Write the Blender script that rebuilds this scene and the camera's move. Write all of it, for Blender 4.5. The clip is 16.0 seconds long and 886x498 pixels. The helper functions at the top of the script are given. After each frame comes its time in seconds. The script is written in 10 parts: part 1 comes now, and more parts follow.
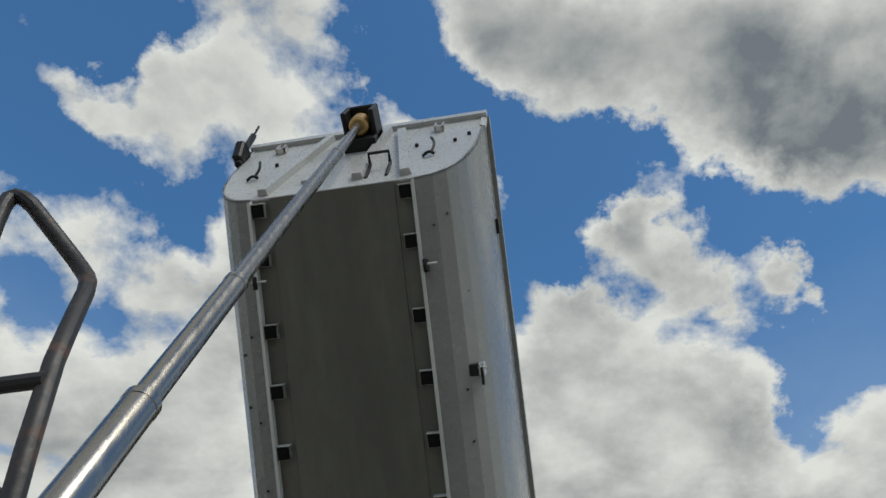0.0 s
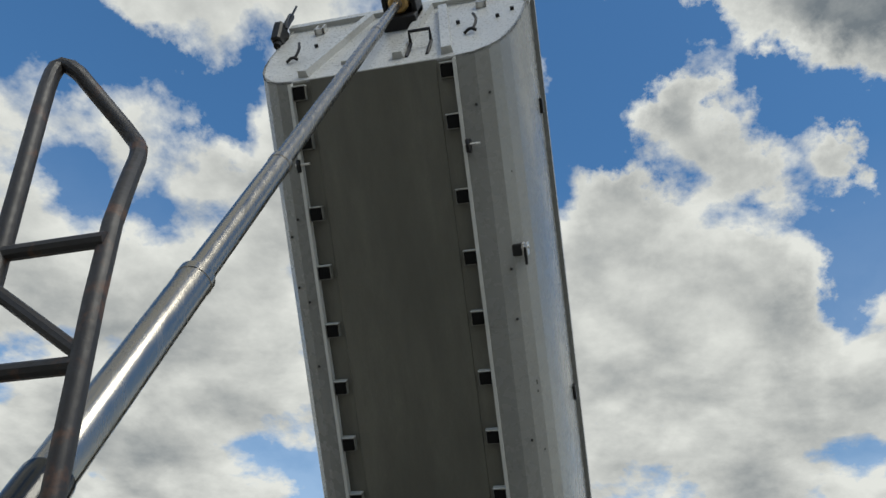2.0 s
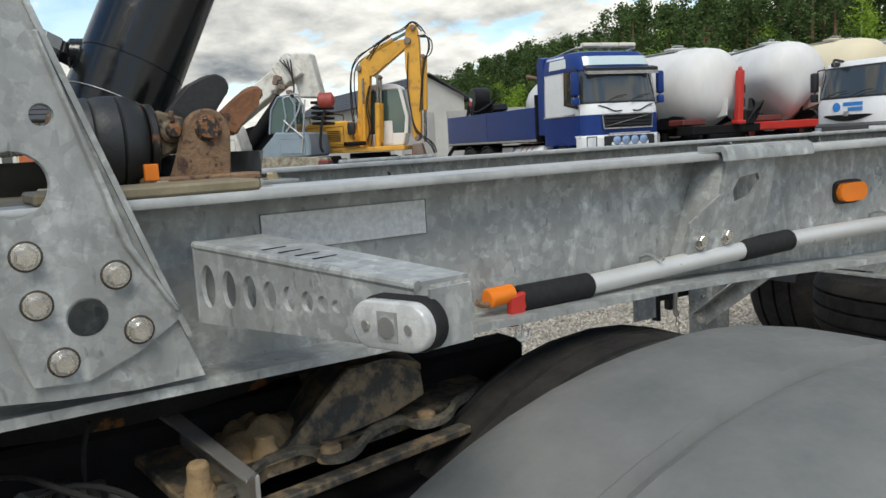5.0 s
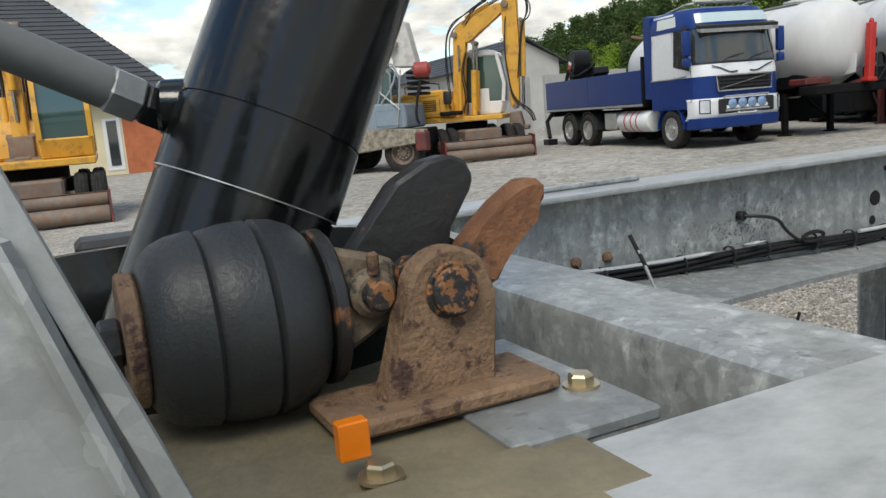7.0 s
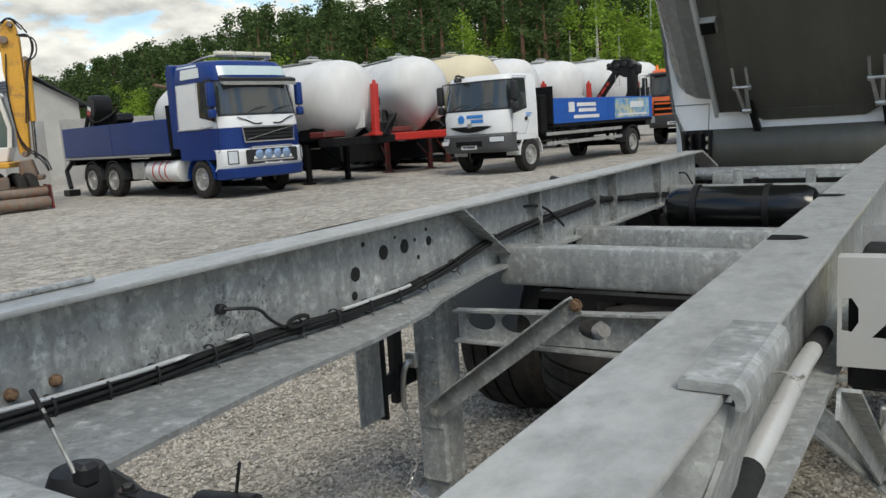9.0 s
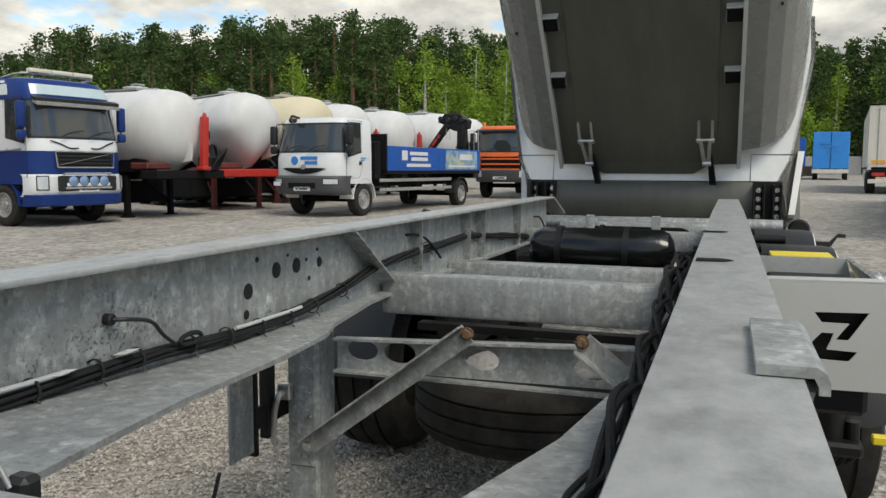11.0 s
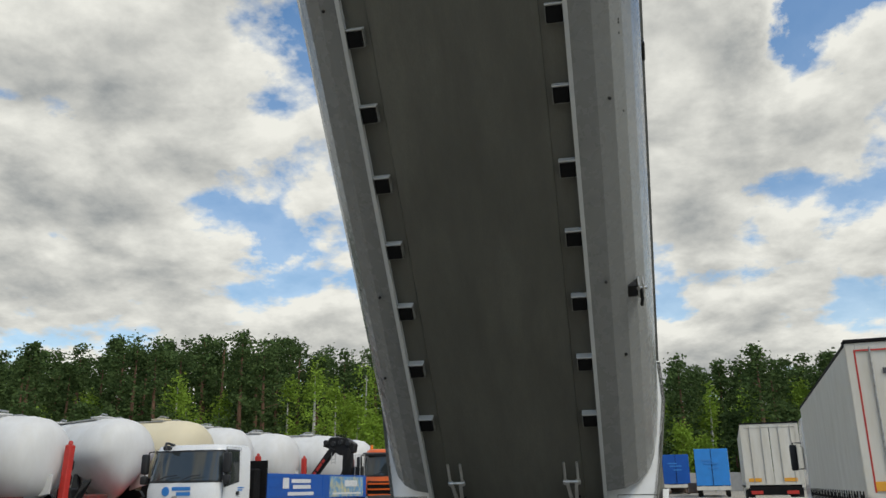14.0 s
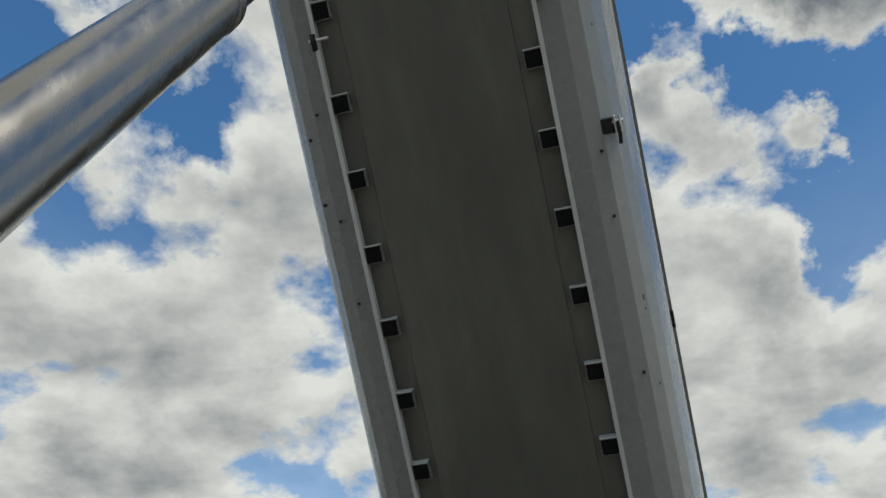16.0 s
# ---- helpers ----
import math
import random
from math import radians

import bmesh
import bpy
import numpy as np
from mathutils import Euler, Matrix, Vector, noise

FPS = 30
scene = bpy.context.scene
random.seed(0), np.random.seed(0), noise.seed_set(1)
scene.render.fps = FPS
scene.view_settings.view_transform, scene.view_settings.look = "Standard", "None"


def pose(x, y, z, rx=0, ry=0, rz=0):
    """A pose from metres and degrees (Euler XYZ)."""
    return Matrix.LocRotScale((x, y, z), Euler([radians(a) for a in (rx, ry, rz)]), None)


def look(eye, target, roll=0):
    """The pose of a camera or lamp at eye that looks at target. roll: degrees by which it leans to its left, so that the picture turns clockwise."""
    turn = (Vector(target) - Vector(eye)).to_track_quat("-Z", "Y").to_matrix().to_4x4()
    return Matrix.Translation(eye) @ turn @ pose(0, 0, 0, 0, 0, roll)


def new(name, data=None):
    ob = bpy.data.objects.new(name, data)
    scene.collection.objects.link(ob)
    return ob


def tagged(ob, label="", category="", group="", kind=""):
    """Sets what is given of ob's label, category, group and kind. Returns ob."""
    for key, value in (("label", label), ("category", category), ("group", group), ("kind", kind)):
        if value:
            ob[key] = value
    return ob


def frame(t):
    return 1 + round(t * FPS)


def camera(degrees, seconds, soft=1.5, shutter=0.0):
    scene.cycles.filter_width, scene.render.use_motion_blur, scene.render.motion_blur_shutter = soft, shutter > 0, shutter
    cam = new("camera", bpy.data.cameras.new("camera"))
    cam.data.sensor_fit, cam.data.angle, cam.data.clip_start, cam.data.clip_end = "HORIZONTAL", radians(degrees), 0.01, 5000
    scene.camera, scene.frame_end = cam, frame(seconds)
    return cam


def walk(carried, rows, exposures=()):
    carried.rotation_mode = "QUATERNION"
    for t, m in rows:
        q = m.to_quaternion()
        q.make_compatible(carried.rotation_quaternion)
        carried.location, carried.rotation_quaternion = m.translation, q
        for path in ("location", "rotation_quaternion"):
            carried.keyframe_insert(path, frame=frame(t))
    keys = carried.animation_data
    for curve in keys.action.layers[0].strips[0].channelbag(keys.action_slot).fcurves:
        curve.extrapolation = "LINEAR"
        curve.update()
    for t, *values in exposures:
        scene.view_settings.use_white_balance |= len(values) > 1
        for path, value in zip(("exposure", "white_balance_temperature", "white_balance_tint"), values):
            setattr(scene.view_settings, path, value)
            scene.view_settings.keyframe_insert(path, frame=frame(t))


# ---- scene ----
cam = camera(57.7, 16.0)
PATH = [
    (0, (1.888, -1.428, 1.577), (1.571, 0.014, 2.926), 1.3),
    (0.5, (1.891, -1.429, 1.579), (1.567, 0.022, 2.917), 1.9),
    (1, (1.891, -1.422, 1.581), (1.556, 0.041, 2.903), 2.5),
    (1.5, (1.883, -1.419, 1.573), (1.517, 0.076, 2.849), 2.7),
    (2, (1.875, -1.403, 1.542), (1.424, 0.188, 2.667), 2.9),
    (2.5, (1.858, -1.332, 1.474), (1.336, 0.356, 2.400), 1.5),
    (3, (1.939, -1.159, 1.394), (1.317, 0.636, 2.022), -0.7),
    (3.5, (1.9178, -0.8061, 1.4027), (1.1425, 0.9996, 1.7726), -3.61),
    (4, (1.838, -0.548, 1.354), (0.755, 1.130, 1.468), -4.02),
    (4.2, (1.786, -0.467, 1.360), (0.549, 1.105, 1.391), -3.9),
    (4.5, (1.75, -0.35, 1.347), (0.329, 1.056, 1.271), -3.6),
    (5, (1.621, -0.139, 1.293), (-0.059, 0.915, 1.034), -3.2),
    (5.2, (1.542, -0.110, 1.296), (-0.201, 0.826, 1.006), -3.2),
    (7.5, (0.857, 0.0226, 1.486), (-0.922, 0.8716, 1.152), -4.8),
    (8, (0.852, 0.093, 1.503), (-0.684, 1.329, 1.167), -4.1),
    (8.5, (0.843, 0.189, 1.511), (-0.420, 1.704, 1.180), -3.7),
    (9, (0.859, 0.260, 1.525), (-0.199, 1.930, 1.223), -3.7),
    (9.2, (0.871, 0.265, 1.528), (-0.130, 1.973, 1.240), -3.7),
    (11.3, (0.591, 0.231, 1.438), (-0.019, 2.129, 1.278), 0.6),
    (11.5, (0.597, 0.231, 1.452), (0.023, 2.143, 1.332), 0.7),
    (12, (0.633, 0.230, 1.502), (0.118, 2.163, 1.496), 0.4),
    (12.5, (0.680, 0.225, 1.565), (0.215, 2.167, 1.690), 0.0),
    (13, (0.711, 0.221, 1.569), (0.284, 2.157, 1.838), -0.2),
    (13.5, (0.732, 0.198, 1.600), (0.334, 2.115, 2.010), -0.6),
    (14, (0.799, 0.191, 1.635), (0.409, 2.067, 2.205), -0.8),
    (14.5, (0.767, 0.190, 1.663), (0.406, 2.009, 2.412), -1.4),
    (15, (0.8008, 0.1297, 1.7412), (0.4282, 1.8778, 2.639), -1.66),
    (15.5, (0.8299, 0.0897, 1.7389), (0.4343, 1.7562, 2.7722), -1.94),
    (16, (0.877, 0.082, 1.808), (0.4645, 1.682, 2.937), -2.6),
]
walk(cam, [(t, look(eye, target, roll)) for t, eye, target, roll in PATH], [(0, -0.2, 6600, 4), (1.5, -0.2, 6600, 4), (2.5, 0.0, 6600, 4), (3.5, 0.07, 7000, 6), (4.2, 0.33, 7050, 6), (5, 0.36, 6800, 6), (8, 0.33, 6800, 6), (9, 0.27, 6850, 6), (12, 0.24, 7150, 6), (13, 0.12, 7050, 6), (14.5, -0.04, 6700, 5), (16, -0.2, 6600, 4)])

# ---- world, sun ----
def make_world():
    w = bpy.data.worlds.new("sky")
    scene.world = w
    w.use_nodes = True
    nt = w.node_tree
    nt.nodes.clear()
    N, L = nt.nodes.new, nt.links.new
    out = N("ShaderNodeOutputWorld")
    sky = N("ShaderNodeTexSky")
    sky.sky_type = "NISHITA"
    sky.sun_disc = False
    sky.sun_elevation, sky.sun_rotation = radians(SUN_UP), radians(SUN_TURN)
    sky.air_density, sky.dust_density, sky.ozone_density = 1.0, 0.6, 2.0
    bg_sky = N("ShaderNodeBackground")
    bg_sky.inputs["Strength"].default_value = 0.17
    deep = N("ShaderNodeHueSaturation")
    deep.inputs["Saturation"].default_value = 1.25
    L(sky.outputs[0], deep.inputs["Color"])
    L(deep.outputs[0], bg_sky.inputs["Color"])
    tc = N("ShaderNodeTexCoord")
    sep = N("ShaderNodeSeparateXYZ")
    L(tc.outputs["Generated"], sep.inputs[0])

    def mth(op, a, b=None, clamp=False):
        n = N("ShaderNodeMath")
        n.operation, n.use_clamp = op, clamp
        for i, v in enumerate((a, b)):
            if v is None:
                continue
            if isinstance(v, (int, float)):
                n.inputs[i].default_value = v
            else:
                L(v, n.inputs[i])
        return n.outputs[0]

    z = mth("MAXIMUM", sep.outputs[2], 0.0)
    den = mth("ADD", z, 0.30)
    comb = N("ShaderNodeCombineXYZ")
    L(mth("DIVIDE", sep.outputs[0], den), comb.inputs[0])
    L(mth("DIVIDE", sep.outputs[1], den), comb.inputs[1])
    above = N("ShaderNodeVectorMath")
    above.operation = "SCALE"
    above.inputs["Scale"].default_value = 0.955
    L(comb.outputs[0], above.inputs[0])

    def fbm(scale, detail, rough, seed, vec=None, warp=0.0):
        n = N("ShaderNodeTexNoise")
        n.noise_dimensions = "4D"
        n.inputs["Scale"].default_value, n.inputs["Detail"].default_value = scale, detail
        n.inputs["Roughness"].default_value, n.inputs["W"].default_value = rough, seed
        n.inputs["Distortion"].default_value = warp
        L(vec or comb.outputs[0], n.inputs["Vector"])
        return n.outputs[0]

    def heap(vec):
        return mth("ADD", mth("MULTIPLY", fbm(1.9, 10.0, 0.55, 3.7, vec, 0.1), 0.55), mth("MULTIPLY", fbm(4.6, 9.0, 0.58, 5.2, vec, 0.15), 0.45))

    base, upper = heap(comb.outputs[0]), heap(above.outputs[0])
    # broad banks and clear windows of the sky, by direction: (dx, dy, dz), width, gain
    low = mth("MULTIPLY", mth("SUBTRACT", 0.42, z), 0.30)
    low = mth("MAXIMUM", low, 0.0)
    total = mth("ADD", mth("ADD", mth("MULTIPLY", mth("SUBTRACT", base, 0.5), 1.7), 0.5 + CLOUD_COVER), low)
    nrm = N("ShaderNodeVectorMath")
    nrm.operation = "NORMALIZE"
    L(tc.outputs["Generated"], nrm.inputs[0])
    ragged = N("ShaderNodeTexNoise")
    ragged.inputs["Scale"].default_value, ragged.inputs["Detail"].default_value, ragged.inputs["Roughness"].default_value = 7.0, 7.0, 0.62
    L(nrm.outputs[0], ragged.inputs["Vector"])
    centred = N("ShaderNodeVectorMath")
    centred.operation = "SUBTRACT"
    centred.inputs[1].default_value = (0.5, 0.5, 0.5)
    L(ragged.outputs["Color"], centred.inputs[0])
    bent = N("ShaderNodeVectorMath")
    bent.operation = "MULTIPLY_ADD"
    bent.inputs[1].default_value = (0.22, 0.22, 0.22)
    L(centred.outputs[0], bent.inputs[0])
    L(nrm.outputs[0], bent.inputs[2])
    onto = N("ShaderNodeVectorMath")
    onto.operation = "NORMALIZE"
    L(bent.outputs[0], onto.inputs[0])
    for d, width, gain in CLOUD_BANKS:
        dot = N("ShaderNodeVectorMath")
        dot.operation = "DOT_PRODUCT"
        L(onto.outputs[0], dot.inputs[0])
        dot.inputs[1].default_value = Vector(d).normalized()
        k = mth("SUBTRACT", 1.0, dot.outputs["Value"])
        g = mth("POWER", 2.718, mth("MULTIPLY", k, -1.0 / width))
        total = mth("ADD", total, mth("MULTIPLY", g, gain))
    ramp = N("ShaderNodeValToRGB")
    ramp.color_ramp.elements[0].position, ramp.color_ramp.elements[1].position = 0.485, 0.575
    L(total, ramp.inputs[0])
    # bright tops and rims, grey bellies
    thick = N("ShaderNodeMapRange")
    thick.inputs["From Min"].default_value, thick.inputs["From Max"].default_value = 0.53, 0.92
    L(total, thick.inputs["Value"])
    belly = mth("MULTIPLY", mth("SUBTRACT", upper, base), 4.6)
    detail = mth("MULTIPLY", mth("SUBTRACT", fbm(9.0, 8.0, 0.6, 9.1), 0.5), 0.65)
    mixs = mth("ADD", mth("ADD", mth("MULTIPLY", thick.outputs[0], 1.0), belly), mth("ADD", detail, 0.06))
    tone = N("ShaderNodeValToRGB")
    e = tone.color_ramp.elements
    e[0].position, e[0].color = 0.0, (0.97, 0.965, 0.95, 1)
    e[1].position, e[1].color = 1.0, (0.215, 0.245, 0.285, 1)
    m = tone.color_ramp.elements.new(0.45)
    m.color = (0.62, 0.625, 0.63, 1)
    L(mixs, tone.inputs[0])
    bg_cloud = N("ShaderNodeBackground")
    bg_cloud.inputs["Strength"].default_value = CLOUD_LIGHT
    L(tone.outputs[0], bg_cloud.inputs["Color"])
    haze = mth("MULTIPLY", mth("SUBTRACT", 0.62, z), 0.75, True)
    mix = N("ShaderNodeMixShader")
    L(mth("MAXIMUM", ramp.outputs[0], haze), mix.inputs[0])
    L(bg_sky.outputs[0], mix.inputs[1])
    L(bg_cloud.outputs[0], mix.inputs[2])
    L(mix.outputs[0], out.inputs["Surface"])


SUN_UP, SUN_TURN = 52.0, 128.0
CLOUD_LIGHT, CLOUD_COVER = 0.87, 0.005
CLOUD_BANKS = [
    ((-0.041, 0.523, 0.852), 0.0030, 0.22),
    ((0.086, 0.560, 0.824), 0.0040, 0.22),
    ((0.206, 0.597, 0.775), 0.0045, 0.24),
    ((0.305, 0.613, 0.729), 0.0040, 0.22),
    ((0.216, 0.661, 0.718), 0.0012, 0.14),
    ((-0.187, 0.527, 0.829), 0.0012, -0.20),
    ((-0.110, 0.600, 0.793), 0.0015, -0.24),
    ((-0.038, 0.665, 0.746), 0.0018, -0.26),
    ((0.065, 0.664, 0.745), 0.0014, -0.26),
    ((-0.037, 0.740, 0.672), 0.0016, -0.22),
    ((0.249, 0.710, 0.659), 0.0012, -0.24),
    ((0.322, 0.718, 0.618), 0.0016, -0.20),
    ((0.243, 0.817, 0.523), 0.0014, -0.20),
    ((0.297, 0.787, 0.541), 0.0014, -0.20),
    ((0.170, 0.708, 0.685), 0.0010, -0.18),
    ((0.081, 0.729, 0.680), 0.0009, 0.22),
    ((0.122, 0.786, 0.606), 0.0012, 0.22),
    ((0.242, 0.751, 0.614), 0.0009, 0.26),
    ((0.013, 0.801, 0.598), 0.0009, 0.14),
    ((-0.040, 0.826, 0.563), 0.0020, 0.16),
    ((0.148, 0.855, 0.497), 0.0020, 0.16),
    ((0.073, 0.889, 0.451), 0.0080, 0.15),
    ((-0.354, 0.489, 0.797), 0.0060, 0.18),
    ((-0.492, 0.477, 0.728), 0.0040, 0.16),
    ((-0.474, 0.414, 0.777), 0.0010, -0.16),
    ((-0.567, 0.469, 0.677), 0.0010, -0.14),
    ((-0.445, 0.608, 0.658), 0.0012, -0.16),
    ((-0.530, 0.520, 0.672), 0.0010, -0.10),
    ((-0.597, 0.562, 0.572), 0.0012, -0.10),
    ((-0.495, 0.718, 0.490), 0.0200, 0.13),
    ((-0.629, 0.754, 0.190), 0.0060, 0.07),
    ((-0.494, 0.839, 0.228), 0.0040, 0.05),
    ((-0.359, 0.910, 0.209), 0.0030, 0.03),
    ((-0.542, 0.754, 0.372), 0.0050, 0.06),
    ((-0.377, 0.878, 0.294), 0.0006, -0.12),
    ((-0.587, 0.669, 0.455), 0.0050, 0.05),
    ((-0.423, 0.749, 0.510), 0.0022, 0.07),
    ((0.103, 0.974, 0.200), 0.0030, 0.04),
    ((0.150, 0.945, 0.290), 0.0022, 0.05),
]
make_world()
sun = new("sun", bpy.data.lights.new("sun", "SUN"))
sun.data.energy, sun.data.angle, sun.data.color = 2.1, radians(26), (1.0, 0.95, 0.88)
az = radians(SUN_TURN)
sun.matrix_world = look((0, 0, 0), (-math.sin(az) * math.cos(radians(SUN_UP)), -math.cos(az) * math.cos(radians(SUN_UP)), -math.sin(radians(SUN_UP))))


# ---- materials ----
def material(name, color, rough=0.5, metal=0.0, var=0.15, scale=3.0, fine=40.0, bump=0.0, second=None, cover=0.5, sharp=0.08, coat=0.0, emit=None, spec=None, stretch=(1, 1, 1), island=0.0):
    """A surface with broad and fine variation; second: a patchy other colour that covers that share of it."""
    mt = bpy.data.materials.new(name)
    mt.use_nodes = True
    nt = mt.node_tree
    N, L = nt.nodes.new, nt.links.new
    b = nt.nodes["Principled BSDF"]
    tc = N("ShaderNodeTexCoord")
    mp = N("ShaderNodeMapping")
    mp.inputs["Scale"].default_value = stretch
    L(tc.outputs["Object"], mp.inputs[0])

    def noise_tex(s, d=5.0, r=0.6):
        n = N("ShaderNodeTexNoise")
        n.inputs["Scale"].default_value, n.inputs["Detail"].default_value, n.inputs["Roughness"].default_value = s, d, r
        L(mp.outputs[0], n.inputs["Vector"])
        return n.outputs[0]

    big, small = noise_tex(scale), noise_tex(fine, 3.0)

    def mixc(fac, a, c):
        m = N("ShaderNodeMix")
        m.data_type = "RGBA"
        for s, v in ((0, fac), (6, a), (7, c)):
            if isinstance(v, (float, int)):
                m.inputs[s].default_value = v
            elif isinstance(v, tuple):
                m.inputs[s].default_value = (*v, 1)
            else:
                L(v, m.inputs[s])
        return m.outputs[2]

    def rng(v, a, c, lo, hi):
        m = N("ShaderNodeMapRange")
        for k, x in zip(("From Min", "From Max", "To Min", "To Max"), (a, c, lo, hi)):
            m.inputs[k].default_value = x
        L(v, m.inputs["Value"])
        return m.outputs[0]

    dark = tuple(c * (1 - var) for c in color)
    lite = tuple(min(1.0, c * (1 + var)) for c in color)
    col = mixc(rng(big, 0.3, 0.7, 0, 1), dark, lite)
    col = mixc(rng(small, 0.35, 0.65, 0.0, 0.35), col, dark)
    if second:
        at = 1 - cover
        patch = rng(noise_tex(scale * 2.3, 8.0, 0.65), 0.3 + 0.4 * at - sharp, 0.3 + 0.4 * at + sharp, 0, 1)
        col = mixc(patch, col, second)
    if island:
        geo = N("ShaderNodeNewGeometry")
        hsv = N("ShaderNodeHueSaturation")
        L(rng(geo.outputs["Random Per Island"], 0, 1, 1 - island, 1 + island), hsv.inputs["Value"])
        L(col, hsv.inputs["Color"])
        col = hsv.outputs[0]
    L(col, b.inputs["Base Color"])
    b.inputs["Metallic"].default_value = metal
    L(rng(small, 0.3, 0.7, max(0.02, rough - 0.07), min(1, rough + 0.07)), b.inputs["Roughness"])
    if coat:
        b.inputs["Coat Weight"].default_value = coat
        b.inputs["Coat Roughness"].default_value = 0.08
    if spec is not None:
        b.inputs["Specular IOR Level"].default_value = spec
    if bump:
        bp = N("ShaderNodeBump")
        bp.inputs["Strength"].default_value, bp.inputs["Distance"].default_value = bump, 0.01
        L(small, bp.inputs["Height"])
        L(bp.outputs[0], b.inputs["Normal"])
    if emit:
        b.inputs["Emission Color"].default_value = (*emit[0], 1)
        b.inputs["Emission Strength"].default_value = emit[1]
    return mt


def galvanised(name="galvanised_steel", tone=1.0):
    """Hot-dip zinc: spangle, pale blotches and drawn-down streaks."""
    mt = material(name, (0.300 * tone, 0.313 * tone, 0.304 * tone), rough=0.47, metal=0.2, var=0.10, scale=9.0, fine=110.0, bump=0.09, second=(0.39 * tone, 0.405 * tone, 0.395 * tone), cover=0.30, sharp=0.05)
    nt = mt.node_tree
    N, L = nt.nodes.new, nt.links.new
    b = nt.nodes["Principled BSDF"]
    src = b.inputs["Base Color"].links[0].from_socket
    tc = N("ShaderNodeTexCoord")
    vo = N("ShaderNodeTexVoronoi")
    vo.inputs["Scale"].default_value = 70.0
    L(tc.outputs["Object"], vo.inputs["Vector"])
    rg = N("ShaderNodeMapRange")
    rg.inputs["To Min"].default_value, rg.inputs["To Max"].default_value = 0.90, 1.1
    sepc = N("ShaderNodeSeparateColor")
    L(vo.outputs["Color"], sepc.inputs[0])
    L(sepc.outputs[0], rg.inputs["Value"])
    mp = N("ShaderNodeMapping")
    mp.inputs["Scale"].default_value = (14, 14, 1.2)
    L(tc.outputs["Object"], mp.inputs[0])
    st = N("ShaderNodeTexNoise")
    st.inputs["Scale"].default_value, st.inputs["Detail"].default_value = 1.6, 6.0
    L(mp.outputs[0], st.inputs["Vector"])
    sr = N("ShaderNodeMapRange")
    sr.inputs["From Min"].default_value, sr.inputs["From Max"].default_value = 0.35, 0.7
    sr.inputs["To Min"].default_value, sr.inputs["To Max"].default_value = 0.84, 1.15
    L(st.outputs[0], sr.inputs["Value"])
    mul = N("ShaderNodeMath")
    mul.operation = "MULTIPLY"
    L(rg.outputs[0], mul.inputs[0])
    L(sr.outputs[0], mul.inputs[1])
    # small pale flecks and a few dark pits, drawn down a little
    mp2 = N("ShaderNodeMapping")
    mp2.inputs["Scale"].default_value = (1.0, 1.0, 0.45)
    L(tc.outputs["Object"], mp2.inputs[0])
    val = mul.outputs[0]
    for scale, lo, hi, gain in ((34.0, 0.60, 0.66, 1.28), (60.0, 0.66, 0.70, 0.72)):
        fl = N("ShaderNodeTexNoise")
        fl.inputs["Scale"].default_value, fl.inputs["Detail"].default_value, fl.inputs["Roughness"].default_value = scale, 2.0, 0.5
        L(mp2.outputs[0], fl.inputs["Vector"])
        fr = N("ShaderNodeMapRange")
        for key, v in zip(("From Min", "From Max", "To Min", "To Max"), (lo, hi, 1.0, gain)):
            fr.inputs[key].default_value = v
        L(fl.outputs[0], fr.inputs["Value"])
        mm = N("ShaderNodeMath")
        mm.operation = "MULTIPLY"
        L(val, mm.inputs[0])
        L(fr.outputs[0], mm.inputs[1])
        val = mm.outputs[0]
    # hard-edged pale zinc flakes, and black scuffs that gather in patches
    warp = N("ShaderNodeTexNoise")
    warp.inputs["Scale"].default_value, warp.inputs["Detail"].default_value = 45.0, 3.0
    L(tc.outputs["Object"], warp.inputs["Vector"])
    wm = N("ShaderNodeVectorMath")
    wm.operation = "MULTIPLY_ADD"
    wm.inputs[1].default_value = (0.03, 0.03, 0.03)
    L(warp.outputs["Color"], wm.inputs[0])
    L(tc.outputs["Object"], wm.inputs[2])
    patch = N("ShaderNodeTexNoise")
    patch.inputs["Scale"].default_value, patch.inputs["Detail"].default_value = 4.0, 4.0
    L(tc.outputs["Object"], patch.inputs["Vector"])
    for scale, cut, gain, lo, hi in ((62.0, 0.87, 1.28, 0.36, 0.56), (30.0, 0.91, 1.13, 0.40, 0.60), (150.0, 0.84, 0.42, 0.60, 0.70)):
        vf = N("ShaderNodeTexVoronoi")
        vf.inputs["Scale"].default_value = scale
        L(wm.outputs[0], vf.inputs["Vector"])
        sf = N("ShaderNodeSeparateColor")
        L(vf.outputs["Color"], sf.inputs[0])
        gt = N("ShaderNodeMapRange")
        for key, v in zip(("From Min", "From Max", "To Min", "To Max"), (cut - 0.01, cut + 0.01, 0.0, gain - 1.0)):
            gt.inputs[key].default_value = v
        L(sf.outputs[1], gt.inputs["Value"])
        pm = N("ShaderNodeMapRange")
        for key, v in zip(("From Min", "From Max", "To Min", "To Max"), (lo, hi, 0.0, 1.0)):
            pm.inputs[key].default_value = v
        L(patch.outputs[0], pm.inputs["Value"])
        ma = N("ShaderNodeMath")
        ma.operation = "MULTIPLY_ADD"
        ma.inputs[2].default_value = 1.0
        L(gt.outputs[0], ma.inputs[0])
        L(pm.outputs[0], ma.inputs[1])
        mm = N("ShaderNodeMath")
        mm.operation = "MULTIPLY"
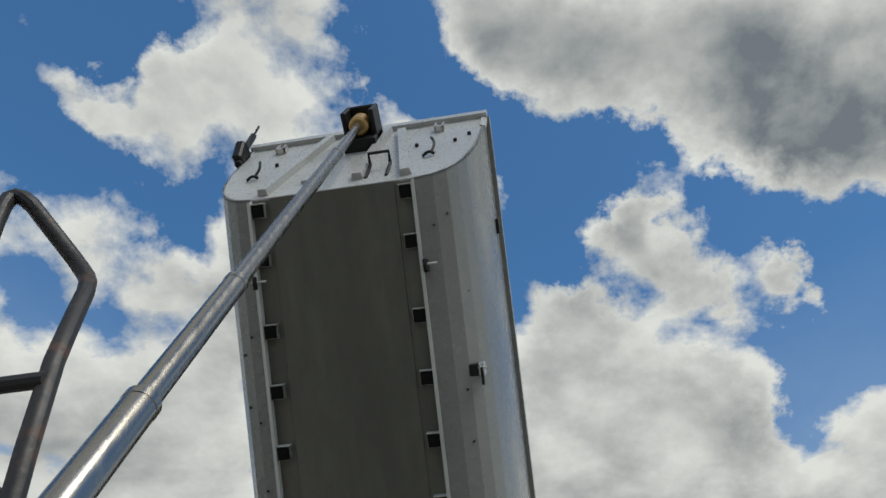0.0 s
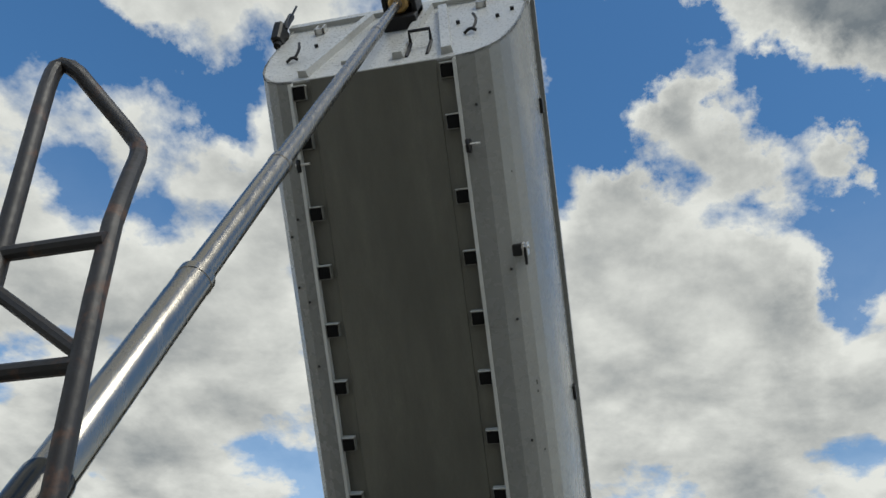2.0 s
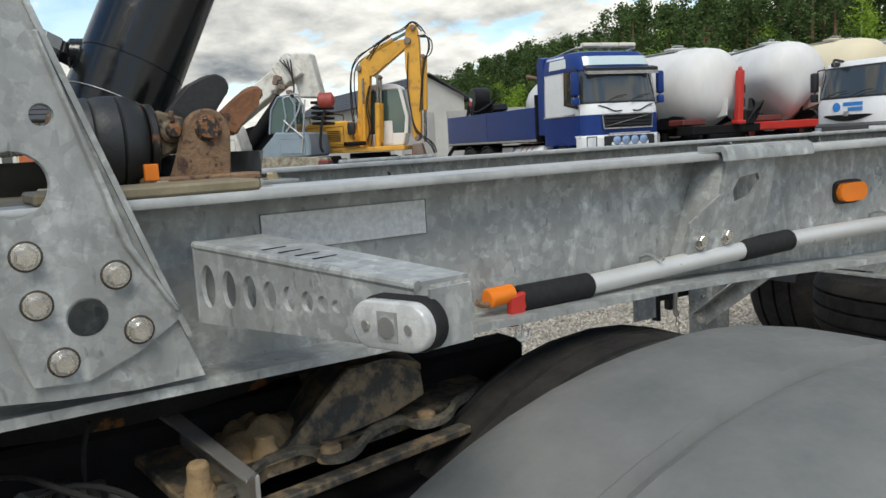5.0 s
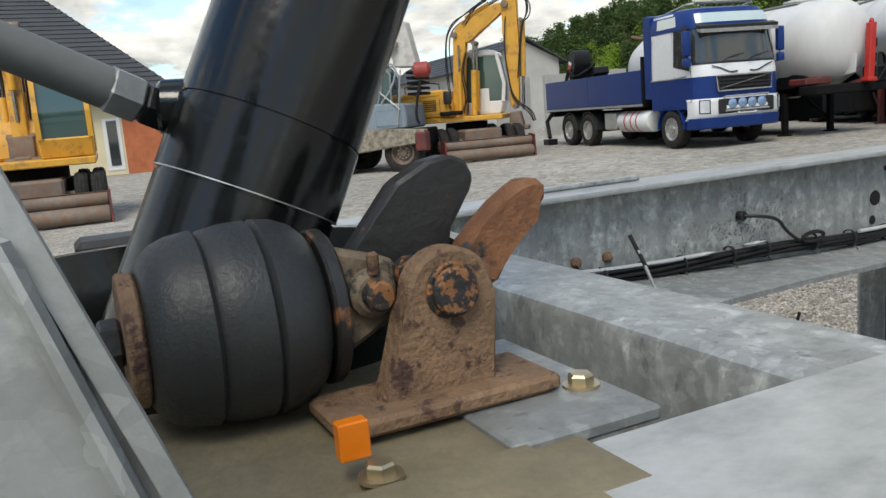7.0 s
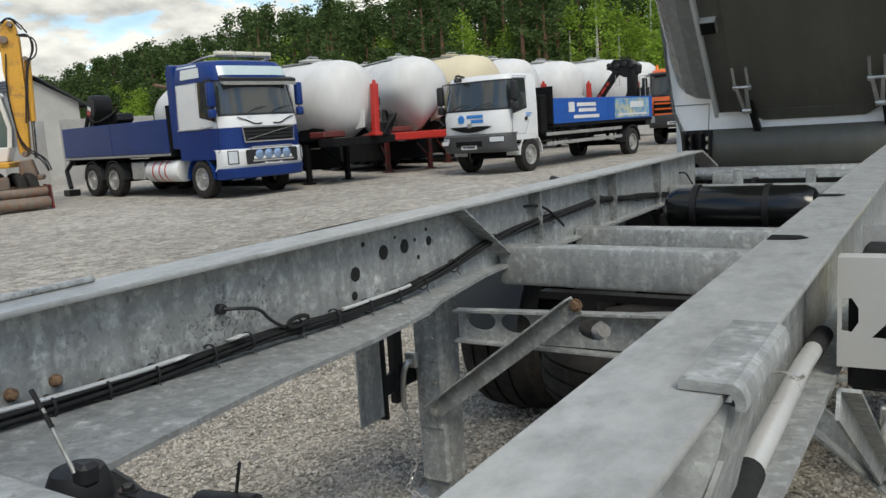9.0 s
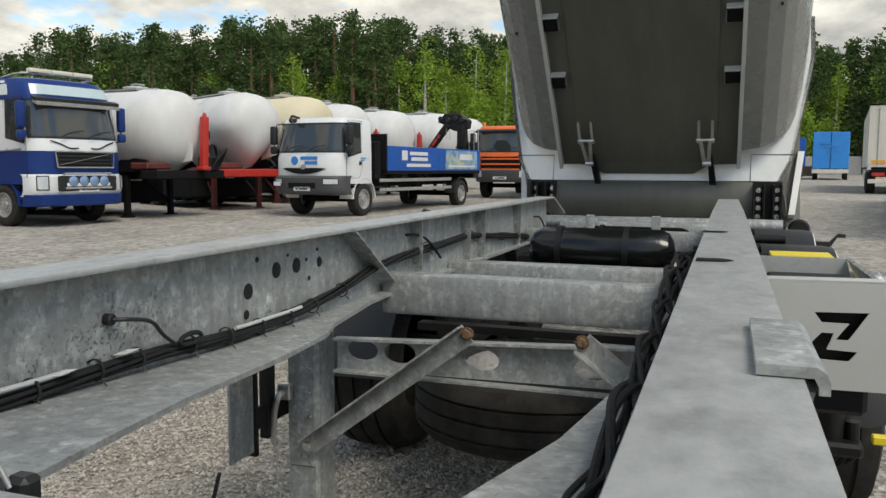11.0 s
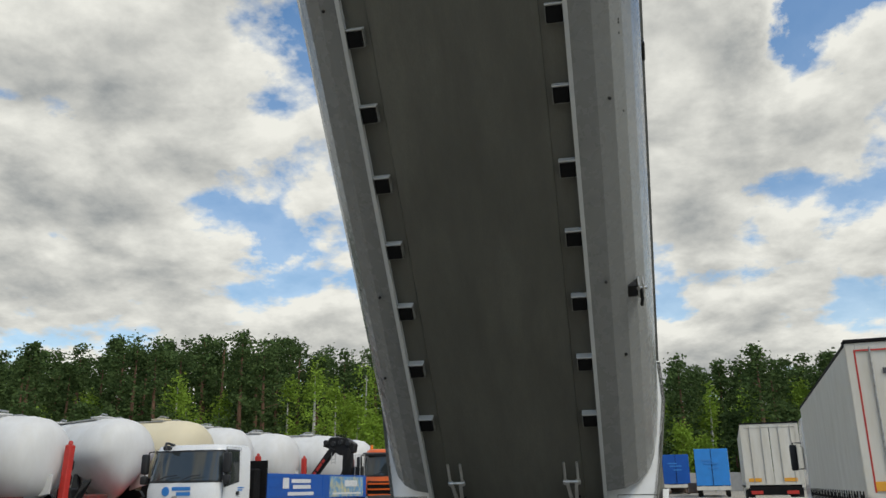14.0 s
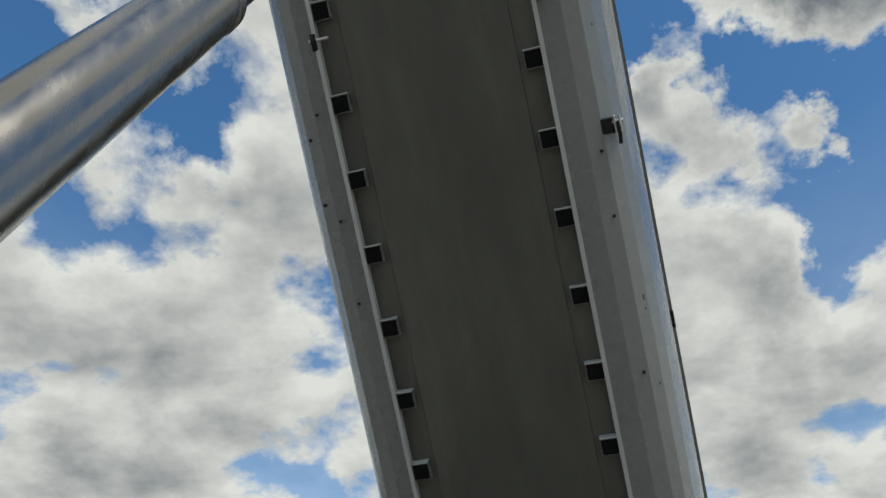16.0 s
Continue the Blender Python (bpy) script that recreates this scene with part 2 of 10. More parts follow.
        L(val, mm.inputs[0])
        L(ma.outputs[0], mm.inputs[1])
        val = mm.outputs[0]
    hsv = N("ShaderNodeHueSaturation")
    L(val, hsv.inputs["Value"])
    L(src, hsv.inputs["Color"])
    L(hsv.outputs[0], b.inputs["Base Color"])
    return mt


def ground_material():
    mt = bpy.data.materials.new("gravel_yard")
    mt.use_nodes = True
    nt = mt.node_tree
    N, L = nt.nodes.new, nt.links.new
    b = nt.nodes["Principled BSDF"]
    b.inputs["Roughness"].default_value = 0.95
    b.inputs["Specular IOR Level"].default_value = 0.15
    tc = N("ShaderNodeTexCoord")

    def tex(kind, scale, **kw):
        n = N(kind)
        n.inputs["Scale"].default_value = scale
        for k, v in kw.items():
            n.inputs[k].default_value = v
        L(tc.outputs["Object"], n.inputs["Vector"])
        return n

    broad = tex("ShaderNodeTexNoise", 0.16, Detail=7.0, Roughness=0.65)
    mid = tex("ShaderNodeTexNoise", 1.7, Detail=6.0, Roughness=0.6)
    stone = tex("ShaderNodeTexVoronoi", 30.0)
    stone2 = tex("ShaderNodeTexVoronoi", 9.0)
    ramp = N("ShaderNodeValToRGB")
    ramp.color_ramp.elements[0].position, ramp.color_ramp.elements[0].color = 0.32, (0.275, 0.254, 0.218, 1)
    ramp.color_ramp.elements[1].position, ramp.color_ramp.elements[1].color = 0.68, (0.385, 0.362, 0.318, 1)
    L(broad.outputs[0], ramp.inputs[0])
    m1 = N("ShaderNodeMix")
    m1.data_type, m1.blend_type = "RGBA", "OVERLAY"
    m1.inputs[0].default_value = 0.35
    L(ramp.outputs[0], m1.inputs[6])
    L(mid.outputs[0], m1.inputs[7])
    sepc = N("ShaderNodeSeparateColor")
    L(stone.outputs["Color"], sepc.inputs[0])
    sep2 = N("ShaderNodeSeparateColor")
    L(stone2.outputs["Color"], sep2.inputs[0])
    avg = N("ShaderNodeMath")
    avg.operation = "ADD"
    L(sepc.outputs[0], avg.inputs[0])
    L(sep2.outputs[1], avg.inputs[1])
    rg = N("ShaderNodeMapRange")
    rg.inputs["From Max"].default_value = 2.0
    rg.inputs["To Min"].default_value, rg.inputs["To Max"].default_value = 0.50, 1.52
    L(avg.outputs[0], rg.inputs["Value"])
    hsv = N("ShaderNodeHueSaturation")
    L(rg.outputs[0], hsv.inputs["Value"])
    L(m1.outputs[2], hsv.inputs["Color"])
    L(hsv.outputs[0], b.inputs["Base Color"])
    bp = N("ShaderNodeBump")
    bp.inputs["Strength"].default_value, bp.inputs["Distance"].default_value = 0.7, 0.03
    L(stone.outputs["Distance"], bp.inputs["Height"])
    L(bp.outputs[0], b.inputs["Normal"])
    return mt


GALV = galvanised()
GALV_DARK = galvanised("weathered_zinc", 0.72)
TOP_ZINC = material("rubbed_zinc_top", (0.36, 0.37, 0.36), rough=0.40, metal=0.25, var=0.26, scale=7.0, fine=70, bump=0.05, second=(0.49, 0.50, 0.49), cover=0.42, sharp=0.16, stretch=(1.5, 0.9, 1))
GROUND = ground_material()
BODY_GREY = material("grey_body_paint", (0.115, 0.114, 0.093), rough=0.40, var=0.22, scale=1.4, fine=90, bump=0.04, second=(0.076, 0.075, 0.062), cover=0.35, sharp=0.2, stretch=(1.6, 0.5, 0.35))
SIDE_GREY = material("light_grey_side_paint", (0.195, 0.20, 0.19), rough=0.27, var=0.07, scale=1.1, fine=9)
RAIL_GREY = material("pale_rail_paint", (0.50, 0.51, 0.49), rough=0.38, var=0.08, scale=2, fine=50)
WHITE_PAINT = material("white_paint", (0.72, 0.73, 0.72), rough=0.32, var=0.06, scale=1.2, fine=40, second=(0.55, 0.54, 0.50), cover=0.15, sharp=0.2)
WALL_GREY = material("front_wall_paint", (0.42, 0.43, 0.42), rough=0.30, var=0.10, scale=1.3, fine=40, second=(0.34, 0.34, 0.33), cover=0.3, sharp=0.2)
BLACK_RUBBER = material("black_rubber", (0.016, 0.016, 0.016), rough=0.8, spec=0.3, var=0.3, scale=6, fine=80, bump=0.1)
TYRE = material("tyre_rubber", (0.022, 0.021, 0.020), spec=0.2, rough=0.85, var=0.3, scale=5, fine=60, bump=0.15, second=(0.05, 0.047, 0.042), cover=0.2, sharp=0.2)
PAD_BLACK = material("matt_black_pad_rubber", (0.009, 0.009, 0.009), rough=0.92, spec=0.08, var=0.3, scale=8, fine=70, bump=0.08)
BLACK_PAINT = material("black_gloss_paint", (0.006, 0.007, 0.0068), spec=0.45, rough=0.17, var=0.2, scale=3, fine=90, bump=0.02)
BLACK_METAL = material("black_painted_steel", (0.012, 0.012, 0.0125), spec=0.25, rough=0.45, var=0.3, scale=6, fine=60, bump=0.08)
BLACK_PLASTIC = material("grey_black_plastic", (0.022, 0.023, 0.0245), spec=0.3, rough=0.5, var=0.15, scale=3, fine=90, bump=0.05)
FENDER_GREY = material("dusty_plastic_fender", (0.115, 0.124, 0.121), rough=0.62, var=0.16, scale=2.2, fine=60, bump=0.04, second=(0.19, 0.19, 0.18), cover=0.35, sharp=0.22)
CHROME = material("chromed_cylinder", (0.30, 0.282, 0.250), rough=0.25, metal=1.0, var=0.06, scale=2, fine=30, stretch=(1, 1, 0.15))
BRIGHT_STEEL = material("bright_zinc_fittings", (0.62, 0.61, 0.58), rough=0.35, metal=0.8, var=0.15, scale=12, fine=60)
RUST = material("rusty_chipped_steel", (0.185, 0.112, 0.062), rough=0.78, var=0.35, scale=24, fine=170, bump=0.4, second=(0.065, 0.034, 0.024), cover=0.33, sharp=0.03)
BUFFER_RUBBER = material("dusty_buffer_rubber", (0.022, 0.0245, 0.025), rough=0.48, var=0.25, scale=9, fine=240, bump=0.12)
RUST_ORANGE = material("orange_rust_and_black_chips", (0.24, 0.105, 0.038), rough=0.75, var=0.35, scale=40, fine=160, bump=0.3, second=(0.02, 0.019, 0.018), cover=0.55, sharp=0.02)
HORN_RUST = material("brown_rust_with_black_chips", (0.20, 0.085, 0.036), rough=0.7, var=0.4, scale=14, fine=150, bump=0.3, second=(0.022, 0.019, 0.017), cover=0.22, sharp=0.04)
RUST_BLACK = material("black_paint_over_rust", (0.016, 0.016, 0.016), rough=0.5, var=0.3, scale=9, fine=90, bump=0.15, second=(0.17, 0.075, 0.03), cover=0.2, sharp=0.03)
RUST_MUD = material("mud_over_chipped_paint", (0.15, 0.115, 0.075), rough=0.85, var=0.3, scale=22, fine=120, bump=0.3, second=(0.03, 0.03, 0.03), cover=0.4, sharp=0.03)
OILY = material("oily_dark_steel", (0.045, 0.044, 0.038), rough=0.55, var=0.4, scale=14, fine=90, bump=0.25, second=(0.20, 0.148, 0.088), cover=0.45, sharp=0.07)
BRASS_BOLT = material("yellow_passivated_bolt", (0.55, 0.46, 0.30), rough=0.38, metal=0.85, var=0.2, scale=18, fine=90)
BOLT_STEEL = material("passivated_bolt_steel", (0.62, 0.59, 0.53), rough=0.27, metal=0.92, var=0.2, scale=30, fine=110)
BOLT_OIL = material("oily_bolt_ring", (0.045, 0.038, 0.028), rough=0.5, var=0.35, scale=60, fine=200)
ALU_TUBE = material("painted_aluminium_tube", (0.60, 0.60, 0.58), rough=0.34, metal=0.35, var=0.08, scale=5, fine=50)
YELLOW = material("yellow_plastic", (0.75, 0.58, 0.03), rough=0.45, var=0.1, scale=5, fine=50)
RED = material("red_paint", (0.45, 0.028, 0.02), rough=0.45, var=0.18, scale=4, fine=50)
ORANGE = material("orange_plastic_lens", (0.75, 0.19, 0.01), rough=0.2, var=0.1, scale=8, fine=60)
LENS = material("clear_lens", (0.46, 0.47, 0.46), rough=0.14, var=0.25, scale=60, fine=420, bump=0.12, coat=0.6)
SIGN_YELLOW = material("yellow_sign", (0.72, 0.60, 0.03), rough=0.4, var=0.05, scale=6, fine=50)
REFLECT = material("white_reflector", (0.62, 0.63, 0.62), rough=0.35, var=0.2, scale=120, fine=300, bump=0.2)
MUD = material("dried_mud", (0.30, 0.205, 0.105), rough=0.95, var=0.35, scale=9, fine=60, bump=0.4, second=(0.13, 0.095, 0.06), cover=0.3, sharp=0.1)
BLUE_DEEP = material("deep_blue_lorry_paint", (0.006, 0.030, 0.155), spec=0.3, rough=0.38, var=0.12, scale=1.5, fine=40, coat=0.08)
BLUE_BED = material("blue_dropside_paint", (0.010, 0.085, 0.36), spec=0.3, rough=0.42, var=0.1, scale=1.5, fine=40)
BLUE_BOX = material("bright_blue_tarpaulin", (0.02, 0.22, 0.62), rough=0.5, var=0.1, scale=1.5, fine=30)
LORRY_WHITE = material("white_cab_paint", (0.66, 0.67, 0.67), rough=0.28, var=0.04, scale=1.5, fine=40, coat=0.4)
TANK_WHITE = material("white_tank_paint", (0.64, 0.64, 0.63), spec=0.2, rough=0.55, var=0.05, scale=0.8, fine=20, second=(0.52, 0.51, 0.48), cover=0.25, sharp=0.25, stretch=(1, 1, 0.35))
TANK_CREAM = material("cream_tank_paint", (0.62, 0.55, 0.39), spec=0.2, rough=0.55, var=0.05, scale=0.8, fine=20)
ORANGE_CAB = material("orange_cab_paint", (0.72, 0.13, 0.02), rough=0.32, var=0.08, scale=1.5, fine=40, coat=0.3)
DIGGER_YELLOW = material("worn_yellow_paint", (0.60, 0.31, 0.035), rough=0.5, var=0.14, scale=2, fine=30, second=(0.25, 0.14, 0.05), cover=0.2, sharp=0.08)
CRANE_WHITE = material("dirty_white_crane_paint", (0.58, 0.57, 0.52), rough=0.5, var=0.12, scale=1.8, fine=30, second=(0.34, 0.31, 0.26), cover=0.25, sharp=0.12)
CRANE_GREY = material("blue_grey_machine_paint", (0.20, 0.25, 0.29), rough=0.5, var=0.15, scale=2, fine=30)
DIRTY_STEEL = material("dirty_worn_steel", (0.17, 0.14, 0.115), rough=0.7, var=0.3, scale=3, fine=40, bump=0.2, second=(0.20, 0.10, 0.05), cover=0.35, sharp=0.12)
# chassis colour taken near black, with the shade under vehicles put into it
DARK_CHASSIS = material("shade_darkened_chassis", (0.010, 0.010, 0.0105), spec=0.12, rough=0.75, var=0.3, scale=3, fine=30)
RIM_STEEL = material("silver_wheel_rim", (0.46, 0.46, 0.45), rough=0.42, metal=0.5, var=0.15, scale=6, fine=50, second=(0.22, 0.2, 0.17), cover=0.25, sharp=0.15)
CURTAIN_GREY = material("grey_white_curtain", (0.60, 0.59, 0.54), rough=0.5, var=0.08, scale=0.9, fine=12, second=(0.50, 0.48, 0.42), cover=0.3, sharp=0.2, stretch=(1, 1, 0.3))
DOOR_WHITE = material("weathered_white_door", (0.62, 0.60, 0.54), rough=0.45, var=0.08, scale=0.9, fine=20, second=(0.50, 0.47, 0.39), cover=0.3, sharp=0.2, stretch=(2, 2, 0.3))
ROOF_TILE = material("dark_grey_roof_tiles", (0.050, 0.052, 0.056), rough=0.6, var=0.15, scale=2, fine=20)
CREAM_WALL = material("cream_render", (0.62, 0.55, 0.36), rough=0.85, var=0.08, scale=1.2, fine=30, bump=0.1)
GREY_WALL = material("pale_grey_render", (0.42, 0.41, 0.38), rough=0.85, var=0.12, scale=0.9, fine=30, bump=0.1)
BRICK_RED = material("orange_red_brick", (0.42, 0.13, 0.055), rough=0.85, var=0.2, scale=3, fine=40, bump=0.15)
CONCRETE = material("concrete_panel", (0.36, 0.35, 0.33), rough=0.9, var=0.15, scale=1.5, fine=40, bump=0.15)
def leafy(mt, share=0.4):
    """Leaves let part of the light through."""
    nt = mt.node_tree
    b = nt.nodes["Principled BSDF"]
    tr = nt.nodes.new("ShaderNodeBsdfTranslucent")
    nt.links.new(b.inputs["Base Color"].links[0].from_socket, tr.inputs["Color"])
    mx = nt.nodes.new("ShaderNodeMixShader")
    mx.inputs[0].default_value = share
    nt.links.new(b.outputs[0], mx.inputs[1])
    nt.links.new(tr.outputs[0], mx.inputs[2])
    nt.links.new(mx.outputs[0], nt.nodes["Material Output"].inputs["Surface"])
    return mt


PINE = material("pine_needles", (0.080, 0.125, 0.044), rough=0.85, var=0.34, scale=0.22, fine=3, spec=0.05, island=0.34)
BIRCH = material("fresh_birch_leaves", (0.245, 0.365, 0.056), rough=0.8, var=0.32, scale=0.16, fine=4, spec=0.05, island=0.25)
leafy(PINE, 0.35)
leafy(BIRCH, 0.45)
PINE_BARK = material("pine_bark", (0.16, 0.09, 0.055), rough=0.95, var=0.3, scale=2, fine=20)
BIRCH_BARK = material("birch_bark", (0.45, 0.43, 0.39), rough=0.9, var=0.3, scale=3, fine=20)
STONE = material("crushed_limestone", (0.36, 0.335, 0.29), rough=0.92, var=0.12, scale=20, fine=120, island=0.45, spec=0.15)
HEADLAMP = material("headlamp_glass", (0.62, 0.66, 0.70), rough=0.1, metal=0.3, var=0.15, scale=20, fine=60)
BLUE_LENS = material("blue_tinted_spotlamp", (0.30, 0.42, 0.62), rough=0.12, metal=0.6, var=0.1, scale=20, fine=60)
TEXT_DARK = material("dark_lettering", (0.06, 0.06, 0.07), rough=0.5, var=0.05)
TEXT_BLUE = material("blue_lettering", (0.03, 0.2, 0.55), rough=0.5, var=0.05)
PHOTO_PRINT = material("printed_picture_panel", (0.10, 0.28, 0.50), rough=0.45, var=0.3, scale=2, fine=6, second=(0.55, 0.50, 0.25), cover=0.4, sharp=0.1)


def glass(name, tint=(0.014, 0.018, 0.018)):
    mt = bpy.data.materials.new(name)
    mt.use_nodes = True
    b = mt.node_tree.nodes["Principled BSDF"]
    b.inputs["Base Color"].default_value = (*tint, 1)
    b.inputs["Roughness"].default_value = 0.04
    b.inputs["Specular IOR Level"].default_value = 0.85
    return mt


GLASS = glass("cab_glass", (0.030, 0.036, 0.036))
GLASS_GREEN = glass("green_tinted_glass", (0.045, 0.085, 0.080))


# ---- mesh helpers ----
def part(name, bm, mat, parent=None, label="", smooth=30):
    me = bpy.data.meshes.new(name)
    bmesh.ops.recalc_face_normals(bm, faces=bm.faces[:])
    if smooth:
        lim = radians(smooth)
        for f in bm.faces:
            f.smooth = True
        for e in bm.edges:
            if len(e.link_faces) != 2 or e.calc_face_angle(0.0) > lim:
                e.smooth = False
    bm.to_mesh(me)
    bm.free()
    me.materials.append(mat)
    ob = new(name, me)
    if parent:
        ob.parent = parent
    if label:
        tagged(ob, label=label)
    return ob


def again(ob, m, parent=None):
    """Another object on the same mesh, at the pose m."""
    o = new(ob.name.split(".")[0], ob.data)
    o.parent = parent or ob.parent
    o.matrix_basis = m
    for k in ("label",):
        if k in ob.keys():
            o[k] = ob[k]
    return o


def thing(name, at, label, category, group="", rot=0.0):
    ob = new(name)
    ob.empty_display_size = 0.2
    ob.matrix_basis = pose(*at, 0, 0, rot)
    return tagged(ob, label, category, group)


def B():
    return bmesh.new()


def box(bm, lo, hi, bevel=0.0, m=None, seg=1):
    x0, y0, z0 = lo
    x1, y1, z1 = hi
    co = [(x0, y0, z0), (x1, y0, z0), (x1, y1, z0), (x0, y1, z0), (x0, y0, z1), (x1, y0, z1), (x1, y1, z1), (x0, y1, z1)]
    v = [bm.verts.new(m @ Vector(c) if m else c) for c in co]
    fs = [bm.faces.new([v[i] for i in q]) for q in ((0, 3, 2, 1), (4, 5, 6, 7), (0, 1, 5, 4), (1, 2, 6, 5), (2, 3, 7, 6), (3, 0, 4, 7))]
    if bevel:
        es = {e for f in fs for e in f.edges}
        bmesh.ops.bevel(bm, geom=list(es), offset=bevel, segments=seg, affect="EDGES", profile=0.5)
    return bm


def prism(bm, pts, vec, bevel=0.0):
    """A polygon in space, pushed along vec."""
    vec = Vector(vec)
    a = [bm.verts.new(p) for p in pts]
    b = [bm.verts.new(Vector(p) + vec) for p in pts]
    n = len(pts)
    fs = [bm.faces.new(a), bm.faces.new(b[::-1])]
    fs += [bm.faces.new((a[i], a[(i + 1) % n], b[(i + 1) % n], b[i])) for i in range(n)]
    if bevel:
        bmesh.ops.bevel(bm, geom=list({e for f in fs for e in f.edges}), offset=bevel, segments=1, affect="EDGES", profile=0.5)
    return bm


def lathe(bm, a, b, prof, seg=24, caps=True):
    """Turns (distance from a towards b in metres, radius) pairs round the line from a to b."""
    a, b = Vector(a), Vector(b)
    d = (b - a).normalized()
    p = d.orthogonal().normalized()
    q = d.cross(p)
    rings = []
    for t, r in prof:
        rings.append([bm.verts.new(a + d * t + (p * math.cos(2 * math.pi * i / seg) + q * math.sin(2 * math.pi * i / seg)) * r) for i in range(seg)])
    for r0, r1 in zip(rings, rings[1:]):
        for i in range(seg):
            bm.faces.new((r0[i], r0[(i + 1) % seg], r1[(i + 1) % seg], r1[i]))
    if caps:
        bm.faces.new(rings[0][::-1])
        bm.faces.new(rings[-1])
    return bm


def cyl(bm, a, b, r, r2=None, seg=20, chamfer=0.0):
    n = (Vector(b) - Vector(a)).length
    r2 = r if r2 is None else r2
    c = min(chamfer, n / 3)
    prof = [(0, r - c), (c, r), (n - c, r2), (n, r2 - c)] if c else [(0, r), (n, r2)]
    return lathe(bm, a, b, prof, seg)


def tube(bm, pts, r, seg=8, smooth=0):
    """A round bar along points; smooth: how often its corners are rounded off."""
    pts = [Vector(p) for p in pts]
    for _ in range(smooth):
        out = [pts[0]]
        for p, q in zip(pts, pts[1:]):
            out += [p.lerp(q, 0.25), p.lerp(q, 0.75)]
        pts = out + [pts[-1]]
    rings, prev = [], None
    for i, p in enumerate(pts):
        d = (pts[min(i + 1, len(pts) - 1)] - pts[max(i - 1, 0)]).normalized()
        s = d.orthogonal().normalized() if prev is None else (prev - d * prev.dot(d)).normalized()
        prev = s
        q = d.cross(s)
        rings.append([bm.verts.new(p + (s * math.cos(2 * math.pi * k / seg) + q * math.sin(2 * math.pi * k / seg)) * r) for k in range(seg)])
    for r0, r1 in zip(rings, rings[1:]):
        for k in range(seg):
            bm.faces.new((r0[k], r0[(k + 1) % seg], r1[(k + 1) % seg], r1[k]))
    bm.faces.new(rings[0][::-1])
    bm.faces.new(rings[-1])
    return bm


def ring_pts(cx, cy, r, n=16, ry=None):
    ry = ry or r
    return [(cx + r * math.cos(2 * math.pi * i / n), cy + ry * math.sin(2 * math.pi * i / n)) for i in range(n)]


def plate(bm, outer, holes, at, depth):
    """A flat plate with holes: outlines in two dimensions, at(u, v) gives the place in space, depth the thickness vector."""
    depth = Vector(depth)
    edges = []
    for loop in [outer] + holes:
        v = [bm.verts.new(at(*p)) for p in loop]
        edges += [bm.edges.new((v[i], v[(i + 1) % len(v)])) for i in range(len(v))]
    res = bmesh.ops.triangle_fill(bm, use_beauty=True, use_dissolve=False, edges=edges)
    faces = [g for g in res["geom"] if isinstance(g, bmesh.types.BMFace)]
    ext = bmesh.ops.extrude_face_region(bm, geom=faces, use_keep_orig=True)
    for g in ext["geom"]:
        if isinstance(g, bmesh.types.BMVert):
            g.co += depth
    return bm


def skin(bm, loops, closed=True, caps=True):
    """Faces between successive loops of equal length."""
    vs = [[bm.verts.new(p) for p in lp] for lp in loops]
    n = len(vs[0])
    for a, b in zip(vs, vs[1:]):
        for i in range(n if closed else n - 1):
            bm.faces.new((a[i], a[(i + 1) % n], b[(i + 1) % n], b[i]))
    if caps and closed:
        bm.faces.new(vs[0][::-1])
        bm.faces.new(vs[-1])
    return bm


def outline(bm, pts, r=0.006):
    """A closed seam along points."""
    tube(bm, list(pts) + [pts[0]], r, 4)


def hexbolt(bm, at, d, r=0.012, washer=True):
    at, d = Vector(at), Vector(d).normalized()
    if washer:
        cyl(bm, at, at + d * r * 0.25, r * 1.45, seg=16)
    lathe(bm, at, at + d, [(0.0, r), (r * 0.9, r), (r * 1.1, r * 0.85)], seg=6)
    return bm


def yard(x, y):
    """The height of the yard: it rises gently towards the wood."""
    return 0.0096 * (min(y, 130.0) - 3.0)


# ---- ground ----
def build_ground():
    bm = B()
    xs = [-900, -400, -200, -120, -80] + [-60 + 3 * i for i in range(41)] + [80, 120, 200, 400, 900]
    ys = [-900, -300, -120, -60] + [-30 + 3 * i for i in range(50)] + [150, 220, 400, 900, 2200]
    grid = [[bm.verts.new((x, y, yard(x, y) + (0.03 * noise.noise(Vector((x * 0.11, y * 0.11, 0))) if abs(x) > 4 and abs(x) < 60 and y < 120 else -0.008 if abs(x) < 4 else 0))) for x in xs] for y in ys]
    for r0, r1 in zip(grid, grid[1:]):
        for i in range(len(xs) - 1):
            bm.faces.new((r0[i], r0[i + 1], r1[i + 1], r1[i]))
    ob = part("ground", bm, GROUND, smooth=40)
    tagged(ob, "pale grey gravel yard with compacted wheel tracks", "ground", kind="structure")


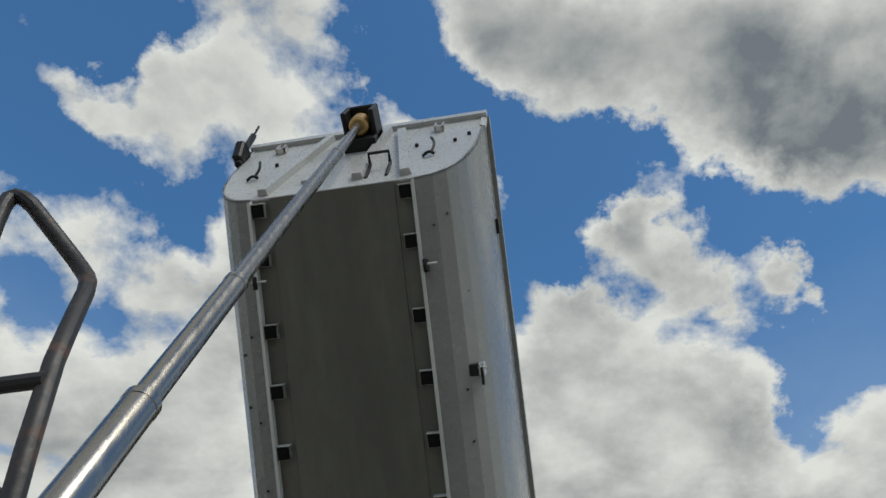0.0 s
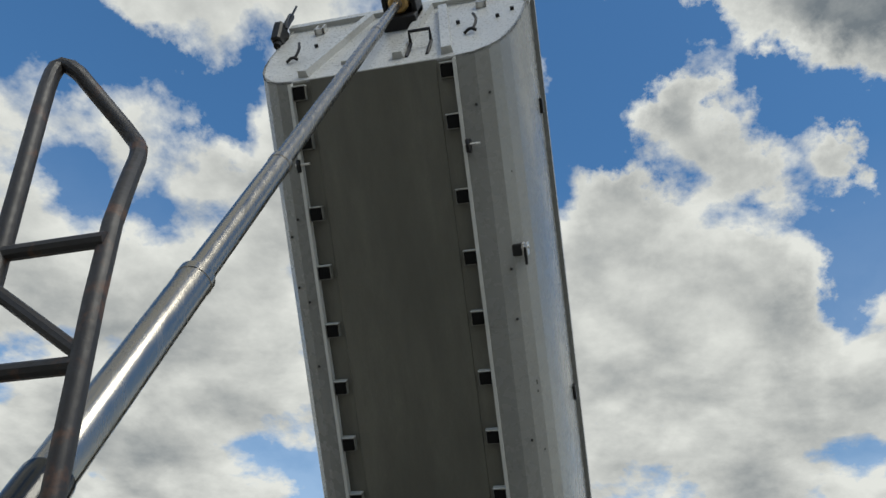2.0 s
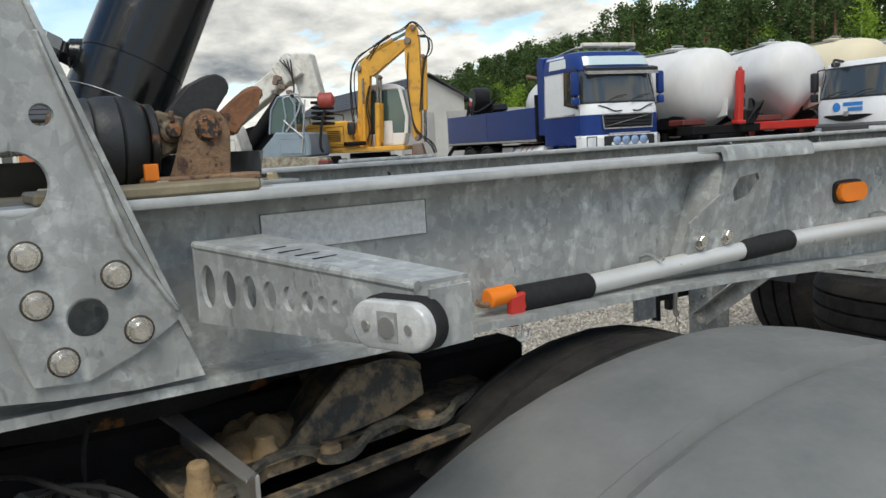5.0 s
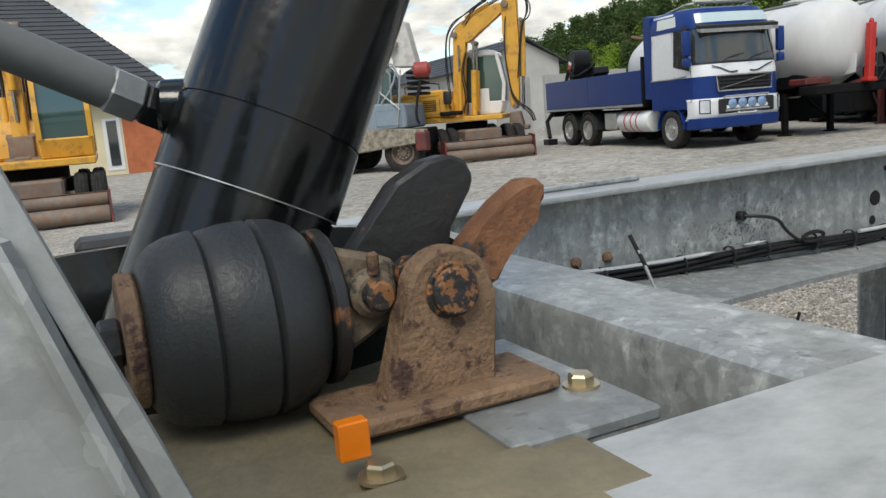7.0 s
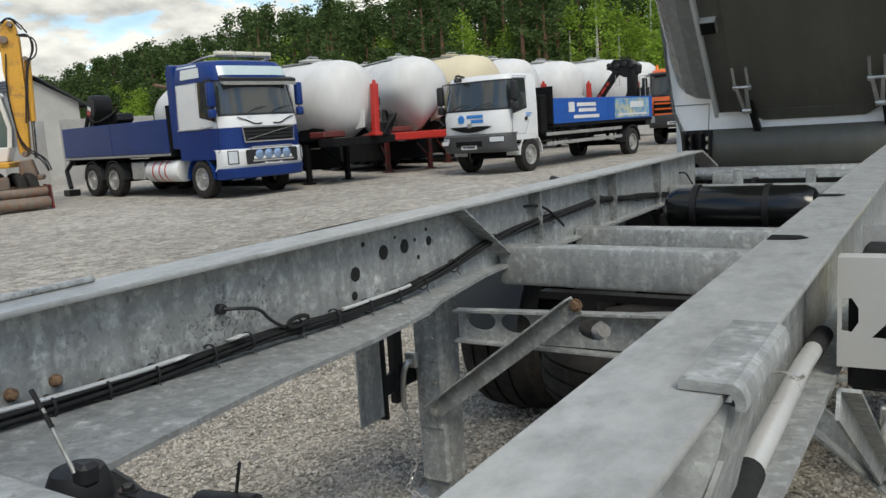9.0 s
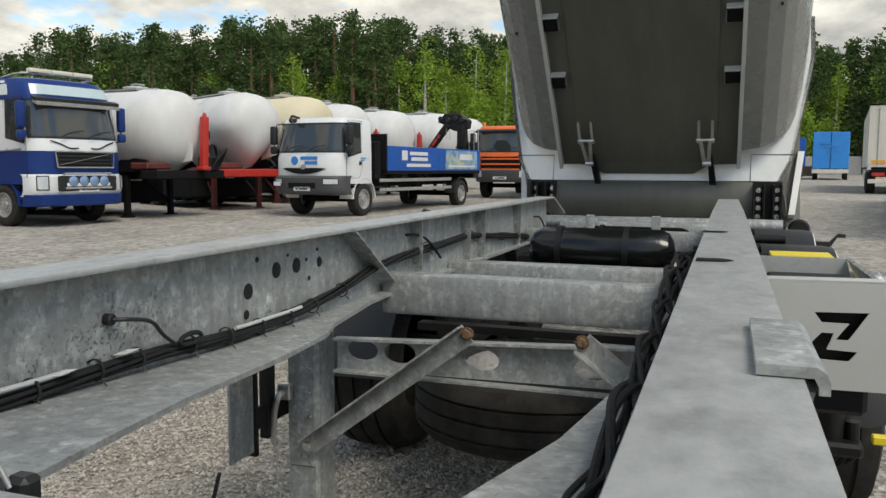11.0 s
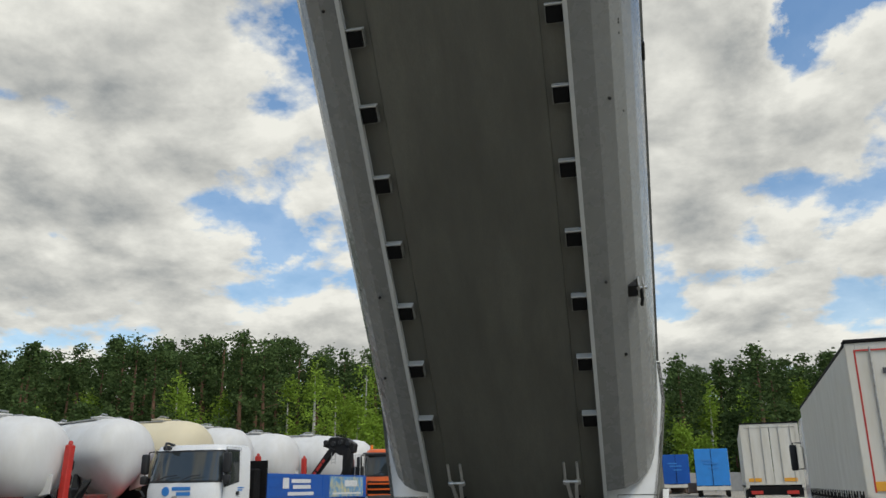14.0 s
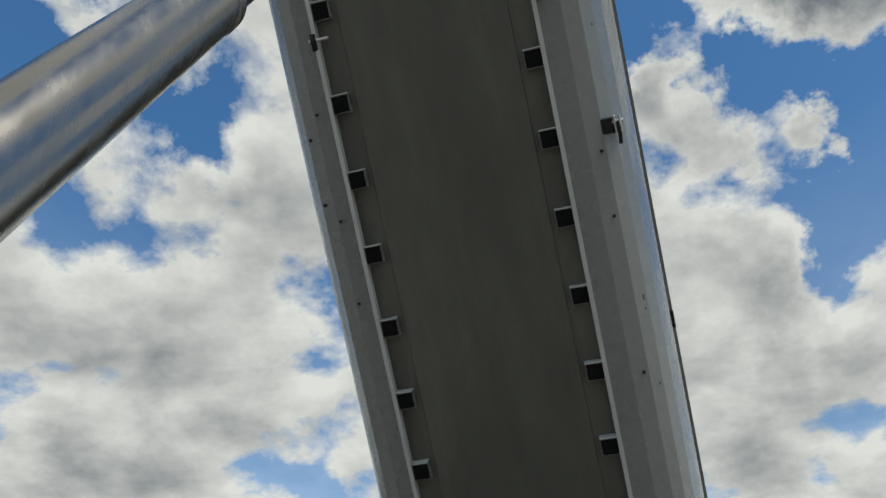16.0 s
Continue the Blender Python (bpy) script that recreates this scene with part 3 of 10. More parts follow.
def build_stones():
    """Loose crushed stone in the part of the yard that lies under and beside the trailer."""
    rng = np.random.default_rng(4)
    n = 70000
    x = rng.uniform(-3.6, 0.9, n)
    y = rng.uniform(0.6, 5.6, n)
    s = rng.uniform(0.005, 0.0115, n) * (1 + 0.6 * (rng.random(n) > 0.93))
    octa = np.array([(1, 0, 0), (-1, 0, 0), (0, 1, 0), (0, -1, 0), (0, 0, 1), (0, 0, -1)], float)
    tri = np.array([(0, 2, 4), (2, 1, 4), (1, 3, 4), (3, 0, 4), (2, 0, 5), (1, 2, 5), (3, 1, 5), (0, 3, 5)])
    turn = rng.uniform(0, 6.28, n)
    jit = rng.uniform(0.65, 1.35, (n, 6, 1))
    p = octa[None] * jit * s[:, None, None] * np.array([1.2, 1.0, 0.8])
    c, sn = np.cos(turn)[:, None], np.sin(turn)[:, None]
    px, py = p[..., 0] * c - p[..., 1] * sn, p[..., 0] * sn + p[..., 1] * c
    tilt = rng.uniform(-0.5, 0.5, (n, 1))
    pz = p[..., 2] + px * tilt
    verts = np.stack([px + x[:, None], py + y[:, None], pz + (0.0096 * (y - 3.0) + s * 0.25 - 0.006)[:, None]], -1).reshape(-1, 3)
    faces = (tri[None] + 6 * np.arange(n)[:, None, None]).reshape(-1, 3)
    me = bpy.data.meshes.new("gravel")
    me.from_pydata(verts.tolist(), [], faces.tolist())
    me.materials.append(STONE)
    tagged(new("gravel", me), "loose pale crushed stones lying on the yard", "gravel", kind="stuff")


build_ground()
build_stones()

# ---- tipping trailer ----
trailer = thing("tipper_trailer", (0, 0, 0), "galvanised tipping trailer with its grey body raised on a chrome ram", "trailer")

TOP = 1.25
REAR_Y = 5.85


def beam_foot(y):
    """The height of the lower flange: the beam grows deeper behind the coupling."""
    t = min(1.0, max(0.0, (y - 0.8) / 1.2))
    return 1.032 - 0.045 * t * t * (3 - 2 * t)


def flange_in(y):
    """The inner edge of the lower flange: wide at the nose, narrow behind the legs."""
    return float(np.interp(y, (-1.5, 0.9, 1.0, 1.5, 2.0, 2.2, 2.35, 2.75, 3.0), (0.25, 0.25, 0.26, 0.36, 0.41, 0.43, 0.48, 0.545, 0.56)))


def build_beam(side):
    x = 0.61 * side
    bm = B()
    ys = [-1.5, -0.8, -0.2, 0.3, 0.7, 1.1, 1.5, 1.9, 2.3, 3.0, 4.0, 5.0, REAR_Y]
    # web, left uncut; its round lightening holes, where they show, are black discs
    holes = []
    if side < 0:
        spots = [(2.081, 1.112, 0.022), (2.34, 1.154, 0.023), (2.226, 1.153, 0.023), (2.483, 1.15, 0.016), (2.07, 1.05, 0.013), (2.415, 1.106, 0.008), (2.127, 1.193, 0.008), (2.40, 1.165, 0.006), (2.29, 1.19, 0.005), (2.47, 1.19, 0.006)]
    else:
        spots = [(1.62, 1.17, 0.016), (0.95, 1.12, 0.008)]
    outer = [(y, beam_foot(y)) for y in ys] + [(REAR_Y, TOP - 0.012), (-1.5, TOP - 0.012)]
    plate(bm, outer, holes, lambda u, v: Vector((x - 0.006, u, v)), (0.012, 0, 0))
    web = part("beam_web", bm, GALV, trailer, "galvanised beam web with bolt holes", smooth=20)
    bm = B()
    narrow = 0.062
    prism(bm, [(x - 0.07, -1.5, TOP - 0.012), (x + 0.07, -1.5, TOP - 0.012), (x + 0.07, 4.2, TOP - 0.012), (x + narrow, REAR_Y, TOP - 0.012), (x - narrow, REAR_Y, TOP - 0.012), (x - 0.07, 4.2, TOP - 0.012)], (0, 0, 0.012), 0.0025)
    # plate that slopes down behind the last wide part
    prism(bm, [(x - narrow, REAR_Y, TOP - 0.012), (x - narrow, REAR_Y + 0.004, TOP), (x - narrow, REAR_Y + 0.42, TOP - 0.13), (x - narrow, REAR_Y + 0.42, TOP - 0.145)], (2 * narrow, 0, 0))
    part("top_flange", bm, TOP_ZINC, trailer, "smooth pale galvanised top flange")
    bm = B()
    ysf = sorted(ys + [0.9, 1.0, 1.25, 2.0, 2.2, 2.35, 2.75])
    skin(bm, [[(side * flange_in(y), y, beam_foot(y)), (side * 0.684, y, beam_foot(y)), (side * 0.684, y, beam_foot(y) - 0.012), (side * flange_in(y), y, beam_foot(y) - 0.012)] for y in ysf])
    part("bottom_flange", bm, GALV, trailer, smooth=20)
    # gussets on the inner side
    for y0, y1 in ((2.62, 2.98), (3.25, 3.3), (3.9, 3.95), (4.15, 4.2), (4.9, 4.95)):
        bm = B()
        inn = -side
        xi = x + inn * 0.006
        if y1 - y0 > 0.2:
            prism(bm, [(xi, y0, TOP - 0.014), (xi + inn * 0.064, y0, TOP - 0.014), (xi + inn * 0.064, y1 - 0.02, 1.02), (xi, y1, 1.0)], (0, 0.010, 0))
        else:
            prism(bm, [(xi, y0, TOP - 0.014), (xi + inn * 0.055, y0, TOP - 0.014), (xi + inn * 0.03, y0 + 0.06, 0.96), (xi, y0 + 0.06, 0.95)], (0, 0.010, 0))
        part("gusset", bm, GALV, trailer)
    # thin black discs: the dark inside each hole is put into their colour
    for y, z, r in spots:
        bm = B()
        xo = x - side * 0.006
        lathe(bm, (xo, y, z), (xo - side * 0.002, y, z), [(0, r), (0.0012, r), (0.002, r * 0.9)], 16)
        part("hole_disc", bm, BLACK_RUBBER, web, "black disc painted for the dark of a hole")
    return web


for s in (-1, 1):
    build_beam(s)

# slots burnt into the top of one beam and a welded wear plate on it
for x, y in ((0.572, 2.03), (0.56, 2.86)):
    bm = B()
    prism(bm, [(x - 0.025, y - 0.03, TOP + 0.0012), (x + 0.03, y - 0.025, TOP + 0.0012), (x + 0.05, y, TOP + 0.0012), (x + 0.03, y + 0.03, TOP + 0.0012), (x - 0.025, y + 0.03, TOP + 0.0012)], (0, 0, 0.0015))
    part("slot", bm, BLACK_METAL, trailer, "dark slot in the beam top")
bm = B()
prof = [(0.637, 1.262), (0.69, 1.262), (0.698, 1.257), (0.702, 1.248), (0.702, 1.236)]
inner = [(0.692, 1.236), (0.692, 1.243), (0.688, 1.2515), (0.637, 1.2515)]
prism(bm, [(a, 1.03, b) for a, b in prof + inner], (0, 0.25, 0))
part("wear_plate", bm, GALV, trailer, "bent plate over the beam edge")

# flat bar lying on the other beam
bm = B()
box(bm, (-0.665, 0.93, TOP + 0.001), (-0.64, 1.27, TOP + 0.012), 0.003)
flat = part("flat_bar", bm, GALV, None)
tagged(flat, "loose galvanised flat bar lying on the beam", "bar")


def cross_member(y0, y1, z0, z1, mat=GALV, label=""):
    bm = B()
    box(bm, (-0.6, y0, z0), (0.6, y1, z1), 0.018, seg=2)
    return part("cross_member", bm, mat, trailer, label)


cross_member(0.52, 0.68, 1.02, 1.205, label="thick galvanised box cross member behind the ram")
cross_member(2.95, 3.04, 0.905, 1.058)
cross_member(3.70, 3.80, 0.86, 1.022)
cross_member(5.2, 5.3, 0.95, 1.07)
cross_member(6.3, 6.4, 0.93, 1.05)
bm = B()
cyl(bm, (-1.0, 6.75, 1.02), (1.0, 6.75, 1.02), 0.05, seg=20)
part("rear_tube", bm, GALV, trailer)
bm = B()
box(bm, (-0.58, -1.4, 1.02), (0.58, 0.52, 1.045), 0.004)
part("coupling_plate", bm, GALV_DARK, trailer, "weathered floor plate over the coupling")
for x in (-0.2, 0.2):
    bm = B()
    box(bm, (x - 0.025, 5.25, 1.06), (x + 0.025, 5.3, 1.16), 0.004)
    part("tab", bm, GALV, trailer)

# perforated lower bar with oval holes between the support legs
bm = B()
plate(bm, [(-0.72, 0.714), (0.72, 0.735), (0.72, 0.89), (-0.72, 0.829)], [ring_pts(cx, 0.79, 0.062, 18, 0.038) for cx in (-0.62, -0.475, -0.17, 0.21, 0.40, 0.60)], lambda u, v: Vector((u, 2.83, v)), (0, 0.01, 0))
prism(bm, [(-0.72, 2.79, 0.824), (0.72, 2.79, 0.885), (0.72, 2.79, 0.894), (-0.72, 2.79, 0.833)], (0, 0.045, 0))
box(bm, (-0.72, 2.79, 0.708), (0.72, 2.83, 0.716))
part("leg_bridge", bm, GALV, trailer, "galvanised bar with oval holes")
# added black bar that stands for the shaded gap behind the leg bridge
bm = B()
box(bm, (-0.55, 3.2, 0.80), (0.55, 3.26, 0.83))
part("dark_gap_bar", bm, BLACK_METAL, trailer)


def support_leg(side, y):
    x = (0.80 if side > 0 else 0.84) * side
    bm = B()
    box(bm, (x - 0.065, y - 0.07, 0.12), (x + 0.065, y + 0.07, 0.97), 0.012)
    box(bm, (x - 0.055, y - 0.078, 0.35), (x + 0.055, y - 0.07, 0.97), 0.003)
    leg = part("support_leg", bm, GALV, trailer, "galvanised telescopic support leg")
    bm = B()
    box(bm, (x - 0.06, y - 0.05, 0.03 + yard(0, y)), (x + 0.06, y + 0.05, 0.14), 0.008)
    part("inner_leg", bm, GALV_DARK, leg)
    bm = B()
    prism(bm, [(x + 0.15 * math.cos(a), y + 0.13 * math.sin(a), yard(0, y) + 0.004) for a in [i * math.pi / 8 for i in range(16)]], (0, 0, 0.025))
    part("foot_plate", bm, GALV_DARK, leg, "rusty round foot plate")
    for i in range(6):
        bm = B()
        hexbolt(bm, (x + 0.035, y - 0.08, 0.45 + 0.09 * i), (0, -1, 0), 0.009, washer=False)
        part("bolt", bm, BOLT_STEEL, leg)
    bm = B()
    tube(bm, [(x - 0.06, y - 0.08, 0.62), (x - 0.06, y - 0.13, 0.63), (x - 0.075, y - 0.14, 0.58), (x - 0.085, y - 0.14, 0.46), (x - 0.085, y - 0.12, 0.44)], 0.012, 10, 2)
    box(bm, (x - 0.085, y - 0.11, 0.60), (x - 0.03, y - 0.078, 0.66), 0.006)
    part("pin_handle", bm, BRIGHT_STEEL, leg, "bent steel locking pin")
    bm = B()
    pts = [Vector((x - 0.085, y - 0.13, 0.44)), Vector((x - 0.06, y - 0.11, 0.2)), Vector((x - 0.11, y - 0.12, 0.09)), Vector((x + 0.02, y - 0.13, 0.07))]
    for a, b in zip(pts, pts[1:]):
        n = int((b - a).length / 0.026)
        for i in range(n):
            p, d = a.lerp(b, (i + 0.5) / n), (b - a).normalized()
            s = d.orthogonal().normalized() if i % 2 else d.cross(d.orthogonal()).normalized()
            ring = [p + d * 0.017 * math.cos(k * math.pi / 4) + s * 0.008 * math.sin(k * math.pi / 4) for k in range(9)]
            tube(bm, ring, 0.0028, 5)
    part("chain", bm, BRIGHT_STEEL, leg, "thin hanging chain")
    # diagonal brace
    bm = B()
    a, b = Vector((x - side * 0.04, y - 0.10, 0.44)), Vector((0.19 * side, y - 0.12, 0.90))
    d = (b - a).normalized()
    up = Vector((0, -1, 0)).cross(d).normalized()
    prism(bm, [a + up * 0.035, a - up * 0.035, b - up * 0.035, b + up * 0.035], (0, 0.008, 0))
    prism(bm, [a + up * 0.035, b + up * 0.035, b + up * 0.028, a + up * 0.028], (0, -0.05, 0))
    part("brace", bm, GALV, leg, "angled galvanised brace")
    bm = B()
    hexbolt(bm, b + Vector((0, -0.002, 0)), (0, -1, 0), 0.016)
    part("brace_bolt", bm, RUST, leg)
    bm = B()
    hexbolt(bm, a + Vector((0, -0.002, 0)), (0, -1, 0), 0.016)
    part("brace_bolt", bm, BRIGHT_STEEL, leg)


for s in (-1, 1):
    support_leg(s, 2.85)
    # brace along the near beam down to the leg
    if s < 0:
        continue
    bm = B()
    a, b = Vector((s * 0.70, 1.80, 0.985)), Vector((s * 0.72, 2.77, 0.44))
    d = (b - a).normalized()
    up = d.cross(Vector((1, 0, 0))).normalized()
    prism(bm, [a + up * 0.03, a - up * 0.03, b - up * 0.03, b + up * 0.03], (s * 0.007, 0, 0))
    prism(bm, [a - up * 0.03, b - up * 0.03, b - up * 0.023, a - up * 0.023], (s * 0.04, 0, 0))
    part("long_brace", bm, GALV, trailer, "long angled galvanised brace")
    bm = B()
    hexbolt(bm, b + Vector((s * 0.007, -0.03, 0.015)), (s, 0, 0), 0.012)
    part("brace_bolt", bm, BRIGHT_STEEL, trailer)

# slim grid frame hung beside the far leg
bm = B()
box(bm, (-0.940, 2.455, 0.45), (-0.928, 2.595, 0.96), 0.003)
part("side_guard_post", bm, GALV, trailer, "pale perforated guard post")
bm = B()
box(bm, (-0.965, 2.600, 0.43), (-0.925, 2.622, 0.96), 0.003)
part("guard_upright", bm, BLACK_METAL, trailer)
bm = B()
box(bm, (-0.96, 2.68, 0.47), (-0.925, 2.735, 0.96), 0.003)
part("guard_upright", bm, BLACK_METAL, trailer)
bm = B()
box(bm, (-0.95, 2.622, 0.52), (-0.93, 3.0, 0.60), 0.003)
part("side_guard_bar", bm, BLACK_METAL, trailer)

# folding step on the far side
bm = B()
tube(bm, [(-0.86, 2.16, 1.165), (-0.97, 2.16, 1.175), (-0.99, 2.19, 1.19), (-0.99, 2.74, 1.19), (-0.86, 2.76, 1.185)], 0.009, 8, 1)
for i in range(4):
    box(bm, (-0.985, 2.27 + 0.13 * i, 1.182), (-0.9, 2.29 + 0.13 * i, 1.19), 0.002)
box(bm, (-0.90, 2.16, 1.165), (-0.885, 2.75, 1.18), 0.002)
box(bm, (-0.89, 2.4, 1.16), (-0.69, 2.43, 1.172), 0.002)
part("folding_step", bm, BLACK_METAL, trailer, "black tubular folding step")
bm = B()
cyl(bm, (-0.69, 3.91, 1.205), (-0.80, 3.91, 1.232), 0.016, 0.02, seg=14, chamfer=0.004)
part("side_lamp", bm, BLACK_PLASTIC, trailer)

# air tanks
def air_tank(y, z, r, x0, x1):
    bm = B()
    n = x1 - x0
    lathe(bm, (x0, y, z), (x1, y, z), [(0, 0.02), (0.008, r * 0.55), (0.03, r * 0.85), (0.07, r), (n - 0.07, r), (n - 0.03, r * 0.85), (n - 0.008, r * 0.55), (n, 0.02)], 32)
    t = part("air_tank", bm, BLACK_PAINT, trailer, "black painted air tank")
    for x in (x0 + 0.22 * n, x0 + 0.68 * n):
        bm = B()
        lathe(bm, (x - 0.014, y, z), (x + 0.014, y, z), [(0, r + 0.001), (0, r + 0.008), (0.028, r + 0.008), (0.028, r + 0.001)], 32, caps=False)
        part("strap", bm, BLACK_METAL, t)


air_tank(4.35, 1.03, 0.115, -0.36, 0.37)
air_tank(5.75, 0.95, 0.11, -0.36, 0.40)

# spare wheel lying flat under the frame
def tyre_profile(r, w):
    return [(-w / 2 + 0.03, r * 0.56), (-w / 2, r * 0.66), (-w / 2 - 0.01, r * 0.80), (-w / 2 + 0.01, r * 0.94), (-w / 2 + 0.04, r * 0.985), (-w * 0.27, r), (-w * 0.26, r - 0.012), (-w * 0.23, r - 0.012), (-w * 0.22, r), (-w * 0.02, r), (-w * 0.01, r - 0.012), (w * 0.02, r - 0.012), (w * 0.03, r), (w * 0.22, r), (w * 0.23, r - 0.012), (w * 0.26, r - 0.012), (w * 0.27, r), (w / 2 - 0.04, r * 0.985), (w / 2 - 0.01, r * 0.94), (w / 2 + 0.01, r * 0.80), (w / 2, r * 0.66), (w / 2 - 0.03, r * 0.56)]


def lathe_axis(bm, c, d, prof, seg, caps=False):
    c, d = Vector(c), Vector(d).normalized()
    o = c + d * prof[0][0]
    return lathe(bm, o, o + d, [(t - prof[0][0], r) for t, r in prof], seg, caps)


def wheel(parent, c, d, r=0.52, w=0.36, rim_mat=None, tread=True, name="wheel"):
    """A lorry wheel whose outer side faces d."""
    rim_mat = rim_mat or RIM_STEEL
    bm = B()
    lathe_axis(bm, c, d, tyre_profile(r, w), 40)
    t = part(name, bm, TYRE, parent, "dusty black tyre on a steel wheel")
    bm = B()
    lathe_axis(bm, c, d, [(w * 0.30, r * 0.60), (w * 0.48, r * 0.59), (w * 0.47, r * 0.54), (w * 0.25, r * 0.52), (w * 0.20, r * 0.42), (w * 0.30, r * 0.34), (w * 0.32, r * 0.22), (w * 0.42, r * 0.20), (w * 0.44, r * 0.12), (w * 0.45, 0.01)], 32)
    rim = part("rim", bm, rim_mat, t)
    bm = B()
    c, d = Vector(c), Vector(d).normalized()
    p = d.orthogonal().normalized()
    q = d.cross(p)
    for i in range(10):
        a = 2 * math.pi * i / 10
        o = c + (p * math.cos(a) + q * math.sin(a)) * r * 0.28 + d * w * 0.31
        cyl(bm, o, o + d * 0.035, 0.014, seg=6)
    tagged(part("wheel_nuts", bm, BRIGHT_STEEL, t), "ring of small wheel nuts", kind="stuff")
    return t


wheel(trailer, (-0.12, 3.50, 0.50), (0, 0, 1), 0.52, 0.27, name="spare_wheel")

# three axles with mudguards
AXLES = (4.05, 5.36, 6.67)
for y in AXLES:
    for s in (-1, 1):
        wheel(trailer, (1.02 * s, y, 0.47 + yard(0, y)), (s, 0, 0), 0.47, 0.37)
        # mudguard: curved shell with a rolled lip
        bm = B()
        loops = []
        for k in range(17):
            a = radians(8 + 164 * k / 16)
            cy, cz = y + 0.61 * math.cos(a), 0.425 + 0.58 * math.sin(a)
            iy, iz = y + 0.595 * math.cos(a), 0.425 + 0.565 * math.sin(a)
            loops.append([(s * 0.80, cy, cz), (s * 1.13, cy, cz), (s * 1.19, y + 0.585 * math.cos(a), 0.44 + 0.555 * math.sin(a)), (s * 1.195, y + 0.56 * math.cos(a), 0.44 + 0.53 * math.sin(a)), (s * 1.18, y + 0.56 * math.cos(a), 0.44 + 0.53 * math.sin(a)), (s * 1.12, iy, iz), (s * 0.80, iy, iz)])
        skin(bm, loops)
        g = part("mudguard", bm, BLACK_PLASTIC, trailer, "dark plastic mudguard", smooth=40)
        bm = B()
        tube(bm, [(s * 1.197, y + 0.565 * math.cos(radians(8 + 164 * k / 20)), 0.44 + 0.535 * math.sin(radians(8 + 164 * k / 20))) for k in range(21)], 0.006, 6)
        part("white_lip", bm, WHITE_PAINT, g, "thin pale edge strip")
        for dy in (-0.3, 0.3):
            bm = B()
            cyl(bm, (s * 0.62, y + dy, 0.95), (s * 1.0, y + dy, 0.955), 0.028, seg=12)
            part("mudguard_tube", bm, BLACK_METAL, trailer)
    bm = B()
    cyl(bm, (-0.95, y, 0.52 + yard(0, y)), (0.95, y, 0.52 + yard(0, y)), 0.065, seg=16)
    for s in (-1, 1):
        box(bm, (s * 0.52 - 0.05, y - 0.35, 0.62), (s * 0.52 + 0.05, y + 0.35, 0.72), 0.01)
        box(bm, (s * 0.52 - 0.06, y - 0.42, 0.62), (s * 0.52 + 0.06, y - 0.3, 0.93), 0.01)
        cyl(bm, (s * 0.52, y + 0.28, 0.70), (s * 0.52, y + 0.28, 0.93), 0.1, seg=18)
    part("axle", bm, BLACK_METAL, trailer)
# rear corner fittings
bm = B()
box(bm, (0.95, 6.95, 0.86), (1.35, 7.0, 0.90), 0.005)
prism(bm, [(1.33, 6.98, 0.87), (1.41, 6.98, 0.96), (1.46, 6.98, 0.955), (1.46, 6.98, 0.93), (1.40, 6.98, 0.93), (1.36, 6.98, 0.86)], (0, 0.05, 0))
part("marker_arm", bm, BLACK_PLASTIC, trailer, "black rubber marker lamp arm")
bm = B()
lathe(bm, (1.16, 7.3, 0.96), (1.16, 7.38, 0.96), [(0, 0.02), (0.0, 0.07), (0.05, 0.085), (0.08, 0.07)], 20)
part("end_buffer", bm, BLACK_RUBBER, trailer, "round black rubber buffer")
bm = B()
box(bm, (-1.15, 7.15, 0.5), (1.15, 7.22, 0.62), 0.01)
part("rear_bar", bm, GALV, trailer)
bm = B()
box(bm, (0.70, 2.95, 1.018), (1.16, 3.07, 1.078), 0.012, seg=2)
prism(bm, [(1.035, 2.96, 1.018), (1.157, 2.96, 1.018), (1.157, 2.96, 0.80), (1.125, 2.96, 0.80), (1.075, 2.96, 0.86)], (0, 0.010, 0))
box(bm, (1.125, 2.97, 0.45), (1.16, 3.03, 1.018), 0.004)
part("mudguard_bracket", bm, GALV, trailer, "bolted galvanised mudguard bracket")
for px, pz in ((1.13, 0.97), (1.14, 0.93), (1.14, 0.87), (1.11, 0.85)):
    bm = B()
    hexbolt(bm, (px, 2.958, pz), (0, -1, 0), 0.012)
    part("bracket_bolt", bm, BOLT_STEEL, trailer)
bm = B()
box(bm, (1.092, 2.800, 0.22), (1.192, 2.812, 0.800), 0.004)
box(bm, (1.180, 2.812, 0.22), (1.192, 3.10, 0.800), 0.004)
sgr = part("side_guard_panel", bm, WHITE_PAINT, trailer, "white painted upright guard panel")
bm = B()
prism(bm, [(1.086, 2.794, 0.800), (1.180, 2.794, 0.800), (1.197, 2.806, 0.800), (1.200, 3.10, 0.800), (1.176, 3.10, 0.800), (1.174, 2.818, 0.800), (1.086, 2.818, 0.800)], (0, 0, 0.014), 0.003)
part("edge_strip", bm, BLACK_RUBBER, sgr, "dark rubber edge strip")
bm = B()
box(bm, (0.86, 2.60, 0.66), (0.98, 2.72, 0.70), 0.01)
cyl(bm, (0.90, 2.66, 0.70), (0.90, 2.66, 0.78), 0.035, seg=14)
cyl(bm, (0.955, 2.66, 0.70), (0.955, 2.66, 0.75), 0.02, seg=12)
part("brake_valve", bm, BLACK_METAL, trailer, "dark brake valve behind the leg")
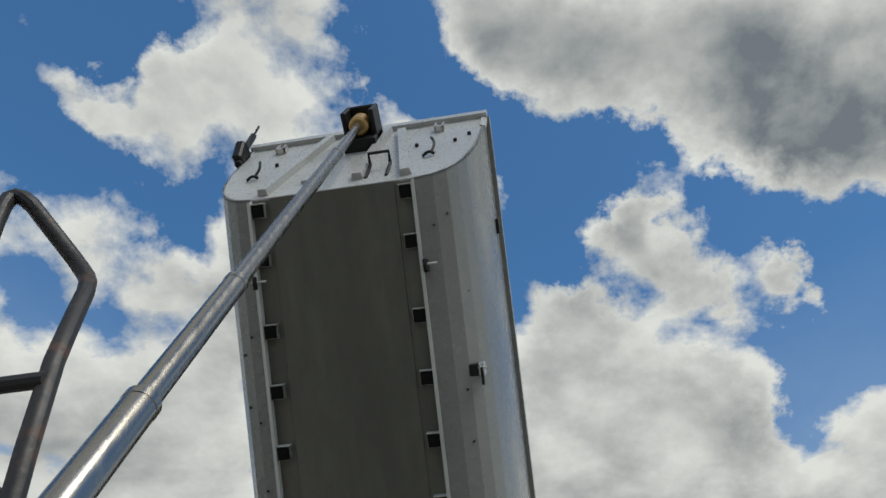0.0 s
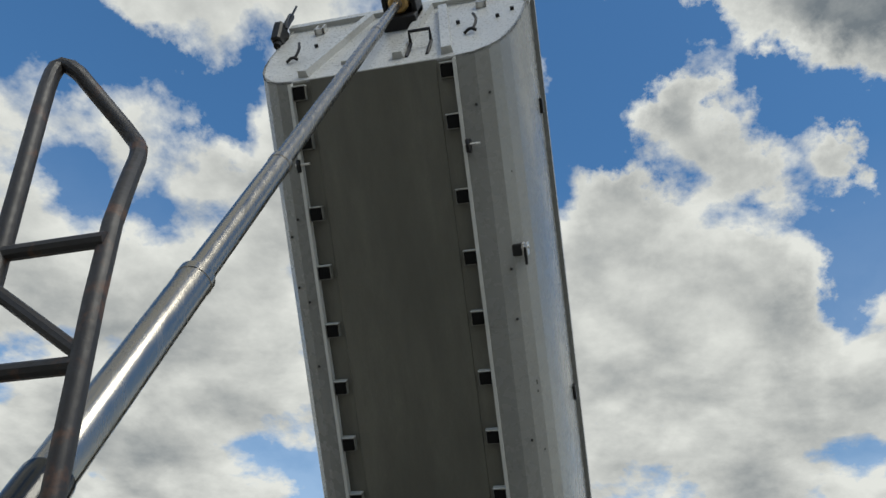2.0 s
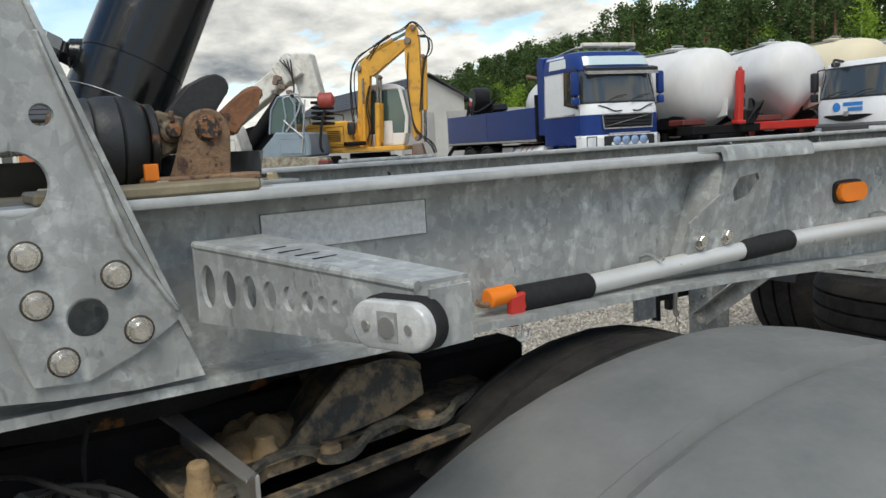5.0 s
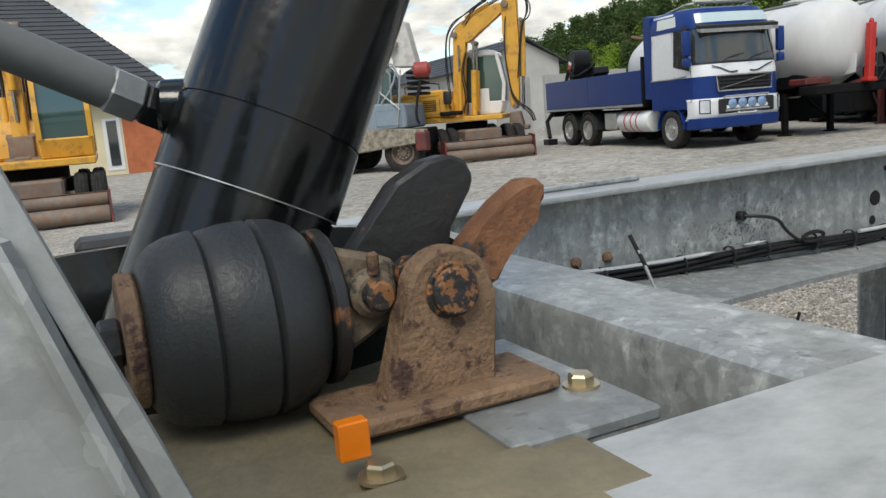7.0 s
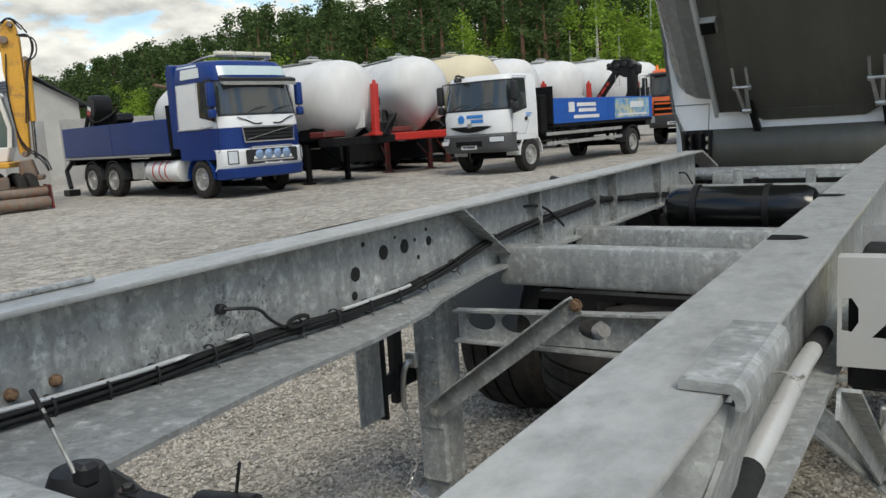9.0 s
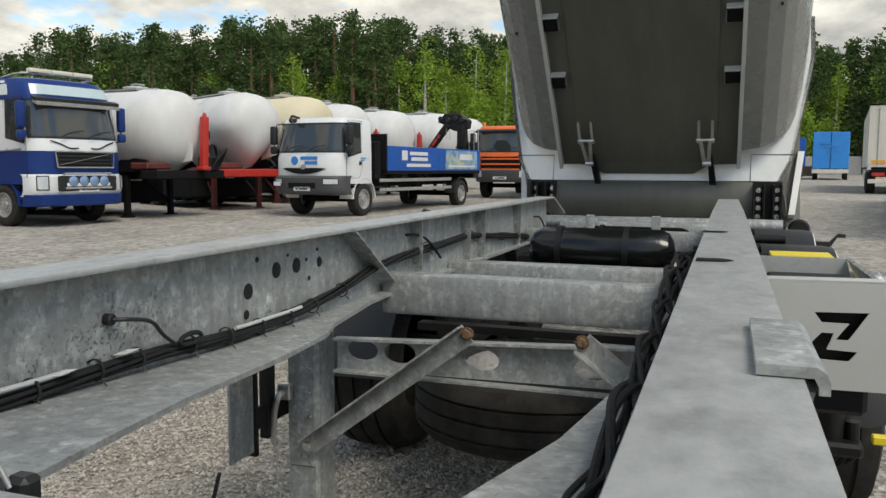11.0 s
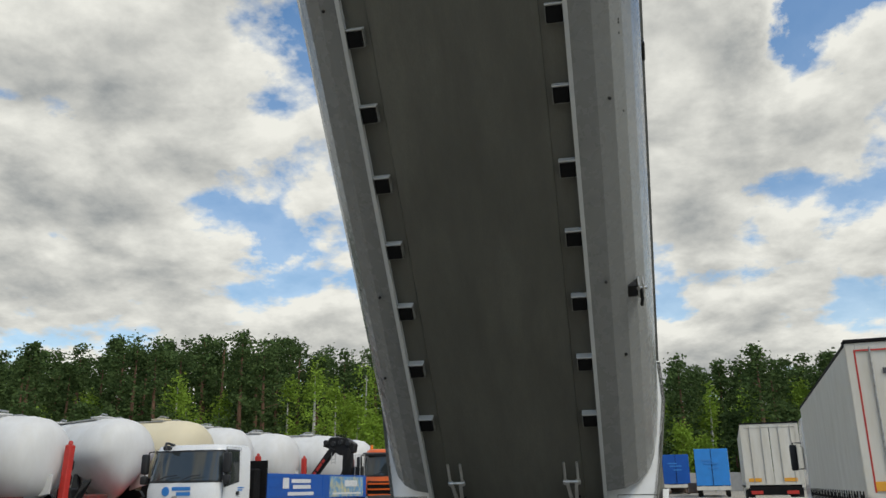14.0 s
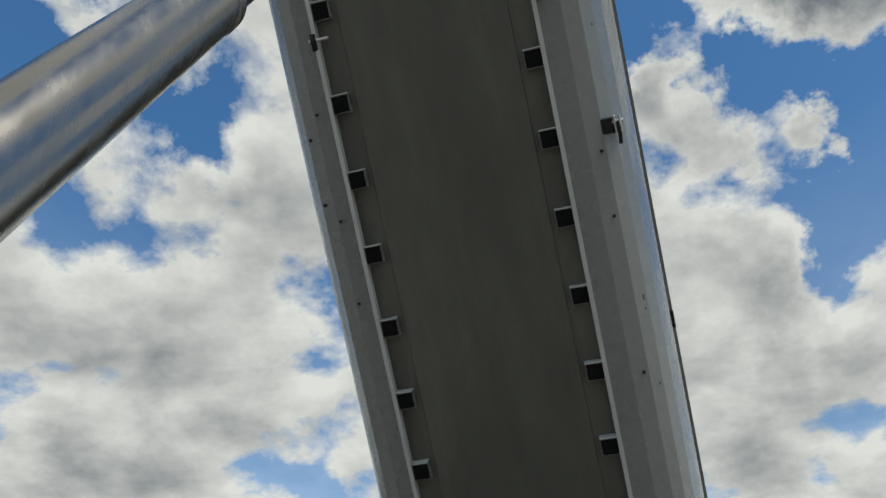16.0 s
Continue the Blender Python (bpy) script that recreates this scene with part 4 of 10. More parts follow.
for k in range(4):
    bm = B()
    tube(bm, [(0.88 + 0.02 * k, 2.70, 0.90), (0.95, 2.68 + 0.02 * k, 0.84 - 0.03 * k), (0.90 + 0.03 * k, 2.72, 0.60), (0.86, 2.9, 0.42 + 0.05 * k), (0.9, 3.3, 0.5)], 0.009, 7, 2)
    part("brake_hose", bm, BLACK_RUBBER, trailer)
bm = B()
box(bm, (1.0, 2.62, 0.70), (1.05, 2.65, 0.725), 0.004)
part("yellow_tag", bm, YELLOW, trailer)

# control cover with its cut-out
bm = B()
face = [(0.685, 1.01), (1.005, 1.015), (0.895, 1.226), (0.685, 1.224)]
zcut = [(0.775, 1.165), (0.872, 1.168), (0.838, 1.112), (0.815, 1.112), (0.838, 1.145), (0.79, 1.145)]
zcut2 = [(0.79, 1.125), (0.812, 1.125), (0.80, 1.092), (0.855, 1.09), (0.84, 1.07), (0.745, 1.072)]
notch = [(0.693, 1.145), (0.71, 1.148), (0.722, 1.128), (0.722, 1.10), (0.71, 1.08), (0.693, 1.083)]
plate(bm, face, [zcut, zcut2, notch], lambda u, v: Vector((u, 1.95, v)), (0, 0.004, 0))
prism(bm, [(0.685, 1.95, 1.224), (0.897, 1.95, 1.227), (0.897, 2.0, 1.227), (0.685, 2.0, 1.224)], (0, 0, 0.003))
cover = part("control_cover", bm, material("satin_grey_cover", (0.46, 0.46, 0.44), rough=0.42, var=0.06, scale=3, fine=80), trailer, "satin grey metal cover with a cut-out letter")
bm = B()
prism(bm, [(0.897, 1.954, 1.226), (1.006, 1.954, 1.012), (1.006, 2.45, 1.012), (0.897, 2.45, 1.226)], (-0.006, 0, -0.004))
panel = part("control_panel", bm, WALL_GREY, cover)
bm = B()
prism(bm, [(0.69, 2.44, 0.98), (0.95, 2.44, 0.98), (0.89, 2.44, 1.224), (0.69, 2.44, 1.224)], (0, 0.004, 0))
part("back_panel", bm, WALL_GREY, cover)
nrm = Vector((0.88, 0, 0.475))
for (t, y), r, mt, nm in (((0.18, 2.02), 0.022, RED, "red_knob"), ((0.25, 2.12), 0.02, BLACK_PLASTIC, "black_knob"), ((0.62, 2.10), 0.032, WHITE_PAINT, "lever_base"), ((0.7, 2.05), 0.02, BLACK_PLASTIC, "lever"), ((0.1, 2.16), 0.03, BRIGHT_STEEL, "coupling_ring")):
    o = Vector((0.897, y, 1.214)).lerp(Vector((1.006, y, 1.012)), t)
    bm = B()
    cyl(bm, o, o + nrm * r * 0.8, r, r * 0.85, seg=16, chamfer=0.003)
    cyl(bm, o + nrm * r * 0.75, o + nrm * r * 1.4, r * 0.5, seg=12)
    part(nm, bm, mt, cover)
bm = B()
box(bm, (0.70, 1.99, 0.95), (0.885, 2.4, 1.19), 0.01)
part("valve_block", bm, BLACK_METAL, cover)

# wheel chock in its holder
bm = B()
holes = [ring_pts(0.03 + 0.05 * (k % 3) + 0.025, 0.04 + 0.065 * (k // 3), 0.021, 10) for k in range(9)]
holes += [[(0.03, 0.25), (0.06, 0.25), (0.075, 0.30), (0.045, 0.30)], [(0.09, 0.25), (0.12, 0.25), (0.135, 0.30), (0.105, 0.30)]]
plate(bm, [(0, 0), (0.18, 0), (0.18, 0.2), (0.16, 0.335), (0, 0.335)], holes, lambda u, v: Vector((0.735 + u * 1.06, 2.80, 0.825 + v * 1.09)), (0, 0.15, 0))
part("wheel_chock", bm, YELLOW, trailer, "yellow plastic wheel chock with round holes")

# amber marker, tape, maker's plate
bm = B()
prism(bm, [(0.616, 1.53 + 0.052 * math.copysign(abs(math.cos(a)) ** 0.5, math.cos(a)), 1.143 + 0.026 * math.copysign(abs(math.sin(a)) ** 0.5, math.sin(a))) for a in [i * math.pi / 12 for i in range(24)]], (0.006, 0, 0))
mk = part("marker_lamp", bm, BLACK_PLASTIC, trailer)
bm = B()
prism(bm, [(0.622, 1.53 + 0.049 * math.copysign(abs(math.cos(a)) ** 0.5, math.cos(a)), 1.143 + 0.02 * math.copysign(abs(math.sin(a)) ** 0.5, math.sin(a))) for a in [i * math.pi / 12 for i in range(24)]], (0.014, 0, 0), 0.003)
part("lens", bm, ORANGE, mk, "amber lens")
bm = B()
box(bm, (0.6165, 0.215, 1.166), (0.618, 0.463, 1.214))
tape = part("reflective_tape", bm, REFLECT, trailer, "white reflective tape")
bm = B()
outline(bm, [(0.618, 0.214, 1.165), (0.618, 0.464, 1.165), (0.618, 0.464, 1.215), (0.618, 0.214, 1.215)], 0.0012)
part("tape_edge", bm, GALV_DARK, tape)
bm = B()
box(bm, (0.6165, 4.62, 1.09), (0.6195, 4.84, 1.20), 0.0005)
sg = part("maker_plate", bm, SIGN_YELLOW, trailer, "small yellow maker's plate")
bm = B()
prism(bm, [(0.6202, 4.68, 1.175), (0.6202, 4.73, 1.175), (0.6202, 4.70, 1.14), (0.6202, 4.735, 1.11), (0.6202, 4.675, 1.11), (0.6202, 4.70, 1.14)], (0.001, 0, 0))
box(bm, (0.6202, 4.75, 1.12), (0.6212, 4.82, 1.165))
part("marking", bm, TEXT_DARK, sg)
bm = B()
box(bm, (0.6165, 4.95, 1.13), (0.64, 4.99, 1.17), 0.004)
part("red_reflector", bm, RED, trailer)

# outer bracket folded over the beam, with its window
def tie_face(u, v):
    """The bracket's face leans in towards the beam's web."""
    y, z = u + 0.07, 1.243 - (1.243 - v) * 0.87
    x = 0.650 + 0.036 * max(0.0, min(1.0, (z - 1.075) / 0.168))
    k = (1.62 - x) / 0.93
    return Vector((x, -0.139 + (y + 0.139) * k, 1.293 + (z - 1.293) * k))


bm = B()
outer = [(0.86, 1.05), (1.06, 1.075), (1.10, 1.21), (1.10, 1.243), (0.98, 1.243), (0.965, 1.235), (0.95, 1.17), (0.87, 1.12)]
plate(bm, outer, [[(0.985, 1.15), (1.03, 1.16), (1.055, 1.19), (1.05, 1.205), (1.0, 1.20), (0.98, 1.175)]], tie_face, (0.006, 0, 0))
prism(bm, [(0.617, 0.975, 1.07), (0.650, 0.975, 1.07), (0.656, 0.985, 1.12), (0.670, 1.06, 1.16), (0.684, 1.048, 1.235), (0.617, 1.045, 1.235)], (0, 0.006, 0))
part("tie_bracket", bm, GALV, trailer, "folded galvanised tie bracket")
for y, z in ((0.96, 1.10), (1.03, 1.102)):
    bm = B()
    hexbolt(bm, (0.659, y + 0.045, z - 0.004), (1, 0, 0), 0.011)
    part("bracket_bolt", bm, BOLT_STEEL, trailer)

# crank handle clipped along the beam
CX = 0.648
bm = B()
cyl(bm, (CX, 0.60, 1.05), (CX, 0.75, 1.051), 0.021, seg=16, chamfer=0.005)
g1 = part("crank_handle", bm, BLACK_RUBBER, trailer, "long crank handle with black grips")
bm = B()
tube(bm, [(CX, 0.75, 1.051), (CX, 1.0, 1.06), (CX + 0.008, 1.12, 1.065), (CX + 0.008, 1.28, 1.069), (CX + 0.006, 1.57, 1.068), (CX, 1.75, 1.06), (CX, 1.92, 1.051)], 0.017, 16, 1)
part("handle_tube", bm, ALU_TUBE, g1, "pale grey painted tube")
bm = B()
cyl(bm, (CX + 0.008, 1.12, 1.065), (CX + 0.008, 1.27, 1.069), 0.021, seg=16, chamfer=0.005)
part("grip", bm, BLACK_RUBBER, g1)
bm = B()
cyl(bm, (CX, 1.90, 1.052), (CX, 2.06, 1.043), 0.02, seg=16, chamfer=0.005)
part("grip", bm, BLACK_RUBBER, g1)
for y, z in ((1.62, 1.066), (0.9, 1.056)):
    bm = B()
    tube(bm, [(0.617, y, z + 0.02), (0.64, y, z + 0.028), (0.665, y, z + 0.016), (0.672, y, z + 0.024)], 0.003, 8, 2)
    part("clip", bm, BRIGHT_STEEL, g1)

# lamp arm: tapering channel with punched holes and a clear side lamp
bm = B()
P0, P1 = Vector((0.69, 0.105, 1.15)), Vector((1.030, 0.200, 1.146))


def arm_at(u, v):
    k = u
    h = 0.043 - 0.017 * k
    return P0.lerp(P1, k) + Vector((0, 0, v * h))


holes = [ring_pts(u, -0.05, 0.040 - 0.0028 * i, 16, 0.60 - 0.055 * i) for i, u in enumerate((0.078, 0.195, 0.305, 0.405, 0.497, 0.580, 0.648, 0.706))]
plate(bm, [(0, -1), (1, -1), (1, 1), (0, 1)], holes, arm_at, (0, 0.005, 0))
a, b = arm_at(0, 1), arm_at(1, 1)
prism(bm, [a, b, b + Vector((-0.005, 0.06, 0)), a + Vector((-0.005, 0.09, 0))], (0, 0, 0.004))
a, b = arm_at(0, -1), arm_at(1, -1)
prism(bm, [a, b, b + Vector((-0.005, 0.02, 0)), a + Vector((-0.005, 0.03, 0))], (0, 0, -0.004))
prism(bm, [arm_at(0, 1), arm_at(0, -1), arm_at(0, -1) + Vector((-0.008, 0.08, 0)), arm_at(0, 1) + Vector((-0.008, 0.09, 0))], (0.004, 0, 0))
prism(bm, [Vector((1.045, 0.205, 1.172)), Vector((1.045, 0.205, 1.12)), Vector((1.04, 0.25, 1.12)), Vector((1.04, 0.25, 1.172))], (0.004, 0, 0))
arm = part("lamp_arm", bm, GALV, trailer, "perforated galvanised lamp arm")
bm = B()
tube(bm, [arm_at(0, 1) + Vector((0, 0.004, 0)), arm_at(1, 1) + Vector((0, 0.004, 0))], 0.0055, 10)
part("rolled_edge", bm, GALV, arm)
for u in (0.30, 0.38, 0.46, 0.54):
    bm = B()
    a = arm_at(u, 1) + Vector((0, 0.018, 0.0042))
    prism(bm, [a, a + Vector((0.003, 0.001, 0)), a + Vector((-0.005, 0.030, 0)), a + Vector((-0.008, 0.029, 0))], (0, 0, 0.0006))
    part("top_slot", bm, BLACK_METAL, arm)
lc = Vector((1.022, 0.19, 1.142))
ax, up = Vector((0.93, 0.35, 0)).normalized(), Vector((0, 0, 1))
nn = ax.cross(up).normalized()
for nm, mt, rx, rz, d0, d1 in (("lamp_back", BLACK_RUBBER, 0.0455, 0.0235, -0.008, 0.007), ("side_lamp", LENS, 0.0435, 0.0215, 0.007, 0.018)):
    bm = B()
    loops = []
    for d, s in ((d0, 1.0), (d1 - 0.003, 1.0), (d1 - 0.001, 0.97), (d1, 0.92)):
        loops.append([lc + nn * d + ax * (s * (math.copysign(rx - rz, math.cos(a)) + rz * math.cos(a))) + up * rz * s * math.sin(a) for a in [(i + 0.5) * math.pi / 16 for i in range(32)]])
    skin(bm, loops)
    lo = part(nm, bm, mt, arm, "clear marker lamp with a rubber back" if nm == "side_lamp" else "", smooth=40)
bm = B()
o = lc + nn * 0.0178
prism(bm, [o - ax * 0.011 - up * 0.013, o + ax * 0.011 - up * 0.013, o + ax * 0.011 + up * 0.013, o - ax * 0.011 + up * 0.013], nn * 0.0012)
part("lens_window", bm, material("fluted_lens_insert", (0.26, 0.27, 0.26), rough=0.2, var=0.3, scale=90, fine=500, bump=0.2), lo)
for k, r in ((-0.024, 0.004), (0.0, 0.009), (0.024, 0.004)):
    bm = B()
    o = lc + ax * k + nn * 0.019
    cyl(bm, o, o + nn * 0.002, r, seg=16)
    part("lens_eye", bm, BRIGHT_STEEL, lo)

# front bolted side plate with lightening holes
bm = B()
holes = [ring_pts(-0.012, 1.127, 0.021, 20), ring_pts(-0.036, 1.345, 0.011, 16), ring_pts(-0.070, 1.275, 0.034, 24), ring_pts(-0.115, 1.38, 0.028, 20)]
plate(bm, [(-0.16, 1.056), (-0.106, 1.051), (-0.05, 1.044), (0.032, 1.039), (0.106, 1.041), (0.09, 1.085), (-0.045, 1.47), (-0.16, 1.80), (-0.27, 1.80), (-0.27, 1.40), (-0.19, 1.235)], holes, lambda u, v: Vector((0.6855, u, v)), (0.008, 0, 0))
prism(bm, [(0.6855, 0.088, 1.09), (0.6855, -0.045, 1.47), (0.6855, -0.16, 1.80), (0.70, -0.16, 1.80), (0.70, -0.045, 1.47), (0.70, 0.088, 1.09)], (0, 0.006, 0.002))
sp = part("side_plate", bm, GALV, trailer, "bolted galvanised side plate with round holes")
bm = B()
plate(bm, [(-0.073, 1.064), (-0.021, 1.060), (0.039, 1.085), (0.082, 1.114), (0.083, 1.124), (0.036, 1.202), (-0.03, 1.43), (-0.10, 1.43), (-0.115, 1.19)], [ring_pts(-0.014, 1.130, 0.0215, 24), ring_pts(-0.036, 1.345, 0.012, 16), ring_pts(-0.070, 1.275, 0.035, 24)], lambda u, v: Vector((0.6938, u, v)), (0.006, 0, 0))
prism(bm, [(0.6998, 0.083, 1.124), (0.6998, 0.036, 1.202), (0.6998, -0.03, 1.43), (0.6998, -0.036, 1.43), (0.6998, 0.030, 1.201), (0.6998, 0.078, 1.122)], (0.006, 0, 0), 0.002)
part("bolted_plate", bm, GALV, sp, "spangled plate with a folded edge and cut corner")
for y, z, turn in ((0.019, 1.172, 0.2), (0.037, 1.108, 0.5), (-0.042, 1.086, 0.75), (-0.066, 1.202, 0.35), (-0.061, 1.150, 0.1)):
    bm = B()
    lathe(bm, (0.7, y, z), (0.701, y, z), [(0, 0.0165), (0.0008, 0.0155), (0.0008, 0.002)], 20)
    part("oil_ring", bm, BOLT_OIL, sp, "dark oily ring round a bolt")
    bm = B()
    lathe(bm, (0.7008, y, z), (0.72, y, z), [(0, 0.0142), (0.0018, 0.0142), (0.0024, 0.0136), (0.0024, 0.0105)], 24, caps=False)
    for k in range(2):
        r = 0.0122 - 0.0016 * k
        prism(bm, [(0.7032 + 0.0085 * k, y + r * math.cos(turn + q * math.pi / 3), z + r * math.sin(turn + q * math.pi / 3)) for q in range(6)], (0.0085 - 0.0072 * k, 0, 0), 0.0006)
    part("hexagon_bolt", bm, BOLT_STEEL, sp, "large hexagon bolt")
bm = B()
outer2 = [(-0.25, 1.06), (0.0, 1.05), (-0.1, 1.45), (-0.2, 1.75), (-0.34, 1.75)]
plate(bm, outer2, [], lambda u, v: Vector((-0.676, u, v)), (-0.008, 0, 0))
part("side_plate", bm, GALV, trailer)

# ram seat: rubber buffer, brackets, hooks
bm = B()
box(bm, (0.545, -0.05, 1.2505), (0.675, 0.20, 1.264), 0.003)
box(bm, (0.24, -0.18, 1.2), (0.60, 0.25, 1.2505), 0.005)
part("seat_plate", bm, material("oily_seat_plate", (0.19, 0.16, 0.10), rough=0.6, var=0.3, scale=12, fine=80, bump=0.15), trailer, "oily bolted seat plate")
bm = B()
lathe(bm, (0.365, 0.02, 1.320), (0.365, 0.2, 1.320), [(0, 0.03), (0.0, 0.046), (0.003, 0.052), (0.012, 0.060), (0.022, 0.064), (0.038, 0.0665), (0.041, 0.063), (0.044, 0.0655), (0.058, 0.068), (0.074, 0.0685), (0.0765, 0.065), (0.0795, 0.0685), (0.092, 0.067), (0.104, 0.062), (0.112, 0.054), (0.116, 0.045), (0.116, 0.03)], 48)
part("rubber_buffer", bm, BUFFER_RUBBER, trailer, "grooved black rubber buffer")
bm = B()
cyl(bm, (0.365, 0.136, 1.320), (0.365, 0.147, 1.320), 0.056, seg=28, chamfer=0.002)
part("buffer_disc", bm, RUST_BLACK, trailer, "chipped black end disc")
bm = B()
prism(bm, [(0.375, 0.147, 1.365), (0.375, 0.188, 1.352), (0.375, 0.185, 1.312), (0.375, 0.147, 1.292)], (0.03, 0, 0), 0.004)
br = part("buffer_bracket", bm, RUST_MUD, trailer, "chipped muddy bracket with a split pin")
bm = B()
cyl(bm, (0.395, 0.166, 1.333), (0.416, 0.166, 1.333), 0.017, seg=18, chamfer=0.004)
part("pin_collar", bm, RUST_MUD, br)
bm = B()
cyl(bm, (0.405, 0.166, 1.333), (0.428, 0.166, 1.333), 0.0105, seg=14, chamfer=0.002)
part("pin", bm, RUST_ORANGE, br)
bm = B()
box(bm, (0.412, 0.162, 1.345), (0.419, 0.170, 1.362), 0.002)
part("split_pin", bm, RUST, br)
bm = B()
cyl(bm, (0.365, 0.008, 1.320), (0.365, 0.0195, 1.320), 0.045, seg=24, chamfer=0.002)
part("buffer_washer", bm, RUST, trailer)
bm = B()
lathe(bm, (0.365, -0.105, 1.314), (0.365, 0.0, 1.320), [(0.0028 * i, 0.0090 + 0.0014 * (i % 2)) for i in range(36)], 16)
rod = part("threaded_rod", bm, GALV_DARK, trailer, "greasy threaded rod")
bm = B()
cyl(bm, (0.365, -0.0062, 1.320), (0.365, 0.0075, 1.320), 0.0165, seg=6, chamfer=0.002)
part("nut", bm, RUST_BLACK, rod, "greasy black hexagon nut")
bm = B()
cyl(bm, (0.365, -0.0115, 1.319), (0.365, -0.0063, 1.320), 0.0118, seg=14, chamfer=0.0015)
part("spring_washer", bm, BRIGHT_STEEL, rod, "pale chipped washer")
bm = B()
prof = [(0.150, 1.262), (0.237, 1.262), (0.240, 1.325)] + [(0.208 + 0.032 * math.cos(a), 1.332 + 0.031 * math.sin(a)) for a in [radians(-5 + 19 * i) for i in range(11)]] + [(0.176, 1.325)]
prism(bm, [(0.425, y, z) for y, z in prof], (0.022, 0, 0), 0.003)
lug = part("pivot_bracket", bm, RUST, trailer, "rusty chipped pivot bracket")
bm = B()
cyl(bm, (0.445, 0.208, 1.334), (0.450, 0.208, 1.334), 0.0195, seg=28, chamfer=0.002)
cyl(bm, (0.449, 0.208, 1.334), (0.456, 0.208, 1.334), 0.0165, seg=24, chamfer=0.002)
cyl(bm, (0.33, 0.208, 1.334), (0.45, 0.208, 1.334), 0.015, seg=18)
part("pivot_pin", bm, RUST_ORANGE, lug)
bm = B()
box(bm, (0.40, 0.115, 1.256), (0.47, 0.275, 1.268), 0.003)
part("bracket_foot", bm, RUST, lug)
for y, x in ((0.29, 0.47), (0.12, 0.52), (-0.02, 0.5)):
    bm = B()
    hexbolt(bm, (x, y, 1.255), (0, 0, 1), 0.009)
    part("foot_bolt", bm, BRASS_BOLT, lug)
bm = B()
box(bm, (0.33, 0.2, 1.245), (0.53, 0.31, 1.255), 0.002)
part("foot_plate", bm, GALV_DARK, lug, "oily galvanised foot plate")
bm = B()
hook = [(0.140, 1.312), (0.163, 1.352), (0.204, 1.402), (0.232, 1.416), (0.250, 1.419), (0.263, 1.413), (0.269, 1.400), (0.264, 1.387), (0.251, 1.377), (0.243, 1.366), (0.240, 1.353), (0.246, 1.340), (0.24, 1.30), (0.14, 1.30)]
prism(bm, [(0.352, y, z) for y, z in hook], (0.024, 0, 0), 0.003)
part("locking_hook", bm, RUST_BLACK, trailer, "black locking hook with worn edges")
bm = B()
horn = [(0.232, 1.330), (0.236, 1.356), (0.252, 1.367), (0.270, 1.382), (0.286, 1.395), (0.297, 1.398), (0.307, 1.395), (0.311, 1.386), (0.306, 1.377), (0.296, 1.370), (0.280, 1.350), (0.262, 1.322)]
prism(bm, [(0.388, y, z) for y, z in horn], (0.026, 0, 0), 0.005)
part("hook_horn", bm, HORN_RUST, trailer, "rusty chipped hook horn")
bm = B()
box(bm, (0.505, 0.10, 1.266), (0.515, 0.118, 1.288), 0.001)
part("orange_tag", bm, ORANGE, trailer)
# cradle behind the ram
bm = B()
lathe(bm, (0, 0.1, 1.10), (0, 0.1, 1.30), [(0, 0.30), (0.2, 0.33), (0.2, 0.31), (0.02, 0.28)], 40, caps=False)
part("ram_cradle", bm, BLACK_PAINT, trailer, "black dished ram cradle")
bm = B()
cyl(bm, (-0.45, 0.12, 1.22), (0.28, 0.12, 1.22), 0.05, seg=20)
box(bm, (-0.52, 0.0, 1.12), (-0.42, 0.25, 1.30), 0.01)
part("trunnion", bm, RUST_BLACK, trailer)

# telescopic ram
AX0, AXT = Vector((0.17, 0.098, 1.3)), Vector((0.03, 3.165, 7.61))
AXD = (AXT - AX0).normalized()
RB = 0.085


def on_ram(z):
    return AX0 + AXD * ((z - 1.3) / AXD.z)


bm = B()
L0 = (2.27 - 1.14) / AXD.z
lathe(bm, on_ram(1.14), on_ram(2.27), [(0, 0.06), (0.0, RB - 0.001), (0.2745, RB - 0.001), (0.2750, RB - 0.003), (0.2770, RB - 0.003), (0.2775, RB + 0.0008), (0.344, RB + 0.0008), (0.3445, RB - 0.002), (0.3470, RB - 0.002), (0.3475, RB), (L0 - 0.06, RB), (L0 - 0.01, RB - 0.001), (L0, RB - 0.004), (L0, 0.05)], 56)
ram = part("ram_barrel", bm, BLACK_PAINT, trailer, "glossy black outer ram barrel")
bm = B()
lathe(bm, on_ram(1.14), on_ram(2.27), [(0.2772, RB - 0.001), (0.2774, RB + 0.0011), (0.2784, RB + 0.0011), (0.2786, RB - 0.001)], 56, caps=False)
part("worn_ring", bm, BRIGHT_STEEL, ram, "bare worn edge round the barrel")
for z0, z1, r in ((2.27, 3.28, 0.077), (3.28, 4.333, 0.062), (4.333, 6.7, 0.051), (6.7, 7.60, 0.041)):
    n = (z1 - z0) / AXD.z
    bm = B()
    lathe(bm, on_ram(z0), on_ram(z1), [(0, r), (n - 0.05, r), (n - 0.048, r + 0.003), (n - 0.006, r + 0.003), (n, r - 0.003), (n, 0.03)], 40)
    part("ram_stage", bm, CHROME, ram, "polished chrome ram stage")


